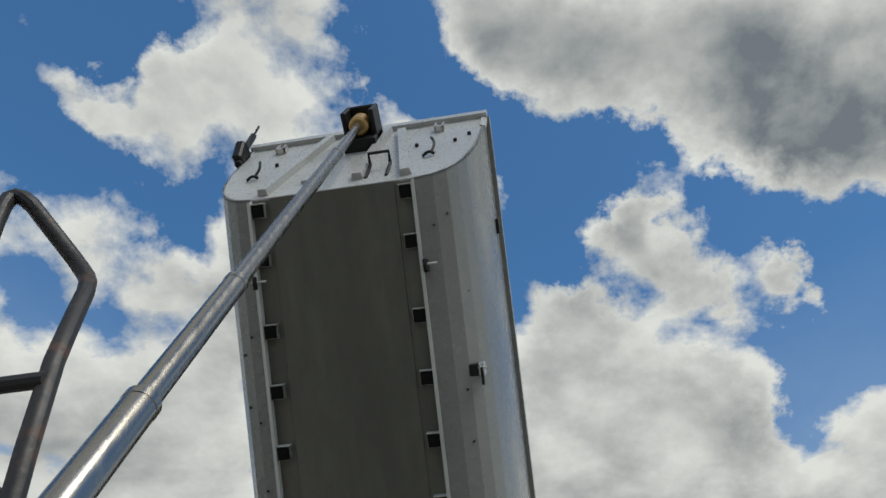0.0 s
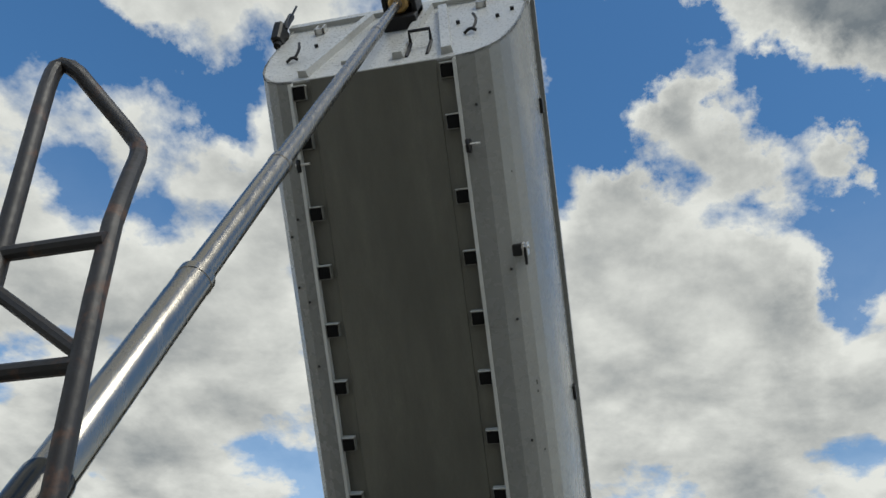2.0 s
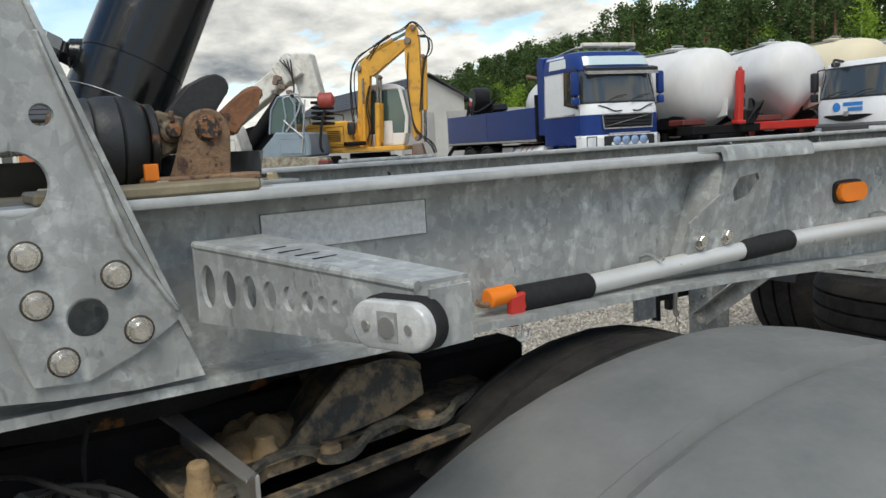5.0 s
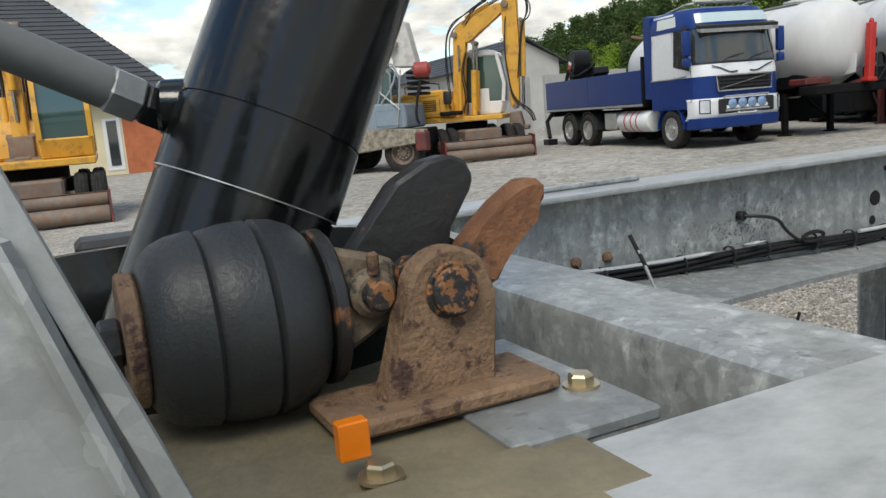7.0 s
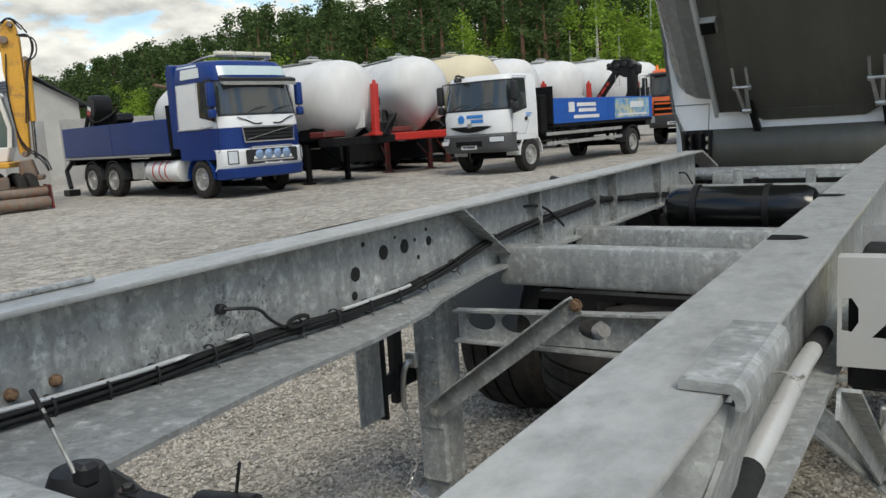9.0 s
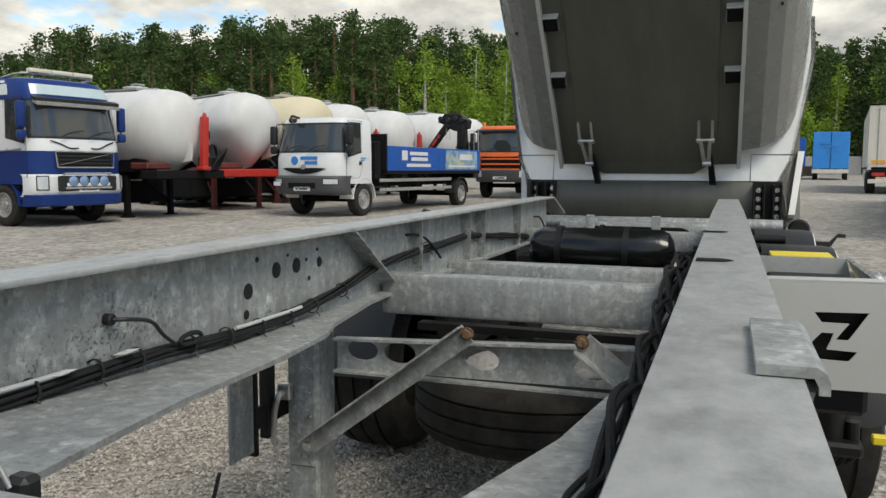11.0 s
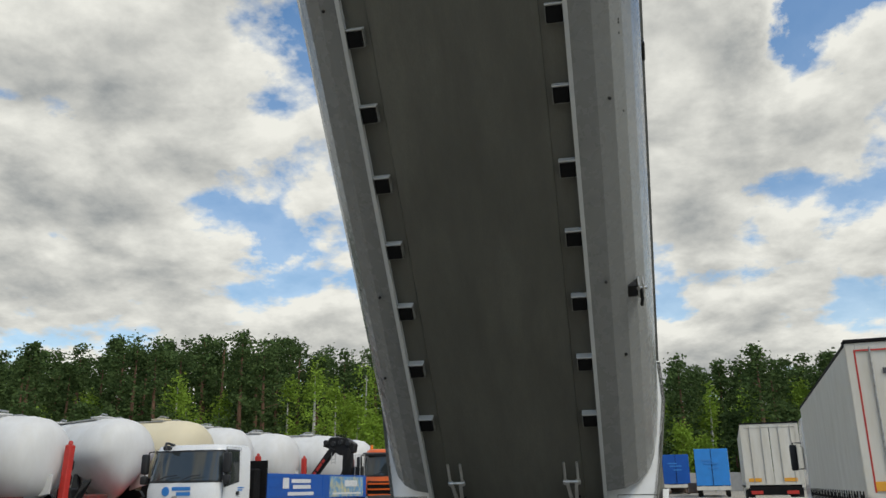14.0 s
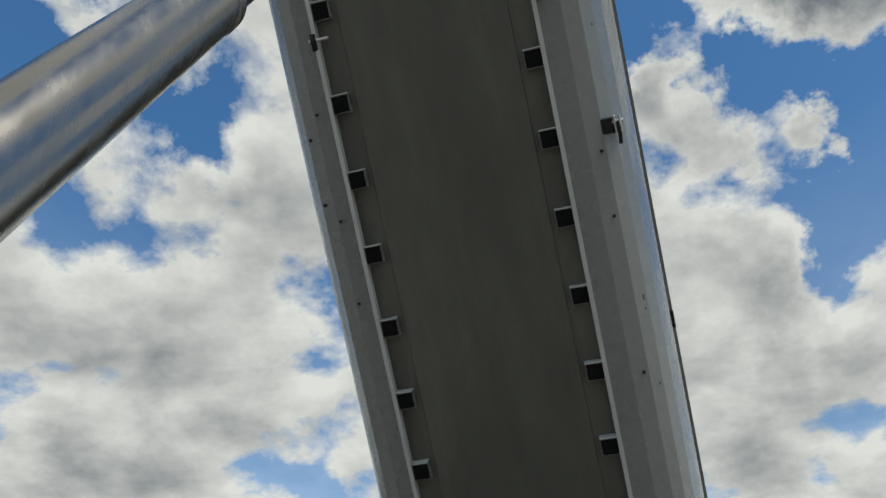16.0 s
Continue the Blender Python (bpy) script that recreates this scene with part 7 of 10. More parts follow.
    for s in (-1, 1):
        bm = B()
        nose_patch(bm, front + 0.10, h + 0.01, s * (l0 - 0.02), s * (l1 + 0.012), zlow + lz0 - 0.025, zlow + lz1 + 0.025, 0.006)
        hs_ = part("lamp_recess", bm, BLACK_PLASTIC, bump)
        bm = B()
        nose_patch(bm, front + 0.10, h + 0.01, s * l0, s * l1, zlow + lz0, zlow + lz1, 0.012)
        part("headlamp", bm, HEADLAMP, hs_, "clear headlamp")
    bm = B()
    box(bm, (front + 0.10, -0.27, zlow - 0.19), (front + 0.112, 0.27, zlow - 0.08))
    num = part("plate", bm, LORRY_WHITE, bump)
    bars(num, (front + 0.113, -0.2, zlow - 0.16), (0, 1, 0), (0, 0, 1), [(0, 0.09, 0, 0.05), (0.12, 0.28, 0, 0.05)], TEXT_DARK)
    if visor:
        bm = B()
        prism_y(bm, [(front - 0.05 - slope, zw1 - 0.02), (front + 0.06 - slope, zw1 - 0.06), (front + 0.07 - slope, zw1 + 0.02), (front - 0.12 - slope, zw1 + 0.08)], -h + 0.1, h - 0.1)
        part("sun_visor", bm, BLACK_PLASTIC, cab)
    return cab, (zw0, zw1, zb)


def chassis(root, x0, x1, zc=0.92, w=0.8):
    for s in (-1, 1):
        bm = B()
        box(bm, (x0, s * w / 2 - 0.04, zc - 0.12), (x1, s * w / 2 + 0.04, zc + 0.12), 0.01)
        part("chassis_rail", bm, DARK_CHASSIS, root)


def axle_pair(root, x, w=2.3, r=0.5, rim=None):
    for s in (-1, 1):
        wheel(root, (x, s * (w / 2 - 0.15), r), (0, s, 0), r, 0.3, rim)
    bm = B()
    cyl(bm, (x, -w / 2 + 0.2, r), (x, w / 2 - 0.2, r), 0.09, seg=12)
    part("axle", bm, DARK_CHASSIS, root)


def arch(root, x, y0, y1, r, mat, z=0.5):
    bm = B()
    loops = []
    for k in range(13):
        a = math.pi * k / 12
        loops.append([(x + rr * math.cos(a), y, z + rr * math.sin(a)) for y, rr in ((y0, r), (y1, r), (y1, r - 0.03), (y0, r - 0.03))])
    skin(bm, loops)
    return part("wheel_arch", bm, mat, root, smooth=40)


def dropside(root, x0, x1, zf, zt, w, mat, label):
    """A flat bed with hinged sides."""
    bm = B()
    box(bm, (x0, -w / 2, zf - 0.1), (x1, w / 2, zf), 0.01)
    part("bed_floor", bm, DARK_CHASSIS, root)
    n = 2
    for s in (-1, 1):
        for k in range(n):
            a, b = x0 + (x1 - x0) * k / n + 0.01, x0 + (x1 - x0) * (k + 1) / n - 0.01
            bm = B()
            box(bm, (a, s * w / 2 - 0.02, zf), (b, s * w / 2 + 0.02, zt), 0.008)
            for z in (zf + 0.12, (zf + zt) / 2, zt - 0.1):
                box(bm, (a + 0.02, s * w / 2 + s * 0.02 - 0.008, z - 0.012), (b - 0.02, s * w / 2 + s * 0.02 + 0.008, z + 0.012))
            part("dropside", bm, mat, root, label)
    for x in (x0, x1):
        bm = B()
        box(bm, (x - 0.03, -w / 2, zf), (x + 0.03, w / 2, zt + (0.35 if x == max(x0, x1) else 0)), 0.01)
        part("headboard", bm, DARK_CHASSIS if x == max(x0, x1) else mat, root)


def loader_crane(root, x, z0):
    """A folded lorry loader at the tail of a bed: pillar, knuckle, folded booms, valves and hoses."""
    bm = B()
    box(bm, (x - 0.25, -0.95, z0), (x + 0.25, 0.95, z0 + 0.3), 0.03)
    c = part("loader_crane", bm, BLACK_METAL, root, "black folded loader crane")
    bm = B()
    prism(bm, [(x - 0.17, 0.20, z0 + 0.25), (x - 0.17, 0.62, z0 + 0.25), (x - 0.17, 0.52, z0 + 1.9), (x - 0.17, 0.22, z0 + 1.95)], (0.34, 0, 0), 0.03)
    part("pillar", bm, BLACK_METAL, c)
    bm = B()
    prism(bm, [(x - 0.16, -0.62, z0 + 2.1), (x - 0.16, -0.30, z0 + 2.42), (x - 0.16, 0.35, z0 + 2.38), (x - 0.16, 0.70, z0 + 2.15), (x - 0.16, 0.66, z0 + 1.85), (x - 0.16, 0.1, z0 + 1.75), (x - 0.16, -0.25, z0 + 1.98)], (0.32, 0, 0), 0.03)
    part("knuckle", bm, BLACK_METAL, c, "black crane knuckle")
    for k in range(4):
        bm = B()
        cyl(bm, (x + 0.10, -0.45 + 0.3 * k, z0 + 2.22 - 0.05 * (k % 2)), (x + 0.24, -0.45 + 0.3 * k, z0 + 2.22 - 0.05 * (k % 2)), 0.10, seg=14, chamfer=0.02)
        part("knuckle_pin", bm, BLACK_PLASTIC, c)
    bm = B()
    prism(bm, [(x + 0.02, -0.95, z0 + 0.85), (x + 0.02, -1.12, z0 + 1.0), (x + 0.02, -0.28, z0 + 2.05), (x + 0.02, -0.05, z0 + 1.95)], (0.2, 0, 0), 0.02)
    bo = part("crane_boom", bm, BLACK_METAL, c)
    bars(bo, (x + 0.222, -0.93, z0 + 0.98), (0, 0.63, 0.78), (0, -0.78, 0.63), [(0.1, 0.12, 0.0, 0.10), (0.28, 0.30, 0.0, 0.10), (0.64, 0.14, 0.0, 0.10)], RED, 0.006)
    bm = B()
    for q in ((-0.18, 1.62), (-0.02, 1.62)):
        tube(bm, [(x + 0.25, q[0], z0 + 1.45), (x + 0.25, q[0], z0 + 1.85)], 0.012, 5)
    for dz in (1.5, 1.62, 1.74):
        tube(bm, [(x + 0.25, -0.18, z0 + dz), (x + 0.25, -0.02, z0 + dz)], 0.010, 5)
    part("crane_ladder", bm, RIM_STEEL, c)
    bm = B()
    box(bm, (x - 0.2, 0.65, z0 + 0.9), (x + 0.2, 1.0, z0 + 1.35), 0.04)
    part("valve_bank", bm, BLACK_METAL, c)
    bm = B()
    for y in (0.75, 0.95, 1.12):
        tube(bm, [(x + 0.2, y, z0 + 0.9), (x + 0.2, y, z0 + 1.75)], 0.014, 5)
    tube(bm, [(x + 0.2, 0.75, z0 + 1.75), (x + 0.2, 1.12, z0 + 1.75)], 0.014, 5)
    part("guard_rail", bm, RIM_STEEL, c)
    bm = B()
    for k in range(5):
        tube(bm, [(x + 0.15, -0.2 + 0.12 * k, z0 + 0.4), (x + 0.26, 0.25 + 0.06 * k, z0 + 1.1), (x + 0.2, 0.5 + 0.05 * k, z0 + 1.8), (x + 0.1, 0.3 - 0.1 * k, z0 + 2.5)], 0.02, 6, 2)
    part("crane_hoses", bm, BLACK_RUBBER, c)
    return c


# blue and white lorry with an empty blue dropside bed
vx, vy = -14.6, 15.2
volvo = thing("flatbed_lorry", (vx, vy, yard(vx, vy)), "blue and white three-axle lorry with a blue dropside bed", "lorry", rot=-9.5)
cab, (zw0, zw1, zb) = lorry_cab(volvo, 1.35, 2.46, 1.0, 3.42, LORRY_WHITE, LORRY_WHITE, 2.25, 0.20, True, grille_z=(1.40, 1.74), mirror=BLUE_DEEP, lamp=(0.80, 0.93, -0.12, 0.17))
bm = B()
skin(bm, [nose_ring(1.358, -0.915, 1.238, z) for z in (0.99, 1.3, 1.76)])
part("lower_cab_panel", bm, BLUE_DEEP, cab, "deep blue lower cab panels")
bm = B()
skin(bm, [nose_ring(f, -0.93, hh, z) for z, f, hh in ((2.94, 1.11, 1.21), (3.02, 1.10, 1.21), (3.30, 0.96, 1.17), (3.42, 0.84, 1.10), (3.47, 0.62, 0.98))])
part("roof_cap", bm, BLUE_DEEP, cab, "blue roof cap")
bm = B()
rows = []
for z, f, hh in ((3.06, 1.09, 1.205), (3.18, 1.03, 1.19), (3.30, 0.97, 1.172)):
    r_ = nose_arc(f, hh, z, 0.86)
    rows.append(r_ + [(x - 0.03, y * 0.99, z) for x, y, z in r_[::-1]])
skin(bm, rows)
part("roof_panel", bm, material("pale_roof_window", (0.45, 0.55, 0.56), rough=0.2, var=0.05), cab)
bm = B()
prism(bm, [(0.32, -1.20, 3.05), (-0.55, -1.20, 3.05), (-0.55, -1.166, 3.30), (0.25, -1.166, 3.30)], (0, -0.016, 0))
part("roof_side_window", bm, material("pale_side_panel", (0.62, 0.66, 0.64), rough=0.3, var=0.05), cab)
bm = B()
prism_y(bm, [(-0.9, 1.3), (-0.9, 3.45), (-1.15, 3.5), (-1.25, 3.3), (-1.25, 1.3)], -1.22, 1.22, 0.03)
part("air_deflector", bm, BLUE_DEEP, cab)
bm = B()
tube(bm, [(-0.5, -0.95, 3.46), (0.42, -0.98, 3.56), (0.60, -0.80, 3.57), (0.60, 0.80, 3.57), (0.42, 0.98, 3.56), (-0.5, 0.95, 3.46)], 0.028, 8, 1)
rb = part("roof_light_bar", bm, RIM_STEEL, cab, "pale tubular roof light bar")
BAR_LENS = material("amber_white_lightbar", (0.62, 0.60, 0.50), rough=0.25, var=0.1)
for y in (-0.57, 0.0, 0.57):
    bm = B()
    box(bm, (0.50, y - 0.27, 3.585), (0.66, y + 0.27, 3.685), 0.02, seg=2)
    part("roof_lamp", bm, BAR_LENS, rb)
bm = B()
prism(bm, [(1.385, -0.72, 1.44), (1.385, -0.68, 1.44), (1.385, 0.72, 1.72), (1.385, 0.68, 1.72)], (0.03, 0, 0))
part("grille_bar", bm, RIM_STEEL, cab)
bm = B()
tube(bm, [(1.40, -0.62, 1.22), (1.47, -0.62, 1.24), (1.47, 0.62, 1.24), (1.40, 0.62, 1.22)], 0.025, 8)
tube(bm, [(1.40, -0.62, 0.86), (1.47, -0.62, 0.90), (1.47, 0.62, 0.90), (1.40, 0.62, 0.86)], 0.025, 8)
part("lamp_bar", bm, RIM_STEEL, cab)
for y in (-0.42, -0.14, 0.14, 0.42):
    bm = B()
    lathe(bm, (1.40, y, 1.06), (1.50, y, 1.06), [(0, 0.06), (0.05, 0.125), (0.08, 0.125), (0.095, 0.09), (0.1, 0.01)], 20)
    part("spot_lamp", bm, BLUE_LENS, cab, "round blue tinted spot lamp")
bm = B()
box(bm, (1.40, -0.80, 0.83), (1.462, 0.80, 1.19), 0.03)
part("lower_grille", bm, BLACK_PLASTIC, cab, "black opening in the white bumper")
bm = B()
box(bm, (1.42, -0.60, 0.93), (1.472, 0.60, 1.03), 0.02)
part("bumper_bridge", bm, LORRY_WHITE, cab)
bm = B()
outline(bm, [(1.40, -0.76, 1.385), (1.40, 0.76, 1.385), (1.385, 0.80, 1.755), (1.385, -0.80, 1.755)], 0.022)
part("grille_frame", bm, RIM_STEEL, cab, "bright grille surround")
for s in (-1, 1):
    bm = B()
    tube(bm, [(-0.86, s * 1.243, 1.77), (0.15, s * 1.243, 1.77), (0.75, s * 1.243, 1.80)], 0.022, 6)
    tube(bm, [(-0.80, s * 1.236, 1.77), (-0.80, s * 1.21, 2.85)], 0.016, 6)
    part("silver_stripe", bm, RIM_STEEL, cab, "thin silver stripe")
bm = B()
prism_y(bm, [(1.10, 2.86), (1.24, 2.80), (1.25, 2.87), (1.08, 2.95)], -1.12, 1.12)
part("visor_edge", bm, RIM_STEEL, cab)
bm = B()
skin(bm, [nose_ring(f, 0.68, 1.24, z) for z, f in ((0.48, 1.38), (0.52, 1.43), (0.75, 1.465))])
part("front_skirt", bm, BLUE_DEEP, cab)
for s in (-1, 1):
    bm = B()
    tube(bm, [(1.365, s * 0.18, 1.84), (1.36, s * 0.40, 1.82), (1.345, s * 0.62, 1.93), (1.30, s * 0.86, 2.0)], 0.016, 6, 2)
    part("nose_crease", bm, BLACK_PLASTIC, cab)
arch(volvo, 0.0, -1.25, -0.8, 0.62, BLUE_DEEP)
arch(volvo, 0.0, 0.8, 1.25, 0.62, BLUE_DEEP)
for x in (0.0, -4.75, -6.1):
    axle_pair(volvo, x, 2.46, 0.5)
for x in (-4.75, -6.1):
    for s in (-1, 1):
        arch(volvo, x, s * 0.85 if s > 0 else -1.2, 1.2 if s > 0 else -0.85, 0.58, BLACK_PLASTIC)
chassis(volvo, -7.6, 1.0)
bm = B()
lathe(bm, (-1.2, -0.93, 0.72), (-2.9, -0.93, 0.72), [(0, 0.2), (0.02, 0.28), (0.06, 0.30), (1.64, 0.30), (1.68, 0.28), (1.7, 0.2)], 24)
tk = part("fuel_tank", bm, WHITE_PAINT, volvo, "pale fuel tank with red bands")
for x in (-1.75, -2.05, -2.4):
    bm = B()
    lathe(bm, (x, -0.93, 0.72), (x - 0.06, -0.93, 0.72), [(0, 0.302), (0, 0.306), (0.06, 0.306), (0.06, 0.302)], 24, caps=False)
    part("band", bm, RED, tk)
bm = B()
box(bm, (-3.75, -1.15, 0.5), (-3.05, -0.7, 1.0), 0.03)
part("battery_box", bm, RIM_STEEL, volvo)
dropside(volvo, -7.7, -1.35, 1.22, 2.12, 2.5, BLUE_DEEP, "deep blue dropside board")
bm = B()
box(bm, (-7.7, -1.26, 1.14), (-1.35, -1.2, 1.21), 0.01)
part("bed_rail", bm, RIM_STEEL, volvo)
volvo.scale = (0.96, 0.96, 0.96)
bm = B()
box(bm, (-8.1, -0.95, 0.95), (-7.75, 0.95, 1.3), 0.03)
lc_ = part("loader_crane", bm, BLACK_METAL, volvo, "black loader crane folded over the tail of the bed")
bm = B()
prism_y(bm, [(-8.0, 1.2), (-7.58, 1.2), (-7.05, 2.1), (-6.78, 2.62), (-6.74, 2.98), (-6.95, 3.14), (-7.26, 3.06), (-7.62, 2.05)], -0.55, 0.05, 0.04)
mb = part("main_boom", bm, BLACK_METAL, lc_)
bm = B()
prism_y(bm, [(-7.0, 2.05), (-6.35, 2.52), (-6.1, 2.50), (-6.05, 2.28), (-6.6, 2.0)], -0.2, 0.35, 0.03)
part("folded_arm", bm, BLACK_METAL, lc_)
bm = B()
for k in range(4):
    tube(bm, [(-7.5, -0.58 - 0.03 * k, 1.9), (-7.2, -0.6, 2.4 + 0.08 * k), (-6.9, -0.58, 2.2), (-6.5 + 0.1 * k, -0.3, 2.45), (-6.2, -0.1, 2.55 + 0.04 * k)], 0.022, 6, 2)
part("crane_hoses", bm, BLACK_RUBBER, lc_)
for a, b, mt in ((0.12, 0.34, LORRY_WHITE), (0.36, 0.66, RED), (0.68, 0.80, LORRY_WHITE)):
    bm = B()
    p0, p1 = Vector((-7.50, -0.552, 2.12)), Vector((-7.16, -0.552, 2.98))
    q = Vector((0.19, 0, -0.075))
    prism(bm, [p0.lerp(p1, a), p0.lerp(p1, b), p0.lerp(p1, b) + q, p0.lerp(p1, a) + q], (0, -0.006, 0))
    part("label_patch", bm, mt, mb)
bm = B()
tube(bm, [(-7.85, -0.9, 1.2), (-8.05, -1.12, 0.8), (-7.75, -1.18, 0.25)], 0.075, 8)
box(bm, (-7.95, -1.36, 0.0), (-7.5, -1.0, 0.2), 0.02)
part("stabiliser_leg", bm, BLACK_METAL, lc_)
bm = B()
tube(bm, [(-1.55, -1.0, 2.95), (-2.2, -0.9, 3.05), (-2.35, -0.9, 3.08)], 0.05, 8)
part("exhaust_stack", bm, RUST, volvo, "rusty pipe behind the cab")

# white lorry with a blue dropside bed and loader crane
BUMPER_GREY = material("grey_plastic_bumper", (0.060, 0.061, 0.062), rough=0.6, var=0.15, scale=3, fine=60, bump=0.05)
rx, ry = -9.75, 20.2
midlum = thing("dropside_lorry", (rx, ry, yard(rx, ry)), "white two-axle lorry with a printed blue dropside bed and crane", "lorry", rot=-97)
cab, (zw0, zw1, zb) = lorry_cab(midlum, 1.3, 2.3, 0.92, 2.75, LORRY_WHITE, BUMPER_GREY, 1.75, 0.20, False, brow=0.16, sill=0.45, slats=0, lamp=(0.60, 0.90, 0.0, 0.13))
bm = B()
arc = [(1.305 - 0.05 * (y / 0.72) ** 2, y, 1.335 - 0.15 * (1 - (y / 0.72) ** 2)) for y in [-0.72 + 0.12 * k for k in range(13)]]
prism(bm, arc + [(1.305, 0.60, 1.355), (1.315, 0.0, 1.36), (1.305, -0.60, 1.355)], (0.025, 0, 0))
gm = part("grille_mouth", bm, BLACK_PLASTIC, cab, "black crescent grille")
for z, n in ((1.315, 0.58), (1.275, 0.5), (1.235, 0.36)):
    bm = B()
    box(bm, (1.325, -n, z - 0.006), (1.345, n, z + 0.006))
    part("grille_slat", bm, DARK_CHASSIS, gm)
bm = B()
lathe(bm, (1.31, 0, 1.38), (1.345, 0, 1.38), [(0, 0.10), (0.03, 0.09), (0.035, 0.02)], 4)
part("badge", bm, RIM_STEEL, cab)
bm = B()
lathe(bm, (1.298, -0.30, 1.56), (1.313, -0.30, 1.56), [(0, 0.12), (0.012, 0.11), (0.013, 0.01)], 20)
part("company_mark", bm, TEXT_BLUE, cab)
bars(cab, (1.302, -0.10, 1.50), (0, 1, 0), (0, 0, 1), [(0, 0.56, 0.08, 0.09), (0.14, 0.42, -0.05, 0.09)], TEXT_BLUE, 0.008)
bars(cab, (0.20, 1.152, 1.62), (-1, 0, 0), (0, 0, 1), [(0.0, 0.3, 0.0, 0.03), (0.0, 0.22, -0.06, 0.03)], TEXT_BLUE, 0.006)
bm = B()
tube(bm, [(0.9, -0.42, 2.74), (1.22, -0.44, 2.80), (1.30, -0.40, 2.70), (1.30, -0.35, 2.60)], 0.035, 8, 1)
box(bm, (1.16, -0.50, 2.60), (1.30, -0.28, 2.72), 0.03)
part("front_mirror", bm, BLACK_PLASTIC, cab)
bm = B()
box(bm, (1.40, -0.45, 0.80), (1.412, 0.45, 0.95), 0.004)
part("bumper_intake", bm, DARK_CHASSIS, cab)
bm = B()
box(bm, (1.40, -0.95, 0.86), (1.415, -0.72, 0.97), 0.004)
part("small_sign", bm, LORRY_WHITE, cab)
for s in (-1, 1):
    bm = B()
    box(bm, (-0.62, s * 0.96 - 0.2, 1.05), (-0.56, s * 0.96 + 0.2, 1.15), 0.01)
    part("fender_stay", bm, DARK_CHASSIS, cab)
midlum.scale = (0.95, 0.95, 0.95)
arch(midlum, 0.0, -1.16, -0.7, 0.6, LORRY_WHITE)
arch(midlum, 0.0, 0.7, 1.16, 0.6, LORRY_WHITE)
for x in (0.0, -6.5):
    axle_pair(midlum, x, 2.3, 0.48)
arch(midlum, -6.5, 0.75, 1.16, 0.56, BLACK_PLASTIC)
arch(midlum, -6.5, -1.16, -0.75, 0.56, BLACK_PLASTIC)
chassis(midlum, -8.2, 1.0)
dropside(midlum, -7.9, -1.15, 1.28, 2.02, 2.45, BLUE_BED, "blue dropside board with printed company bars")
for s in (-1, 1):
    for z in (0.72, 1.0):
        bm = B()
        box(bm, (-5.7, s * 1.12 - 0.02, z - 0.05), (-0.9, s * 1.12 + 0.02, z + 0.05), 0.008)
        part("side_guard_rail", bm, RIM_STEEL, midlum)
    for x in (-5.2, -3.3, -1.3):
        bm = B()
        box(bm, (x - 0.03, s * 1.09 - 0.02, 0.66), (x + 0.03, s * 1.09 + 0.02, 1.2), 0.005)
        part("side_guard_post", bm, DARK_CHASSIS, midlum)
bars(midlum, (-2.0, 1.252, 1.4), (-1, 0, 0), (0, 0, 1), [(0.0, 0.35, 0.2, 0.3), (0.5, 1.2, 0.36, 0.11), (0.6, 1.1, 0.19, 0.11), (0.3, 1.6, 0.0, 0.10)], LORRY_WHITE, 0.006)
bm = B()
box(bm, (-7.6, 1.25, 1.33), (-5.0, 1.258, 1.97))
pp = part("picture_panel", bm, PHOTO_PRINT, midlum, "printed picture panel")
bars(pp, (-5.2, 1.26, 1.40), (-1, 0, 0), (0, 0, 1), [(0.0, 2.2, 0.0, 0.06), (0.9, 1.0, 0.25, 0.2)], LORRY_WHITE, 0.006)
loader_crane(midlum, -8.2, 1.0)
bm = B()
box(bm, (-1.05, -1.0, 1.0), (-0.75, 1.1, 2.15), 0.05)
part("cab_rear_box", bm, DARK_CHASSIS, midlum)

# orange lorry behind
dx, dy = -7.75, 32.0
daf = thing("crane_lorry", (dx, dy, yard(dx, dy)), "orange and grey lorry with a flat cab", "lorry", rot=-92)
cab, (zw0, zw1, zb) = lorry_cab(daf, 1.3, 2.3, 0.95, 2.85, ORANGE_CAB, BUMPER_GREY, 1.9, 0.10, True, grille_z=(1.1, 1.6), brow=0.20, sill=0.44)
bm = B()
prism_y(bm, [(1.30, 1.0), (1.335, 1.05), (1.325, 1.62), (1.28, 1.66), (1.1, 1.66), (1.1, 1.0)], -0.82, 0.82, 0.02)
np_ = part("nose_panel", bm, DARK_CHASSIS, cab, "dark slatted nose panel")
for z in (1.15, 1.35, 1.55):
    bm = B()
    box(bm, (1.33, -0.78, z - 0.03), (1.36, 0.78, z + 0.03), 0.01)
    part("nose_slat", bm, ORANGE_CAB, np_)
for y in (-0.9, 0.9):
    bm = B()
    cyl(bm, (0.6, y, 2.82), (0.6, y, 3.02), 0.07, 0.05, seg=12)
    part("beacon", bm, ORANGE, cab)
for x in (0.0, -5.0):
    axle_pair(daf, x, 2.3, 0.5)
chassis(daf, -7, 1.0)
dropside(daf, -7.0, -1.3, 1.25, 1.75, 2.4, DARK_CHASSIS, "dark dropside board")
loader_crane(daf, -6.2, 1.2)


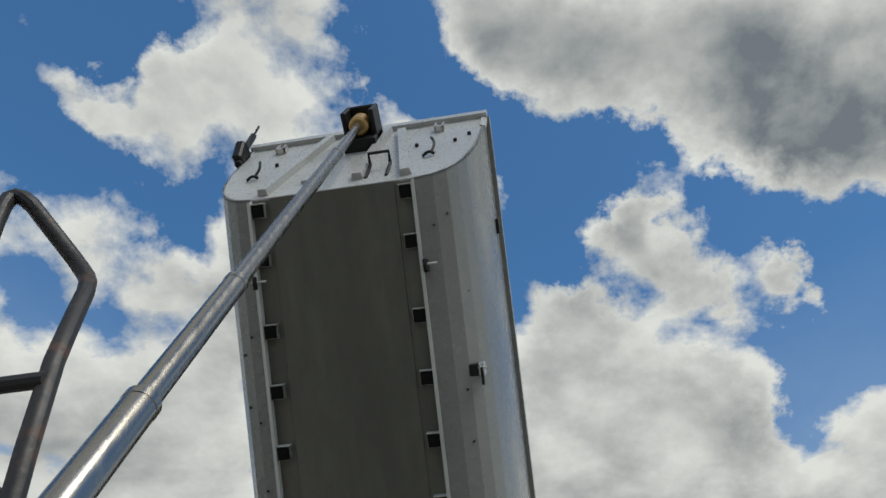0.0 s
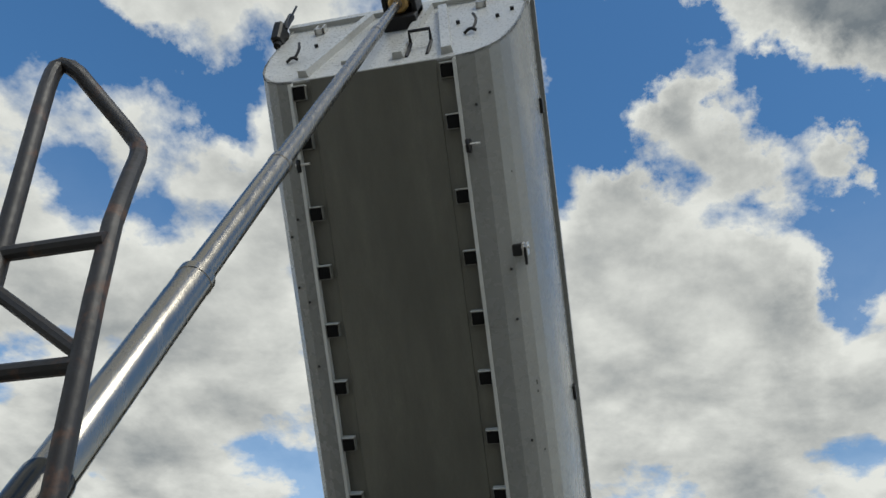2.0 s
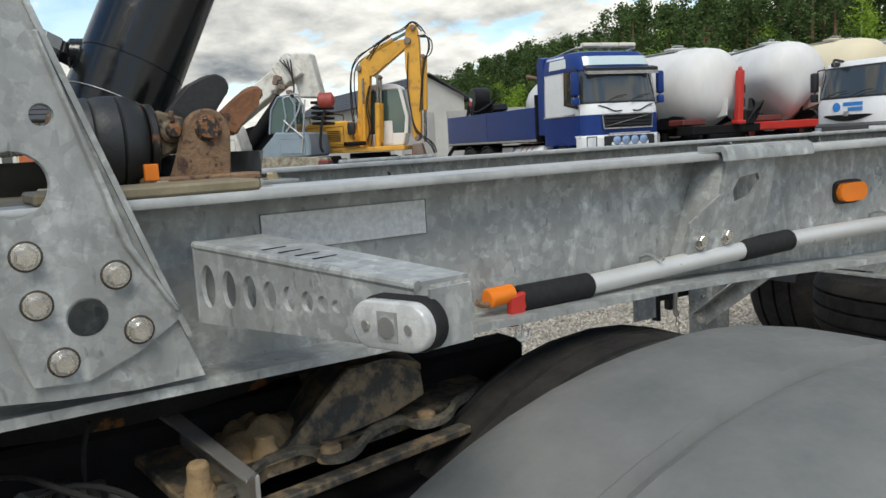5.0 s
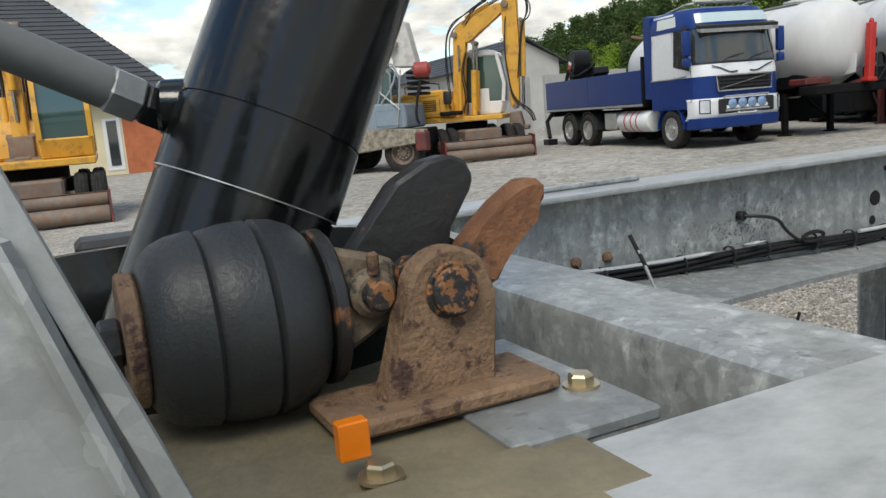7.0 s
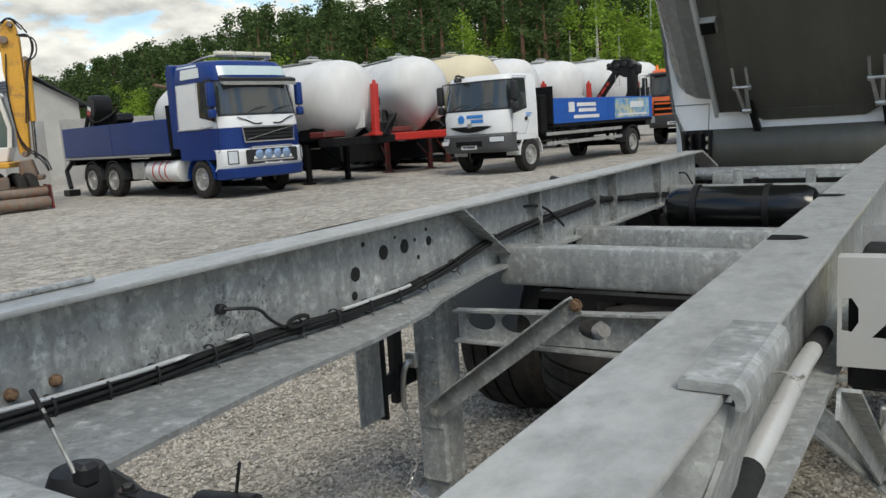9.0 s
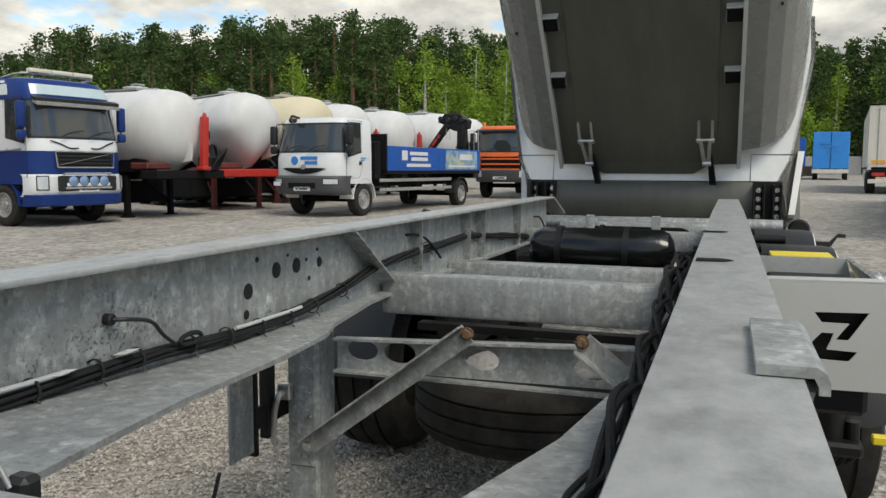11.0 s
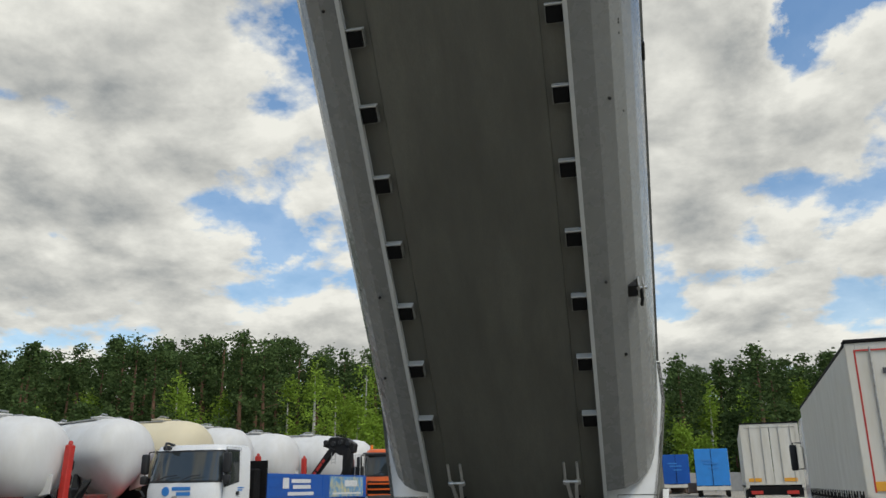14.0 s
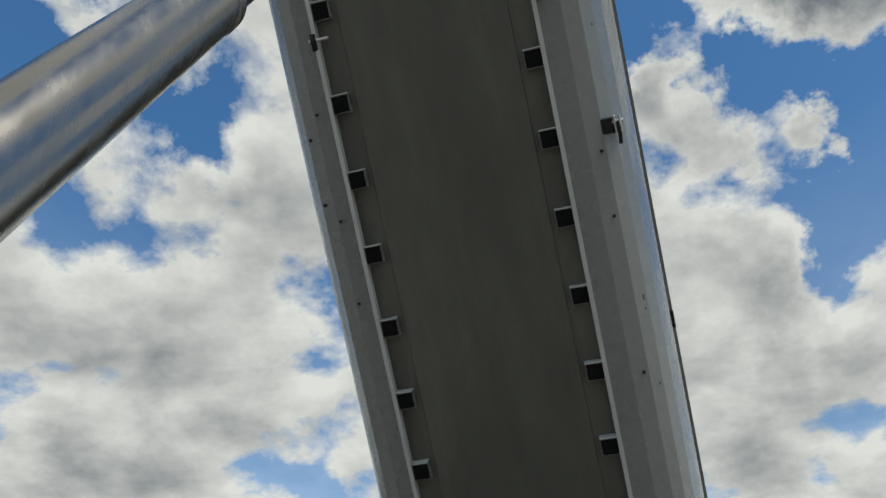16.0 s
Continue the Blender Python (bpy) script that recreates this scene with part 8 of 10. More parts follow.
# ---- silo trailers in a row ----
RED_DIRTY = material("dirty_dark_red_paint", (0.16, 0.022, 0.018), rough=0.6, var=0.35, scale=3, fine=30, second=(0.05, 0.035, 0.03), cover=0.4, sharp=0.1)
def silo_trailer(y, x, tank_mat, frame_mat, long=9.0, r=1.24, cz=2.5, vee=0.0, ram=0.6, lean=0.0, rot=0.0):
    """A bulk tank on its chassis, nose at (x, y). vee: how far the tank narrows towards its keel."""
    t = thing("silo_trailer", (x, y, yard(x, y)), ("cream" if tank_mat is TANK_CREAM else "white") + " bulk silo trailer tank on a " + ("red" if frame_mat is RED else "dark") + " parked chassis", "trailer", "parked silo trailers", rot=rot)
    top = cz + r * 1.02
    bm = B()
    sec = [(-long, 0.30, 0.0), (-long + 0.3, 0.78, 0.0), (-long + 0.9, 0.97, 0.0), (-3.2, 1.0, 0.0), (-2.2, 1.0, 0.0), (-1.3, 0.992, 0.0), (-0.75, 0.94, 0.03), (-0.38, 0.83, 0.09), (-0.16, 0.66, 0.15), (-0.05, 0.42, 0.19), (-0.01, 0.22, 0.21), (0.0, 0.02, 0.22)]
    loops = []
    for px, q, up in sec:
        ring = []
        for i in range(36):
            a = i * math.pi / 18
            low = max(0.0, -math.sin(a))
            ring.append((px, q * r * math.cos(a) * (1 - vee * low ** 1.3), cz + up + q * r * 1.02 * math.sin(a) * (1 + 0.12 * vee * low)))
        loops.append(ring)
    skin(bm, loops)
    tank = part("tank", bm, tank_mat, t, smooth=60)
    for px in (-2.2, -5.4):
        bm = B()
        skin(bm, [[(px + d, (r + 0.012) * math.cos(a) * (1 - vee * max(0.0, -math.sin(a)) ** 1.3), cz + (r * 1.02 + 0.012) * math.sin(a)) for a in [i * math.pi / 18 for i in range(36)]] for d in (0.0, 0.05)], caps=False)
        part("tank_band", bm, tank_mat, tank, smooth=60)
    for px in (-2.0, -4.6, -7.2):
        bm = B()
        lathe(bm, (px, 0, cz - 0.4), (px, 0, 0.95), [(0, r * 0.9), (0.3, r * 0.78), (0.3 + 0.4 * (cz - 1.6), r * 0.42), (cz - 1.4, 0.2), (cz - 1.35, 0.12)], 28)
        part("hopper", bm, tank_mat, tank)
    # lids, hand rail and walkway along the top
    for px in (-1.9, -4.6, -7.2):
        bm = B()
        lathe(bm, (px, 0, top - 0.03), (px, 0, top + 0.08), [(0, 0.28), (0.05, 0.28), (0.06, 0.33), (0.09, 0.33), (0.11, 0.2)], 20)
        ld = part("manhole_lid", bm, tank_mat, tank)
        bm = B()
        tube(bm, [(px - 0.34, 0.1, top + 0.03), (px - 0.1, 0.0, top + 0.17), (px + 0.36, -0.05, top + 0.10)], 0.025, 6, 1)
        part("lid_clamp", bm, RIM_STEEL, ld)
    bm = B()
    tube(bm, [(-8.5, 0.35, top + 0.04), (-1.5, 0.35, top + 0.04), (-1.1, 0.35, top - 0.08)], 0.028, 6)
    part("top_pipe", bm, RIM_STEEL, tank)
    bm = B()
    box(bm, (-8.5, -0.45, top - 0.06), (-1.4, -0.15, top - 0.02))
    part("walkway", bm, RIM_STEEL, tank, "narrow walkway along the tank top")
    dark = DARK_CHASSIS if frame_mat is DARK_CHASSIS else RED_DIRTY
    for s in (-1, 1):
        bm = B()
        prism_y(bm, [(-long, 1.0), (-0.1, 1.0), (-0.1, 1.18), (-0.8, 1.26), (-long, 1.26)], s * 0.55 - 0.07, s * 0.55 + 0.07)
        part("frame_beam", bm, frame_mat, t)
        bm = B()
        box(bm, (-1.6, s * 0.75 - 0.07, 0.05), (-1.46, s * 0.75 + 0.07, 1.1), 0.01)
        box(bm, (-1.66, s * 0.75 - 0.14, 0.0), (-1.40, s * 0.75 + 0.14, 0.05), 0.01)
        part("landing_leg", bm, dark, t)
        bm = B()
        tube(bm, [(-1.53, s * 0.75, 0.35), (-2.4, s * 0.62, 1.0)], 0.035, 6)
        part("leg_brace", bm, dark, t)
        bm = B()
        prism_y(bm, [(-2.2, 1.2), (-1.2, 1.2), (-0.55, 1.35), (-0.75, 1.5), (-1.15, 1.55), (-1.3, cz - 0.45), (-1.52, cz - 0.42), (-1.62, 1.5)], s * (r * 0.72) - 0.04, s * (r * 0.72) + 0.04)
        part("tank_saddle", bm, BLACK_METAL, t, "black tank saddle plate")
    bm = B()
    box(bm, (-0.55, -1.2, 1.02), (0.05, 1.2, 1.24), 0.02)
    part("front_cross_beam", bm, frame_mat, t)
    bm = B()
    box(bm, (-0.95, -1.15, 1.26), (-0.35, -0.35, 1.43), 0.03)
    part("tool_box", bm, RED_DIRTY, t)
    # tipping column: a square red housing with a cap and side lugs
    bm = B()
    m = pose(0.16, ram, 1.24, lean, 0, 0)
    box(bm, (-0.09, -0.09, 0.0), (0.09, 0.09, 1.40), 0.02, m)
    box(bm, (-0.14, -0.14, 0.0), (0.14, 0.14, 0.10), 0.02, m)
    col = part("tipping_ram", bm, RED, t, "upright red tipping ram")
    bm = B()
    cyl(bm, m @ Vector((0, 0, 1.40)), m @ Vector((0, 0, 1.50)), 0.06, 0.045, seg=12, chamfer=0.02)
    part("ram_cap", bm, RED, col)
    for z in (0.45, 0.8):
        bm = B()
        box(bm, (-0.05, 0.09, z), (0.07, 0.17, z + 0.24), 0.03, m)
        part("ram_lug", bm, BLACK_METAL, col)
    bm = B()
    for k in range(4):
        tube(bm, [(0.1, ram + 0.35, 1.25), (0.2, ram + 0.5 + 0.1 * k, 1.55 + 0.08 * k), (0.05, ram + 0.8 + 0.08 * k, 1.85), (-0.1, ram + 0.9, 1.35)], 0.022, 6, 2)
    part("air_line", bm, BLACK_RUBBER, t)
    bm = B()
    box(bm, (-0.35, ram + 0.3, 1.24), (0.1, ram + 0.72, 1.62), 0.04)
    part("valve_box", bm, BLACK_METAL, t)
    bm = B()
    prism_y(bm, [(-0.9, cz - 0.9), (0.0, cz - 0.75), (0.05, cz - 0.3), (-0.35, cz - 0.25), (-0.8, cz - 0.55)], ram - 0.28, ram - 0.24)
    part("ram_bracket", bm, tank_mat, tank, "bolted triangular ram bracket")
    # solid near-black block that stands for the shaded space under the tank
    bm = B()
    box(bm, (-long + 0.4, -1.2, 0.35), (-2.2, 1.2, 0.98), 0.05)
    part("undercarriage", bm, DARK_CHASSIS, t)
    for px in (-5.2, -6.5, -7.8):
        axle_pair(t, px, 2.4, 0.5)
    bars(tank, (-4.0, -r - 0.006, cz), (1, 0, 0), (0, 0, 1), [(0.0, 0.45, 0.0, 0.05), (0.15, 0.15, -0.05, 0.12)], TEXT_DARK, 0.01)
    return t


silo_trailer(17.9, -12.6, TANK_WHITE, DARK_CHASSIS, r=1.12, cz=2.24, ram=0.28, lean=-3, rot=-7)
silo_trailer(21.0, -12.5, TANK_WHITE, RED, long=7.0, r=1.12, cz=2.42, vee=0.62, ram=0.80, lean=-7, rot=-30)
silo_trailer(25.4, -12.7, TANK_CREAM, RED, vee=0.3, rot=-14)
silo_trailer(28.7, -12.7, TANK_WHITE, DARK_CHASSIS, cz=2.45, rot=-9)
silo_trailer(32.6, -12.4, TANK_WHITE, DARK_CHASSIS, cz=2.42, rot=-9)
silo_trailer(36.6, -11.6, TANK_WHITE, DARK_CHASSIS, rot=-8)
silo_trailer(40.8, -11.6, TANK_WHITE, DARK_CHASSIS, rot=-8)


# ---- building machines ----
HYD_HOSE = material("hydraulic_hose", (0.012, 0.012, 0.012), rough=0.55, var=0.2)


def wheeled_excavator(x, y, rot, label, kit, carriage=0.0):
    """The upper works look along local x; the carriage under it is turned by its own angle."""
    t = thing("wheeled_excavator", (x, y, yard(x, y)), label, "excavator", rot=rot)
    turned = []
    bm = B()
    box(bm, (-0.55, -1.45, 0.5), (0.55, 1.45, 0.88), 0.05)
    for py in (-1.0, 1.0):
        box(bm, (-0.85, py - 0.16, 0.38), (0.85, py + 0.16, 0.62), 0.05)
    turned.append(part("undercarriage", bm, DIRTY_STEEL, t, "dirty worn undercarriage"))
    bm = B()
    cyl(bm, (0, 0, 0.86), (0, 0, 1.08), 0.62, seg=28, chamfer=0.03)
    turned.append(part("slew_ring", bm, DARK_CHASSIS, t))
    for s in (-1, 1):
        bm = B()
        box(bm, (s * 0.72 - 0.16, -0.55, 0.45), (s * 0.72 + 0.16, 0.55, 0.85), 0.04)
        turned.append(part("step_box", bm, DARK_CHASSIS, t))
        for py in (-1.0, 1.0):
            for dx in (0.84, 1.13):
                turned.append(wheel(t, (s * dx, py, 0.48), (s, 0, 0), 0.48, 0.24, DIRTY_STEEL))
    # dozer blade: curved shell, end plates and a round top edge
    bm = B()
    loops = []
    for k in range(11):
        a = radians(-62 + 124 * k / 10)
        cy, cz = -1.62 - 0.26 * (1 - math.cos(a)), 0.34 + 0.30 * math.sin(a)
        loops.append([(-1.28, cy, cz), (1.28, cy, cz), (1.28, cy - 0.05, cz), (-1.28, cy - 0.05, cz)])
    skin(bm, loops)
    bl = part("dozer_blade", bm, DIRTY_STEEL, t, "rusty curved dozer blade")
    turned.append(bl)
    bm = B()
    cyl(bm, (-1.28, -1.80, 0.20), (1.28, -1.80, 0.20), 0.15, seg=18, chamfer=0.02)
    cyl(bm, (-1.28, -1.72, 0.47), (1.28, -1.72, 0.47), 0.13, seg=18, chamfer=0.02)
    part("blade_roll", bm, DIRTY_STEEL, bl, "rolled lips of the blade")
    for s in (-1, 1):
        bm = B()
        prism(bm, [(s * 1.28, -1.45, 0.06), (s * 1.28, -1.98, 0.03), (s * 1.28, -1.92, 0.62), (s * 1.28, -1.55, 0.64)], (s * 0.04, 0, 0))
        part("blade_end", bm, RED_DIRTY, bl)
        bm = B()
        tube(bm, [(s * 0.35, -1.3, 0.55), (s * 0.45, -1.65, 0.34)], 0.09, 8)
        part("blade_arm", bm, DIRTY_STEEL, bl)
    for ob in turned:
        ob.matrix_basis = pose(0, 0, 0, 0, 0, carriage) @ ob.matrix_basis
    # upper deck, engine house with covers, counterweight
    bm = B()
    prism_y(bm, [(-1.75, 1.12), (1.25, 1.10), (1.25, 1.24), (-1.75, 1.26)], -1.15, 1.15, 0.02)
    part("deck", bm, DIGGER_YELLOW, t, "worn yellow deck plate")
    bm = B()
    prism_y(bm, [(-1.75, 1.26), (-0.20, 1.26), (-0.24, 1.60), (-0.42, 2.04), (-1.55, 2.0), (-1.80, 1.82)], -1.15, 1.15, 0.05)
    house = part("engine_house", bm, DIGGER_YELLOW, t, "worn yellow engine house")
    for x0, x1 in ((-1.62, -1.08), (-1.04, -0.5)):
        bm = B()
        outline(bm, [(x0, -1.152, 1.36), (x1, -1.152, 1.36), (x1, -1.152, 1.88), (x0, -1.152, 1.86)], 0.008)
        part("cover_seam", bm, DARK_CHASSIS, house)
    bm = B()
    for k in range(6):
        box(bm, (-0.98, -1.165, 1.46 + 0.055 * k), (-0.6, -1.148, 1.48 + 0.055 * k))
    part("vent_louvre", bm, DARK_CHASSIS, house)
    bm = B()
    tube(bm, [(-1.2, -0.5, 2.0), (-1.2, -0.5, 2.22), (-1.27, -0.5, 2.32)], 0.05, 8)
    part("exhaust", bm, RUST, house)
    bm = B()
    tube(bm, [(-0.5, -1.05, 2.03), (-0.5, -1.05, 2.25), (-1.5, -1.05, 2.22), (-1.5, -1.05, 2.0)], 0.018, 6, 1)
    part("hand_rail", bm, BLACK_METAL, house)
    bm = B()
    box(bm, (-0.36, -1.30, 1.62), (-0.14, -1.14, 1.98), 0.05, seg=2)
    tube(bm, [(-0.2, -1.1, 1.5), (-0.2, -1.25, 1.6)], 0.02, 6)
    part("rear_mirror", bm, BLACK_PLASTIC, house)
    bm = B()
    box(bm, (-0.5, -1.28, 1.30), (0.15, -1.13, 1.42), 0.03)
    part("side_step", bm, DARK_CHASSIS, t)
    # cab: glazed box between painted posts
    cp = kit["cab"]
    bm = B()
    prism_y(bm, [(-0.12, 1.24), (1.0, 1.24), (1.12, 1.62), (-0.12, 1.62)], 0.22, 1.15, 0.03)
    cabm = part("cab", bm, cp, t, "operator cab with tall windows")
    bm = B()
    prism_y(bm, [(-0.08, 1.60), (1.08, 1.60), (1.14, 2.1), (0.98, 2.94), (-0.08, 2.94)], 0.25, 1.12, 0.02)
    part("cab_glazing", bm, GLASS_GREEN, cabm, "green tinted cab glass")
    bm = B()
    prism_y(bm, [(-0.16, 2.92), (1.02, 2.92), (0.98, 3.04), (0.8, 3.10), (-0.1, 3.10)], 0.20, 1.17, 0.03)
    part("cab_roof", bm, cp, cabm)
    for yy in (0.22, 1.10):
        for p0, p1 in (((-0.12, 1.3), (-0.12, 2.95)), ((0.42, 1.3), (0.30, 2.95)), ((1.10, 1.6), (1.16, 2.1)), ((1.16, 2.1), (0.99, 2.95))):
            bm = B()
            prism_y(bm, [(p0[0] - 0.05, p0[1]), (p0[0] + 0.05, p0[1]), (p1[0] + 0.05, p1[1]), (p1[0] - 0.05, p1[1])], yy - 0.02, yy + 0.07)
            part("cab_post", bm, cp, cabm)
    bm = B()
    box(bm, (0.44, 0.205, 1.3), (0.70, 0.235, 2.0), 0.02)
    part("door_panel", bm, cp, cabm)
    bm = B()
    box(bm, (0.25, 0.55, 1.6), (0.55, 0.95, 2.4), 0.06)
    part("seat", bm, DARK_CHASSIS, cabm)

    def arm(name, pts, wdt, mat=DIGGER_YELLOW):
        m = B()
        prism(m, [(px, -0.18 - wdt / 2, pz) for px, pz in pts], (0, wdt, 0), 0.025)
        return part(name, m, mat, t)

    for nm, pts, wd in kit["arms"]:
        a_ = arm(nm, pts, wd)
        for sd in (-1, 1):
            m = B()
            n = len(pts)
            c = Vector((sum(q[0] for q in pts) / n, 0, sum(q[1] for q in pts) / n))
            prism(m, [((px - c.x) * 0.66 + c.x, -0.18 + sd * wd / 2, (pz - c.z) * 0.86 + c.z) for px, pz in pts], (0, sd * 0.012, 0))
            part("side_plate", m, DIGGER_YELLOW, a_)
    for a, b, yy, r0 in kit["rams"]:
        bm = B()
        va, vb = Vector((a[0], yy, a[1])), Vector((b[0], yy, b[1]))
        cyl(bm, va, va.lerp(vb, 0.62), r0, seg=14, chamfer=0.01)
        r = part("ram", bm, DIGGER_YELLOW, t)
        bm = B()
        cyl(bm, va.lerp(vb, 0.62), vb, r0 * 0.5, seg=12)
        part("ram_rod", bm, CHROME, r)
    for px, pz, r in kit["pins"]:
        bm = B()
        cyl(bm, (px, -0.44, pz), (px, 0.08, pz), r, seg=14, chamfer=0.01)
        part("pivot", bm, DIRTY_STEEL, t)
    rr = random.Random(11)
    for pts in kit["hoses"]:
        for k in range(3):
            bm = B()
            yy = -0.36 - 0.05 * k if k < 2 else 0.05
            tube(bm, [(px + rr.uniform(-0.05, 0.05), yy + rr.uniform(-0.05, 0.05), pz + rr.uniform(-0.05, 0.05)) for px, pz in pts], 0.019, 6, 2)
            part("hose", bm, HYD_HOSE, t, "black hydraulic hose")
    cx, cz = kit["tool"]
    bm = B()
    prism_y(bm, [(cx - 0.16, cz + 0.4), (cx + 0.12, cz + 0.42), (cx + 0.22, cz), (cx + 0.05, cz - 0.22), (cx - 0.2, cz - 0.1)], -0.42, 0.06, 0.03)
    tl = part("quick_coupler", bm, DIRTY_STEEL, t, "dirty tool coupler")
    bm = B()
    box(bm, (cx - 0.38, -0.34, cz - 0.12), (cx + 0.36, -0.02, cz + 0.02), 0.03)
    for dx in (-0.3, -0.1, 0.1, 0.3):
        cyl(bm, (cx + dx, -0.5, cz - 0.05), (cx + dx, 0.14, cz - 0.05), 0.05, seg=10)
    part("tilt_head", bm, DIRTY_STEEL, tl)
    return t


KIT_A = {
    "cab": LORRY_WHITE,
    "arms": [("boom", [(-0.33, 1.22), (0.06, 1.22), (0.10, 2.3), (0.22, 3.32), (0.06, 3.62), (-0.14, 3.5), (-0.22, 2.3)], 0.34), ("boom_head", [(-0.16, 3.40), (0.30, 3.30), (1.05, 3.86), (1.42, 4.12), (1.40, 4.32), (1.12, 4.30), (0.60, 4.08), (0.10, 3.88), (-0.08, 3.72)], 0.30), ("stick", [(1.36, 4.62), (1.50, 4.74), (1.66, 4.70), (1.74, 4.30), (1.72, 3.1), (1.64, 1.5), (1.50, 1.32), (1.38, 1.45), (1.36, 2.6), (1.28, 3.5), (1.30, 4.2)], 0.28)],
    "rams": [((0.34, 1.25), (0.46, 3.30), -0.42, 0.085), ((0.34, 1.25), (0.46, 3.30), 0.06, 0.085), ((-0.06, 1.3), (0.02, 3.25), -0.46, 0.06), ((0.24, 3.98), (1.36, 4.50), -0.18, 0.08), ((1.84, 3.75), (1.74, 1.30), -0.18, 0.085)],
    "pins": [(-0.10, 3.55, 0.09), (1.40, 4.25, 0.10), (1.58, 4.62, 0.07), (1.83, 3.78, 0.06), (1.52, 1.42, 0.07), (0.34, 1.3, 0.08), (0.45, 3.28, 0.07)],
    "hoses": [[(-0.28, 1.3), (-0.36, 2.3), (-0.34, 3.4), (-0.16, 3.85), (0.35, 4.12), (0.9, 4.42)], [(0.2, 3.85), (0.55, 4.28), (1.0, 4.42), (1.3, 4.56), (1.62, 4.80), (1.86, 4.5)], [(1.70, 4.4), (2.02, 4.35), (2.05, 3.95), (1.86, 3.7), (1.80, 3.0), (1.70, 2.2)], [(1.40, 3.9), (1.30, 3.0), (1.34, 2.2), (1.46, 1.6), (1.9, 1.3), (2.0, 0.95)], [(0.0, 1.35), (0.16, 1.8), (0.06, 2.5), (0.2, 3.0)]],
    "tool": (1.52, 0.86),
}
KIT_B = {
    "cab": DIGGER_YELLOW,
    "arms": [("boom", [(-0.9, 1.45), (-0.5, 1.45), (-0.75, 3.2), (-0.7, 3.9), (-1.0, 4.0), (-1.15, 3.2)], 0.36), ("stick", [(-0.9, 3.95), (-0.6, 3.95), (-0.3, 2.5), (-0.2, 1.6), (-0.4, 1.6), (-0.6, 2.5)], 0.28)],
    "rams": [((-0.4, 1.5), (-0.7, 3.1), -0.42, 0.08), ((-0.2, 3.6), (-0.25, 2.0), -0.18, 0.08)],
    "pins": [(-0.8, 3.9, 0.09), (-0.3, 1.7, 0.07)],
    "hoses": [[(-0.9, 1.6), (-1.2, 2.6), (-1.1, 3.6), (-0.8, 4.1), (-0.4, 3.7), (-0.3, 3.2)], [(-0.5, 1.5), (-0.6, 2.2), (-0.5, 3.0), (-0.4, 3.7), (-0.2, 3.2), (-0.3, 2.6)]],
    "tool": (-0.3, 1.3),
}
wheeled_excavator(-20.3, 11.2, 51, "yellow wheeled excavator with a raised boom and white cab", KIT_A, 30.0)
wheeled_excavator(-16.9, -0.25, -4, "yellow excavator with a rusty dozer blade beside the building", KIT_B, 90.0)


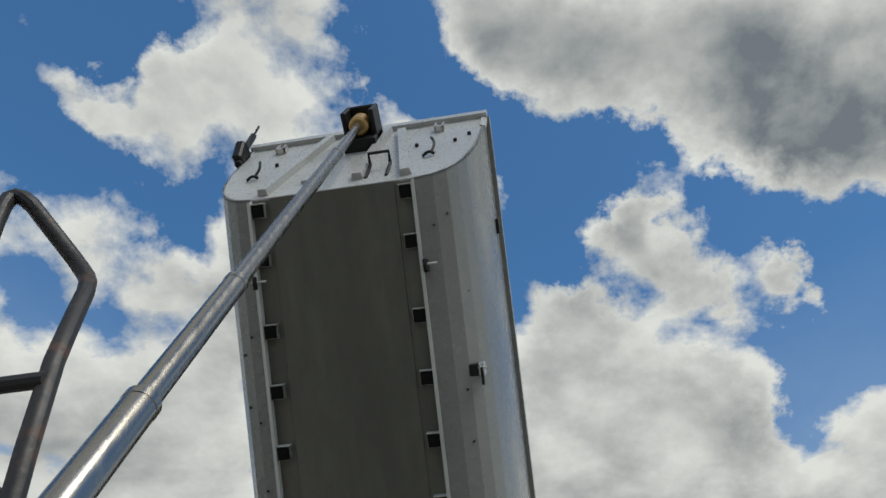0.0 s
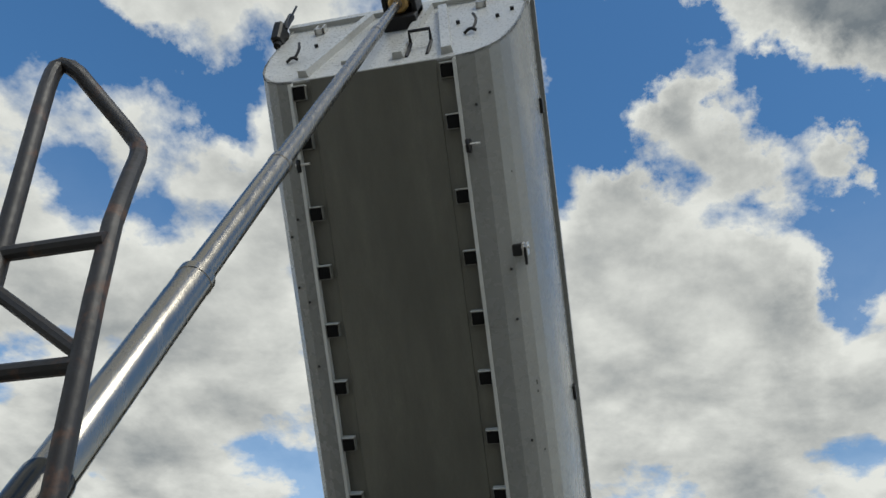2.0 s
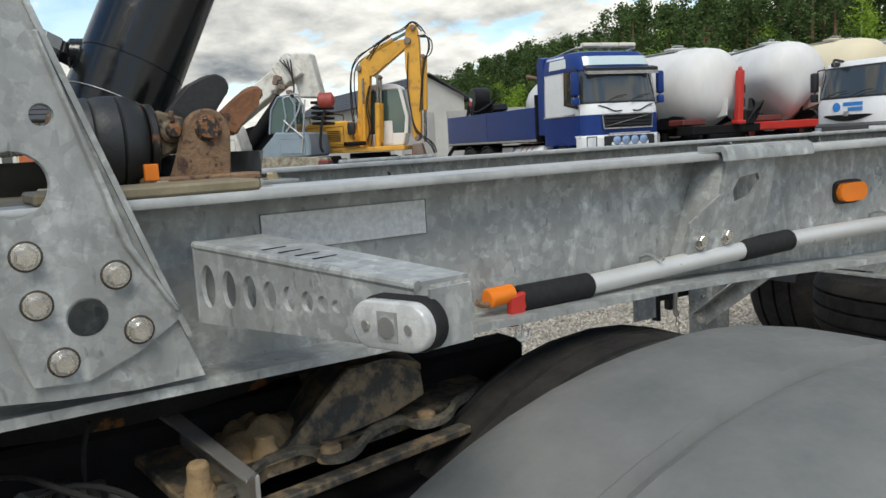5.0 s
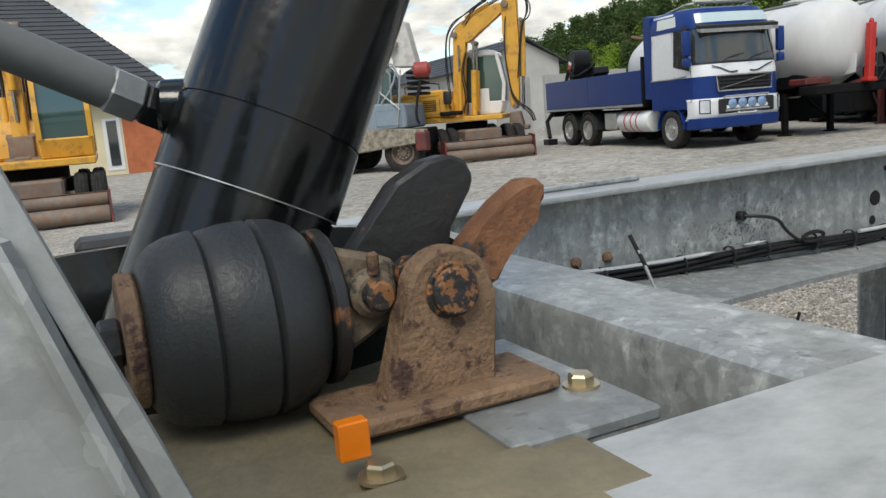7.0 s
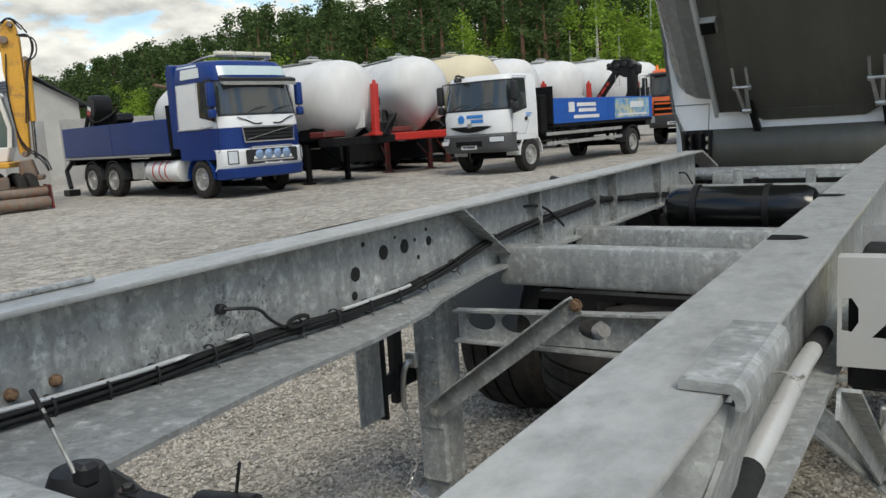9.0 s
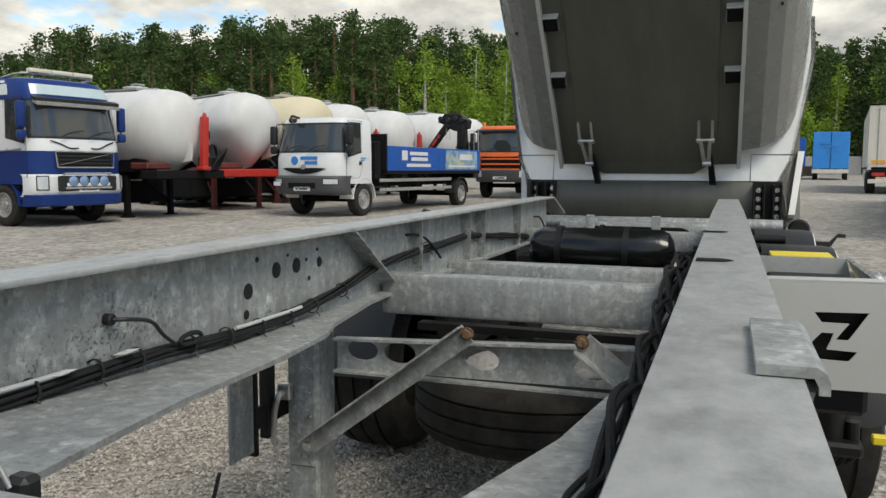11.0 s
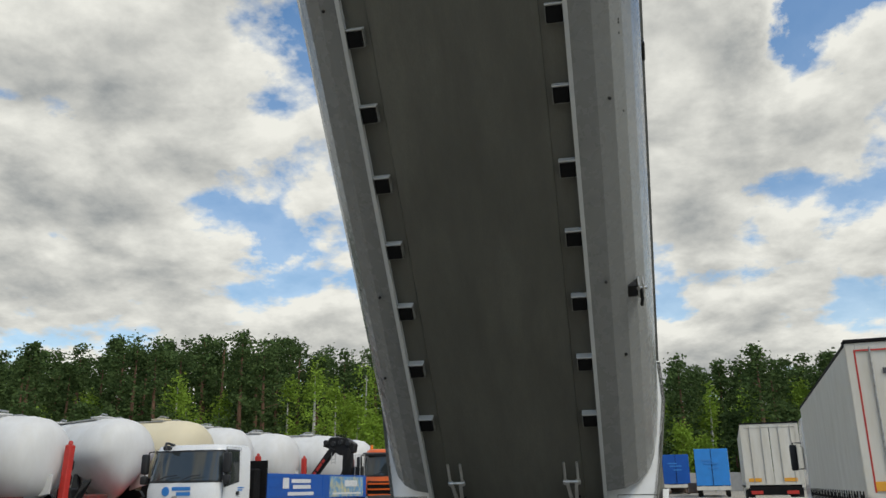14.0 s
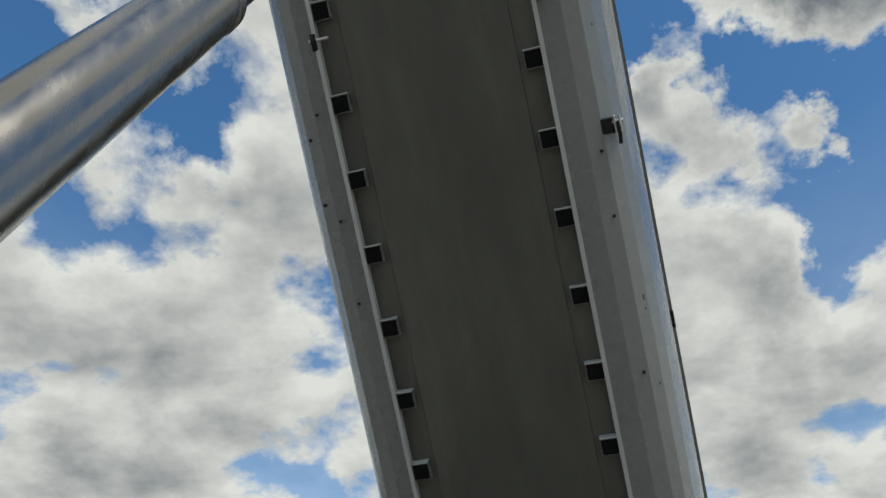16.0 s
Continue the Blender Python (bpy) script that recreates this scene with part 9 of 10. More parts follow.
def rough_terrain_crane(x, y, rot):
    """Carrier with two cabs, slewed works and a telescopic box boom that rises along local x."""
    t = thing("mobile_crane", (x, y, yard(x, y)), "weathered white and grey mobile crane with a raised box boom", "crane", rot=rot)
    peel = material("peeling_cream_paint", (0.30, 0.28, 0.21), rough=0.75, var=0.25, scale=3, fine=30, second=(0.13, 0.10, 0.075), cover=0.45, sharp=0.10)
    bm = B()
    box(bm, (-1.2, -0.75, 0.62), (2.5, 0.75, 1.08), 0.04)
    part("carrier", bm, DARK_CHASSIS, t, "scuffed dark steel carrier")
    for px, py, r in ((-0.55, -1.0, 0.55), (0.12, -1.12, 0.55), (2.02, -0.95, 0.52), (-0.55, 1.0, 0.55), (0.12, 1.0, 0.55), (2.02, 0.95, 0.52)):
        wheel(t, (px, py, r - 0.03), (0, math.copysign(1, py), 0), r, 0.42, DIRTY_STEEL)
    bm = B()
    box(bm, (-1.05, -1.25, 0.95), (0.55, -0.85, 1.10), 0.03)
    part("fender", bm, CRANE_GREY, t)
    bm = B()
    box(bm, (-0.3, -1.2, 0.45), (-0.05, -1.0, 1.0), 0.02)
    part("mud_flap", bm, RED_DIRTY, t)
    bm = B()
    prism(bm, [(0.52, -1.30, 0.52), (2.62, -1.30, 0.72), (2.70, -1.30, 1.06), (1.6, -1.30, 1.14), (0.56, -1.30, 1.16)], (0, 0.35, 0), 0.03)
    part("outrigger_beam", bm, peel, t, "peeling cream outrigger beam")
    bm = B()
    box(bm, (2.45, -1.40, 0.52), (2.75, -1.0, 1.0), 0.03)
    part("outrigger_end", bm, RED_DIRTY, t)
    bm = B()
    prism_y(bm, [(-0.80, 1.12), (0.22, 1.12), (0.24, 1.42), (0.06, 2.02), (-0.02, 2.08), (-0.52, 2.18), (-0.80, 2.12)], -1.1, -0.2, 0.04)
    c1 = part("drive_cab", bm, CRANE_WHITE, t, "white low drive cab")
    bm = B()
    prism(bm, [(-0.46, -1.102, 1.72), (-0.16, -1.102, 1.70), (-0.22, -1.102, 2.06), (-0.46, -1.102, 2.08)], (0, -0.012, 0))
    part("side_window", bm, GLASS, c1)
    bm = B()
    outline(bm, [(-0.6, -1.104, 1.18), (0.1, -1.104, 1.18), (0.1, -1.104, 1.66), (-0.6, -1.104, 1.66)], 0.008)
    part("door_gap", bm, DARK_CHASSIS, c1)
    bm = B()
    tube(bm, [(-0.5, -1.1, 1.62), (-0.42, -1.3, 1.66), (-0.30, -1.3, 1.5), (0.0, -1.15, 1.3)], 0.022, 6, 1)
    part("mirror_arm", bm, RIM_STEEL, c1)
    bm = B()
    prism_y(bm, [(0.42, 1.10), (2.12, 1.10), (2.14, 1.40), (2.08, 1.76), (1.15, 1.80), (1.0, 1.5)], -0.95, 0.9, 0.05)
    th = part("turntable_house", bm, CRANE_GREY, t, "blue grey turntable house")
    bm = B()
    box(bm, (1.3, -0.965, 1.2), (2.0, -0.945, 1.6), 0.02)
    part("cover_plate", bm, CRANE_GREY, th)
    # glazed operator cab with tube frame
    bm = B()
    prism_y(bm, [(1.0, 1.76), (1.72, 1.76), (1.74, 2.5), (1.60, 2.72), (1.28, 2.68), (1.10, 2.4)], -0.85, -0.15, 0.02)
    c2 = part("operator_cab", bm, GLASS_GREEN, t, "glazed green operator cab")
    for yy in (-0.87, -0.13):
        for pts in ([(1.0, 1.76), (1.10, 2.4), (1.30, 2.72), (1.62, 2.76), (1.76, 2.5), (1.74, 1.76)], [(1.36, 1.76), (1.5, 2.2), (1.45, 2.7)]):
            bm = B()
            tube(bm, [(px, yy, pz) for px, pz in pts], 0.028, 6)
            part("cab_frame", bm, CRANE_GREY, c2)
    bm = B()
    tube(bm, [(1.5, -0.95, 1.8), (1.85, -1.0, 2.2), (2.02, -0.98, 2.72), (1.7, -0.95, 2.80)], 0.024, 6, 1)
    tube(bm, [(1.45, -0.96, 2.1), (2.0, -1.0, 1.6)], 0.02, 6)
    tube(bm, [(1.9, -1.0, 1.2), (2.1, -1.0, 2.6)], 0.02, 6)
    part("access_rail", bm, RIM_STEEL, th, "grey tubular access rail")
    for k in range(5):
        bm = B()
        box(bm, (2.1, -0.55, 1.95 + 0.14 * k), (2.5, 0.3, 2.02 + 0.14 * k), 0.01)
        part("cooler_slat", bm, DARK_CHASSIS, th)
    # boom
    a0, a1 = Vector((-0.45, 0, 2.25)), Vector((1.55, 0, 3.62))
    u = (a1 - a0).normalized()
    v = Vector((-u.z, 0, u.x))
    bo = None
    for t0, t1, th_ in ((-0.05, 0.82, 0.27), (0.78, 0.90, 0.31), (0.87, 0.97, 0.34), (0.94, 1.03, 0.36)):
        p0, p1 = a0.lerp(a1, t0), a0.lerp(a1, t1)
        bm = B()
        prism(bm, [tuple(c + Vector((0, 0.12 - th_, 0))) for c in (p0 - v * th_, p1 - v * th_, p1 + v * th_, p0 + v * th_)], (0, 2 * th_, 0), 0.03)
        ob = part("boom" if bo is None else "boom_collar", bm, CRANE_WHITE, t if bo is None else bo, "dirty white box boom" if bo is None else "")
        bo = bo or ob
    bm = B()
    prism_y(bm, [(1.44, 3.82), (1.52, 3.95), (2.0, 3.92), (2.22, 2.85), (2.16, 2.70), (1.62, 2.74), (1.52, 3.2)], 0.02, 0.55, 0.03)
    part("boom_head", bm, CRANE_WHITE, bo, "white folded jib head")
    bm = B()
    cyl(bm, (0.05, -0.1, 1.45), (1.15, -0.1, 2.75), 0.17, seg=16, chamfer=0.02)
    prism_y(bm, [(-0.15, 1.95), (0.1, 1.35), (0.6, 1.3), (0.75, 2.2), (0.3, 2.05)], 0.0, 0.5, 0.02)
    part("boom_ram", bm, DARK_CHASSIS, bo)
    bm = B()
    rr = random.Random(8)
    for k in range(10):
        c = Vector((1.12 + rr.uniform(-0.1, 0.32), -0.28, 3.02 + rr.uniform(-0.25, 0.3)))
        box(bm, c - Vector((0.06, 0.1, 0.06)), c + Vector((0.07, 0.05, 0.05)), 0.015)
    part("boom_fittings", bm, DIRTY_STEEL, bo, "greasy fittings under the boom head")
    bars(bo, a0.lerp(a1, 0.12) + Vector((0, -0.152, 0)) - v * 0.12, u, v, [(0.0, 0.09, 0, 0.15), (0.13, 0.09, 0, 0.15), (0.26, 0.09, 0, 0.15), (0.39, 0.09, 0, 0.15), (0.52, 0.09, 0, 0.15)], TEXT_DARK, 0.008)
    bm = B()
    for k in range(4):
        tube(bm, [(1.25 + 0.1 * k, -0.3, 3.75), (1.60, -0.35, 3.35 - 0.1 * k), (1.62, -0.35, 2.9), (1.5 - 0.1 * k, -0.4, 2.5)], 0.02, 6, 2)
    part("boom_hoses", bm, HYD_HOSE, bo)
    bm = B()
    lathe(bm, (2.42, -0.95, 2.56), (2.88, -0.85, 2.56), [(0, 0.08), (0.05, 0.2), (0.38, 0.2), (0.46, 0.08)], 16)
    hk = part("hook_block", bm, material("faded_red_paint", (0.30, 0.045, 0.035), rough=0.6, var=0.2, scale=6, fine=40), t, "faded red hook block")
    bm = B()
    tube(bm, [(2.62, -0.92, 2.4), (2.48, -0.95, 1.9), (2.42, -1.0, 1.35), (2.50, -1.0, 1.2)], 0.04, 6, 1)
    part("hook_sling", bm, BLACK_METAL, hk)
    return t


rough_terrain_crane(-20.6, 7.5, 49)


# ---- curtain trailers and boxes at the far side of the yard ----
def curtain_trailer(x, y, rot, label, rear_mat, side_mat, trim_mat, length=13.6, tractor_cab=True, detail=True):
    """Rear left lower corner at (x, y); ahead is along local x."""
    t = thing("curtain_trailer", (x, y, yard(x, y)), label, "trailer", rot=rot)
    bm = B()
    box(bm, (0.0, -2.5, 1.15), (length, 0.0, 1.3), 0.01)
    part("floor_frame", bm, DARK_CHASSIS, t)
    n = 14
    bm = B()
    rows = []
    for k in range(n * 4 + 1):
        px = 0.1 + (length - 0.2) * k / (n * 4)
        off = 0.012 * math.sin(k * 1.57)
        rows.append([(px, 0.0 + off, 1.22), (px, 0.0 + off * 0.4, 2.6), (px, 0.0, 3.88), (px, -0.02, 3.88), (px, -0.02, 1.22)])
    skin(bm, rows)
    part("curtain", bm, side_mat, t, "long grey side curtain", smooth=60)
    bm = B()
    box(bm, (0.1, -2.49, 1.22), (length - 0.1, -2.46, 3.88))
    part("curtain", bm, side_mat, t)
    if detail:
        for k in range(30):
            px = 0.3 + k * (length - 0.6) / 29
            bm = B()
            box(bm, (px - 0.022, 0.012, 1.06), (px + 0.022, 0.03, 1.36), 0.004)
            part("curtain_strap", bm, DARK_CHASSIS, t)
    bm = B()
    box(bm, (0.0, -2.5, 3.88), (length, 0.01, 3.96), 0.01)
    part("roof_rail", bm, DARK_CHASSIS, t)
    for yy in (-1.24, -2.49):
        bm = B()
        box(bm, (-0.04, yy + 0.01, 1.3), (0.02, yy + 1.232, 3.84), 0.01)
        d = part("rear_door", bm, rear_mat, t, "weathered pale rear door")
        bm = B()
        for q in (0.35, 0.85):
            cyl(bm, (-0.06, yy + q, 1.3), (-0.06, yy + q, 3.84), 0.018, seg=8)
        part("lock_rod", bm, RIM_STEEL, d)
    bm = B()
    for lo, hi in (((-0.064, -0.155, 1.34), (-0.056, -0.125, 3.80)), ((-0.064, -2.36, 3.77), (-0.056, -0.155, 3.80)), ((-0.064, -2.39, 1.34), (-0.056, -2.36, 3.80))):
        box(bm, lo, hi)
    part("edge_tape", bm, trim_mat, t)
    bm = B()
    box(bm, (-0.09, -2.51, 3.93), (0.25, 0.02, 3.99), 0.008)
    part("roof_lip", bm, DARK_CHASSIS, t, "black roof lip over the doors")
    bm = B()
    for lo, hi in (((-0.06, -0.155, 1.1), (0.03, 0.004, 3.92)), ((-0.06, -2.5, 1.1), (0.03, -2.36, 3.92)), ((-0.058, -2.36, 3.76), (0.03, -0.155, 3.925)), ((-0.06, -2.5, 1.22), (0.03, 0.0, 1.32))):
        box(bm, lo, hi, 0.008)
    part("door_frame", bm, rear_mat, t)
    for yy in (-0.7, -2.2):
        bm = B()
        box(bm, (-0.07, yy, 1.36), (-0.05, yy + 0.55, 1.52), 0.004)
        part("rear_marker_board", bm, material("orange_red_marker_board", (0.70, 0.33, 0.03), rough=0.4, var=0.1), t, "orange and red marker board")
        bm = B()
        box(bm, (-0.1, yy, 0.82), (-0.02, yy + 0.5, 0.97), 0.01)
        part("tail_lamp", bm, RED, t)
    bm = B()
    box(bm, (-0.08, -2.45, 0.5), (0.0, -0.05, 0.68), 0.01)
    part("rear_bumper_bar", bm, DOOR_WHITE, t)
    bm = B()
    box(bm, (-0.05, -2.4, 0.78), (0.05, -0.1, 1.15), 0.01)
    part("rear_panel", bm, DARK_CHASSIS, t)
    if detail:
        bars(t, (-0.062, -0.55, 3.2), (0, -1, 0), (0, 0, 1), [(0.0, 0.8, 0.16, 0.10), (0.25, 0.5, 0.0, 0.10), (0.45, 0.3, -0.12, 0.05)], TEXT_DARK, -0.006)
        bm = B()
        lathe(bm, (-0.045, -0.95, 1.95), (-0.052, -0.95, 1.95), [(0, 0.13), (0.006, 0.13), (0.007, 0.11), (0.007, 0.01)], 20)
        part("round_sign", bm, LORRY_WHITE, t)
    for px in (1.6, 2.9, 4.2):
        for yy, s in ((-0.2, 1), (-2.3, -1)):
            wheel(t, (px, yy, 0.5), (0, s, 0), 0.5, 0.36)
    bm = B()
    box(bm, (5.6, -0.45, 0.5), (7.8, -0.02, 1.1), 0.02)
    part("pallet_box", bm, DOOR_WHITE, t)
    bm = B()
    box(bm, (8.4, -0.5, 0.35), (9.4, -0.1, 1.1), 0.02)
    box(bm, (0.6, -1.75, 0.85), (length - 0.4, -0.75, 1.15), 0.02)
    part("under_boxes", bm, DARK_CHASSIS, t)
    if tractor_cab:
        cx = length + 1.9
        for px in (length - 1.3, length + 2.2):
            for yy, s in ((-0.2, 1), (-2.3, -1)):
                wheel(t, (px, yy, 0.5), (0, s, 0), 0.5, 0.3)
        bm = B()
        prism_y(bm, [(cx - 1.1, 0.9), (cx + 1.0, 0.9), (cx + 1.0, 2.0), (cx + 0.85, 3.1), (cx + 0.4, 3.7), (cx - 1.0, 3.7)], -2.47, -0.03, 0.06)
        cb = part("tractor_cab", bm, LORRY_WHITE, t, "white tractor cab")
        bm = B()
        prism(bm, [(cx - 0.1, -0.02, 2.0), (cx + 0.75, -0.02, 2.0), (cx + 0.62, -0.02, 2.75), (cx - 0.1, -0.02, 2.75)], (0, 0.012, 0))
        part("side_window", bm, GLASS, cb)
        bm = B()
        box(bm, (cx + 0.75, 0.12, 1.95), (cx + 0.95, 0.36, 2.85), 0.05, seg=2)
        tube(bm, [(cx + 0.7, -0.03, 2.9), (cx + 0.85, 0.24, 2.92), (cx + 0.85, 0.24, 2.0), (cx + 0.7, -0.03, 2.0)], 0.025, 6)
        part("mirror", bm, BLACK_PLASTIC, cb)
    return t


curtain_trailer(4.95, 15.9, 82, "pale grey curtain-sided trailer with red door edging", DOOR_WHITE, CURTAIN_GREY, RED)
curtain_trailer(6.4, 40.5, 83, "cream curtain-sided trailer with orange marker boards", DOOR_WHITE, CURTAIN_GREY, DOOR_WHITE, 13.0, False, False)


def box_body(x, y, rot, label, mat, side_mat, w=2.5, length=8.0, z0=0.95, z1=3.7):
    t = thing("box_trailer", (x, y, yard(x, y)), label, "trailer", "far box trailers", rot=rot)
    bm = B()
    box(bm, (0, -w, z0), (length, 0, z1), 0.03)
    part("box_body", bm, mat, t)
    bm = B()
    box(bm, (0.2, -w - 0.01, z0 + 0.1), (length - 0.2, -w - 0.002, z1 - 0.1))
    part("side_print", bm, side_mat, t, "printed side panel")
    bm = B()
    box(bm, (-0.04, -w, z0 - 0.35), (0.02, 0, z0 - 0.05), 0.01)
    part("bumper_bar", bm, DOOR_WHITE, t)
    bm = B()
    box(bm, (-0.03, -0.02, z0), (0.0, 0.0, z1))
    box(bm, (-0.03, -w / 2 - 0.02, z0), (-0.005, -w / 2 + 0.02, z1))
    part("door_edges", bm, DARK_CHASSIS, t)
    bars(t, (-0.035, -0.5, 2.6), (0, -1, 0), (0, 0, 1), [(0.0, 0.9, 0.2, 0.12), (0.2, 1.1, -0.05, 0.12), (0.5, 0.8, -0.4, 0.1)], TEXT_BLUE, -0.006)
    for px in (1.4, length - 1.2):
        for yy, s in ((-0.2, 1), (-w + 0.2, -1)):
            wheel(t, (px, yy, 0.45), (0, s, 0), 0.45, 0.3)
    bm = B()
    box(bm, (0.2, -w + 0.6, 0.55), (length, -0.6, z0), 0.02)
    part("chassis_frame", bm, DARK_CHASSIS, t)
    return t


box_body(6.75, 70, 84, "bright blue box trailer with a yellow printed side", BLUE_BOX, YELLOW, 2.6, 8.0, 0.9, 3.75)
box_body(4.9, 84, 88, "dark blue box trailer", BLUE_BED, BLUE_BED)
box_body(-0.6, 76, 90, "small white container box", LORRY_WHITE, LORRY_WHITE, 2.4, 6.0, 0.9, 3.4)
far = thing("tractor_lorry", (-3.3, 66, yard(0, 66)), "white tractor lorry parked at the far edge", "lorry", rot=-60)
lorry_cab(far, 1.3, 2.3, 0.95, 3.2, LORRY_WHITE, BLACK_PLASTIC, 2.0, 0.15)
axle_pair(far, 0.0)
axle_pair(far, -3.6)
chassis(far, -4.5, 1.0)
bm = B()
for k in range(30):
    r = random.Random(k)
    c = Vector((r.uniform(-1.5, 7), r.uniform(78, 90), 0.9))
    box(bm, c, c + Vector((r.uniform(0.3, 1.2), r.uniform(0.3, 0.8), r.uniform(0.2, 0.9))), 0.03)
tagged(part("scrap_heap", bm, DIRTY_STEEL), "rusty scrap lying along the yard wall", "scrap", kind="stuff")
bm = B()
cyl(bm, (1.2, 70, 0.6), (1.2, 70, 7.5), 0.10, 0.06, seg=10)
tube(bm, [(1.2, 70, 7.4), (1.2, 69.4, 7.7), (1.2, 68.6, 7.7)], 0.05, 8, 1)
tagged(part("lamp_post", bm, RIM_STEEL), "thin grey steel lamp post", "lamp post")
# boundary wall of concrete panels
for k in range(22):
    x = -22 + 3.0 * k
    y = 96 + 0.05 * k
    bm = B()
    box(bm, (x + 0.08, y, 0.8), (x + 2.92, y + 0.1, 2.9), 0.02)
    ob = part("wall_panel", bm, CONCRETE) if k == 0 else None
    if k == 0:
        yard_wall = tagged(new("yard_wall"), "grey concrete panel wall along the wood", "wall", kind="structure")
        ob.parent = yard_wall
        first_panel = ob
    else:
        bm.free()
        again(first_panel, Matrix.Translation((3.0 * k, 0.05 * k, 0)), yard_wall)
# things behind the chrome lever: small yellow loader
bm = B()
box(bm, (13.2, 84, 0.7), (14.6, 87, 1.6), 0.1)
box(bm, (13.4, 85, 1.6), (14.4, 86.2, 2.6), 0.1)
tagged(part("yellow_loader", bm, YELLOW), "small yellow loader at the yard edge", "loader")


# ---- buildings behind the machines ----
def gable_house(at, rot, w, d, hw, hr, wall_mat, label, over=0.5, hip=0.0):
    """Walls w by d, eaves at hw, ridge at hr along the local y axis."""
    t = thing("building", at, label, "building", rot=rot)
    bm = B()
    if hip:
        box(bm, (-w / 2, -d / 2, 0), (w / 2, d / 2, hw))
    else:
        prism(bm, [(-w / 2, -d / 2, 0), (w / 2, -d / 2, 0), (w / 2, -d / 2, hw), (0, -d / 2, hr - 0.15), (-w / 2, -d / 2, hw)], (0, d, 0))
    wl = part("wall", bm, wall_mat, t)
    if hip:
        for s in (-1, 1):
            bm = B()
            ze = hw - (hr - hw) * over / (w / 2)
            prism(bm, [(-w / 2 - over, s * (d / 2 + over), ze), (w / 2 + over, s * (d / 2 + over), ze), (0, s * (d / 2 + over - hip), hr)], (0, 0, 0.05))
            part("hip_slope", bm, ROOF_TILE, t, "dark grey tiled hip end")
    for s in (-1, 1):
        run = Vector((w / 2 + over, 0, -(hr - hw) * (1 + over / (w / 2))))
        n = int(run.length / 0.36)
        rl = None
        a = Vector((0, 0, hr))
        e = Vector((s * run.x, 0, hr + run.z))
        up = Vector((-(e - a).z * s, 0, (e - a).x * s)).normalized()
        if up.z < 0:
            up = -up
        for k in range(n):
            p, q = a.lerp(e, k / n), a.lerp(e, (k + 1.08) / n)
            e0 = -d / 2 - over + hip * (1 - (k + 0.5) / n)
            off = Vector((0, e0, 0))
            bm = B()
            prism(bm, [p + up * 0.02 + off, q + up * 0.06 + off, q + off, p - up * 0.02 + off], (0, -2 * e0, 0))
            part("roof_course", bm, ROOF_TILE, t)
        bm = B()
        cyl(bm, e + Vector((s * 0.06, -d / 2 - over, -0.05)), e + Vector((s * 0.06, d / 2 + over, -0.05)), 0.07, seg=10)
        part("gutter", bm, BLACK_METAL, t)
    return t, wl


hs, hw_ = gable_house((-43, -6.2, 0.0), 0, 13, 23, 3.6, 8.6, CREAM_WALL, "low cream building with a large dark tiled roof and brick panels", 0.5, 5.2)
for y0, y1, z0, z1, mt, nm in ((9.3, 11.1, 0.0, 2.4, BRICK_RED, "brick_panel"), (8.5, 9.2, 0.2, 2.4, LORRY_WHITE, "door"), (1.0, 4.5, 0.0, 2.4, BRICK_RED, "brick_panel"), (5.2, 6.6, 0.9, 2.4, GLASS, "window"), (-3.0, -1.5, 0.9, 2.4, GLASS, "window"), (8.65, 9.05, 0.4, 2.3, GLASS, "door_pane")):
    bm = B()
    dxy = 0.03 if nm != "door_pane" else 0.06
    box(bm, (6.5, y0, z0), (6.5 + dxy, y1, z1))
    part(nm, bm, mt, hs)
bm = B()
box(bm, (6.55, 10.2, 2.55), (6.75, 10.9, 3.2), 0.05)
part("wall_unit", bm, RIM_STEEL, hs, "grey wall mounted fan unit")
bm = B()
box(bm, (2.2, -1.2, 6.9), (2.9, -0.2, 7.05), 0.02)
part("roof_window", bm, GLASS, hs)
hb2, _ = gable_house((-47.7, 25.6, 0.15), -96.9, 4.6, 19, 3.85, 5.15, GREY_WALL, "grey rendered hall with a low dark roof", 0.35)
bm = B()
for k in range(7):
    box(bm, (-30.2 + 1.1 * k, 15.6 + 1.7 * k, 0.0), (-30.0 + 1.1 * k, 15.6 + 1.7 * k + 1.65, 2.7), 0.01)
tagged(part("boundary_wall", bm, CONCRETE), "grey concrete yard wall beside the hall", "wall", kind="structure")


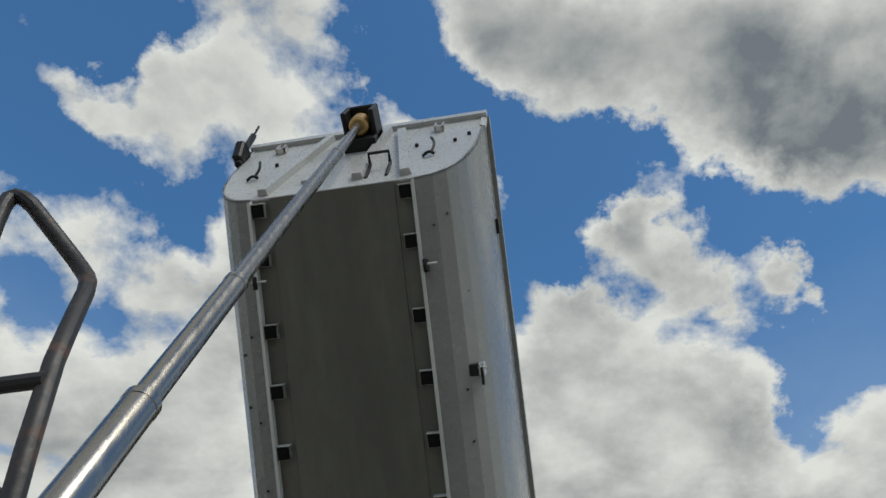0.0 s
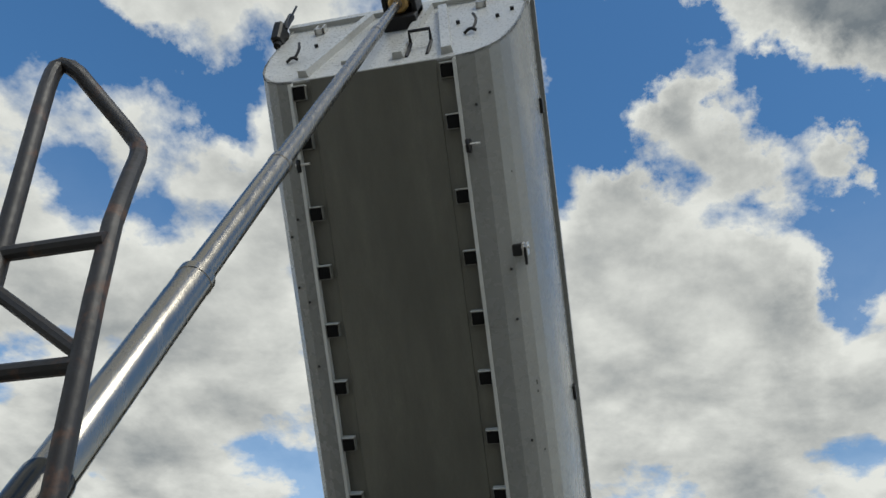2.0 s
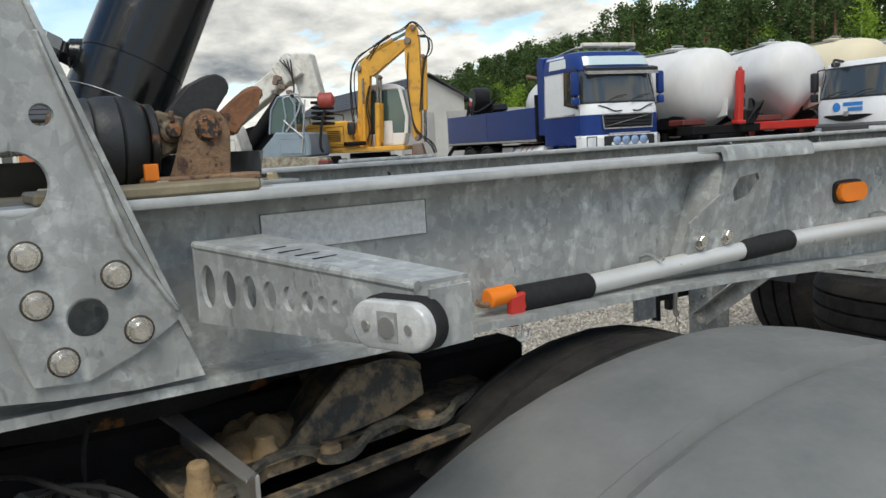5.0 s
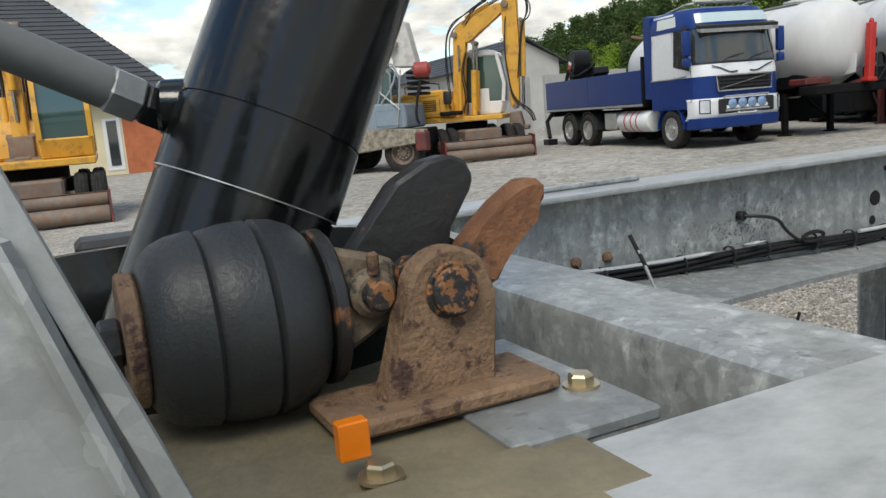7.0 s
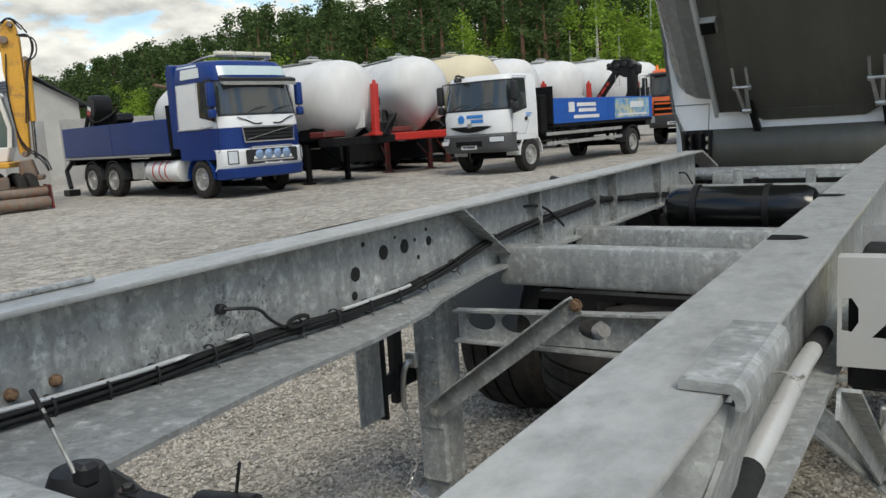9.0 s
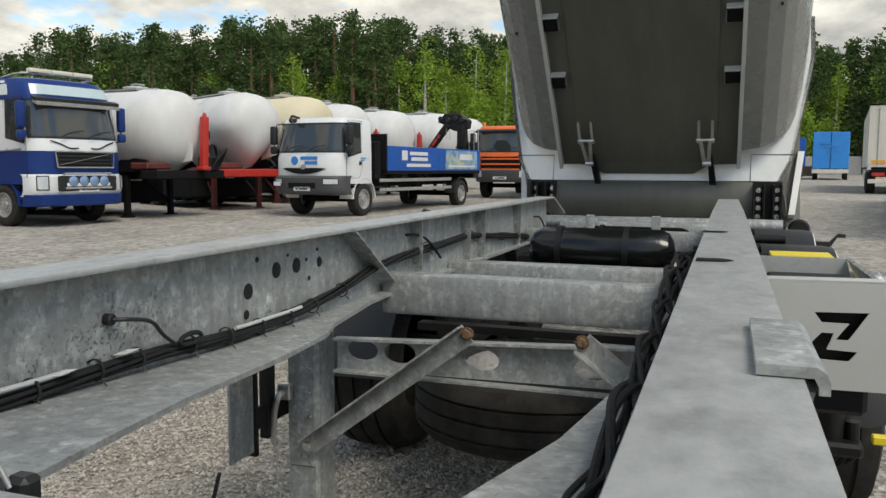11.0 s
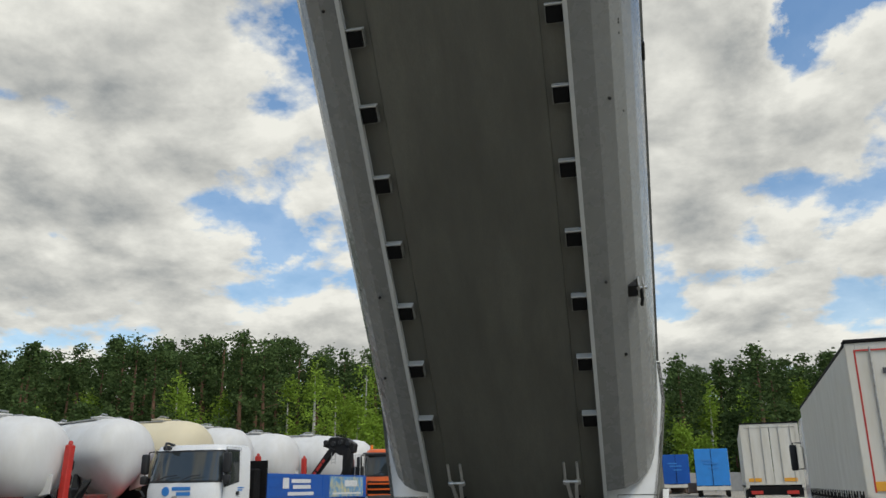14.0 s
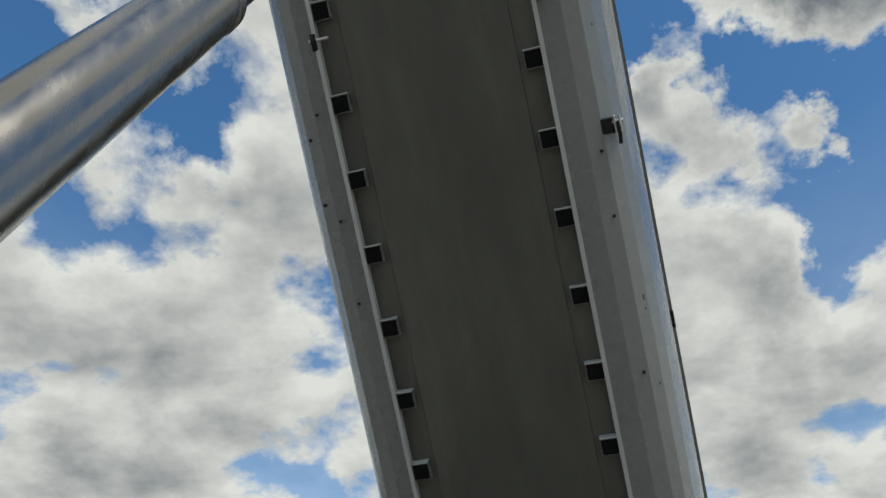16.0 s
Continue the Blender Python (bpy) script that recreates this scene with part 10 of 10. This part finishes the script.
# ---- woods ----
def build_woods():
    rng = np.random.default_rng(7)
    quad = np.array([(-1, 0, -1), (1, 0, -1), (1, 0, 1), (-1, 0, 1)], float)
    crowns = {"pine": [], "birch": []}
    trunks = {"pine": B(), "birch": B()}

    def leaves(kind, centres, spread, n, size):
        c = centres[rng.integers(0, len(centres), n)] + rng.normal(0, 1, (n, 3)) * spread
        s = size * rng.uniform(0.55, 1.25, (n, 1, 1))
        a, b = rng.uniform(0, 6.28, n), rng.uniform(-0.9, 0.9, n)
        p = quad[None] * s * np.array([1.0, 1.0, 0.7])
        x, z = p[..., 0], p[..., 2]
        y2, z2 = -z * np.sin(b)[:, None], z * np.cos(b)[:, None]
        px = x * np.cos(a)[:, None] - y2 * np.sin(a)[:, None]
        py = x * np.sin(a)[:, None] + y2 * np.cos(a)[:, None]
        crowns[kind].append(np.stack([px, py, z2], -1) + c[:, None])

    def tree(kind, x, y, z, h):
        if kind == "pine":
            r, low = h * rng.uniform(0.20, 0.29), h * rng.uniform(0.02, 0.18)
            k = rng.integers(70, 100)
            t = rng.random(k) ** 0.92
            zz = low + t * (h - low)
            sharp_top = rng.uniform(0.55, 0.95)
            rad = r * np.clip(1.04 - t, 0.02, 1) ** sharp_top * rng.uniform(0.25, 1.0, k)
            sp, n, size = np.array([0.52, 0.52, 0.30]), 2400, 0.155
        else:
            r, low = h * rng.uniform(0.15, 0.22), h * rng.uniform(0.06, 0.2)
            k = rng.integers(30, 46)
            t = rng.random(k)
            zz = low + t * (h - low)
            rad = r * np.sin(np.clip(0.12 + 0.88 * (1 - t), 0, 1) * math.pi * 0.62) * rng.uniform(0.2, 1.0, k)
            sp, n, size = np.array([0.50, 0.50, 0.66]), 2000, 0.135
        a = rng.uniform(0, 6.28, k)
        centres = np.stack([x + rad * np.cos(a), y + rad * np.sin(a), z + zz], -1)
        leaves(kind, centres, sp, n, size)
        bmt = trunks[kind]
        lathe(bmt, (x, y, z), (x + rng.normal(0, 0.3), y, z + h), [(0, 0.02 * h), (h * 0.5, 0.013 * h), (h * 0.92, 0.003 * h)], 6, caps=False)
        for _ in range(3):
            i = rng.integers(0, k)
            z0 = centres[i][2] - 0.6
            tube(bmt, [(x, y, z0), tuple(centres[i])], 0.05, 4)

    for row in range(6):
        az_ = -34.0
        while az_ < 64:
            d = 106 + row * 8 + rng.uniform(-3, 3)
            if az_ > 34:
                d += (az_ - 34) ** 2 * 0.09
            if az_ < -2:
                d -= 6
            x, y = -d * math.sin(radians(az_)), d * math.cos(radians(az_))
            p_birch = (0.9 if row == 0 else 0.7 if row == 1 else 0.3) * (0.7 if az_ < 0 else 1.0 if az_ < 23 else 0.42 if az_ < 40 else 0.85)
            kind = "birch" if rng.random() < p_birch else "pine"
            h = rng.uniform(9, 13.5) * (1.14 if 12 < az_ < 23 else 1.0) if kind == "birch" else (rng.uniform(14.2, 17.4) + row * 0.5) * (1.08 if az_ > 20 else 1.0)
            if row == 0 and rng.random() < 0.3:
                h *= 0.6
            if az_ > 44:
                h *= max(0.6, 1 - (az_ - 44) * 0.02)
            if 6 < az_ < 34:
                h *= 1.12
            if az_ < -1:
                h *= 0.9
            tree(kind, x, y, 0.9 + row * 0.35, h)
            az_ += rng.uniform(1.1, 1.8) * 106 / d
    for kind, mt, bark in (("pine", PINE, PINE_BARK), ("birch", BIRCH, BIRCH_BARK)):
        v = np.concatenate(crowns[kind]).reshape(-1, 3)
        n = len(v) // 4
        me = bpy.data.meshes.new(kind + "_wood")
        me.vertices.add(len(v))
        me.vertices.foreach_set("co", v.ravel())
        me.loops.add(4 * n)
        me.loops.foreach_set("vertex_index", np.arange(4 * n, dtype=np.int32))
        me.polygons.add(n)
        me.polygons.foreach_set("loop_start", np.arange(0, 4 * n, 4, dtype=np.int32))
        me.update(calc_edges=True)
        me.validate()
        me.materials.append(mt)
        tagged(new(kind + "_wood", me), "dense dark pine wood behind the yard" if kind == "pine" else "fresh green birch thicket along the wood edge", "trees", kind="stuff")
        tagged(part(kind + "_trunks", trunks[kind], bark), "slender tree trunks standing in the wood", "trunks", kind="stuff")
    # added sloping sheet in needle green that closes the gaps between the stems
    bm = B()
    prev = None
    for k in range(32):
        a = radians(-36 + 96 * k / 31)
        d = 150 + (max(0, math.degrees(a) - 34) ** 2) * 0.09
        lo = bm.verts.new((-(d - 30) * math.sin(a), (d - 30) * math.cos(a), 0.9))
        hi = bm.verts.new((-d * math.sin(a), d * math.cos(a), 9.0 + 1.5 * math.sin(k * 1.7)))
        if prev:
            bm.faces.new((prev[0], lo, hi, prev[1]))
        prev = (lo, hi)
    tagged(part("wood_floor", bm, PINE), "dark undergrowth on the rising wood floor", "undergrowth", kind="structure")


build_woods()
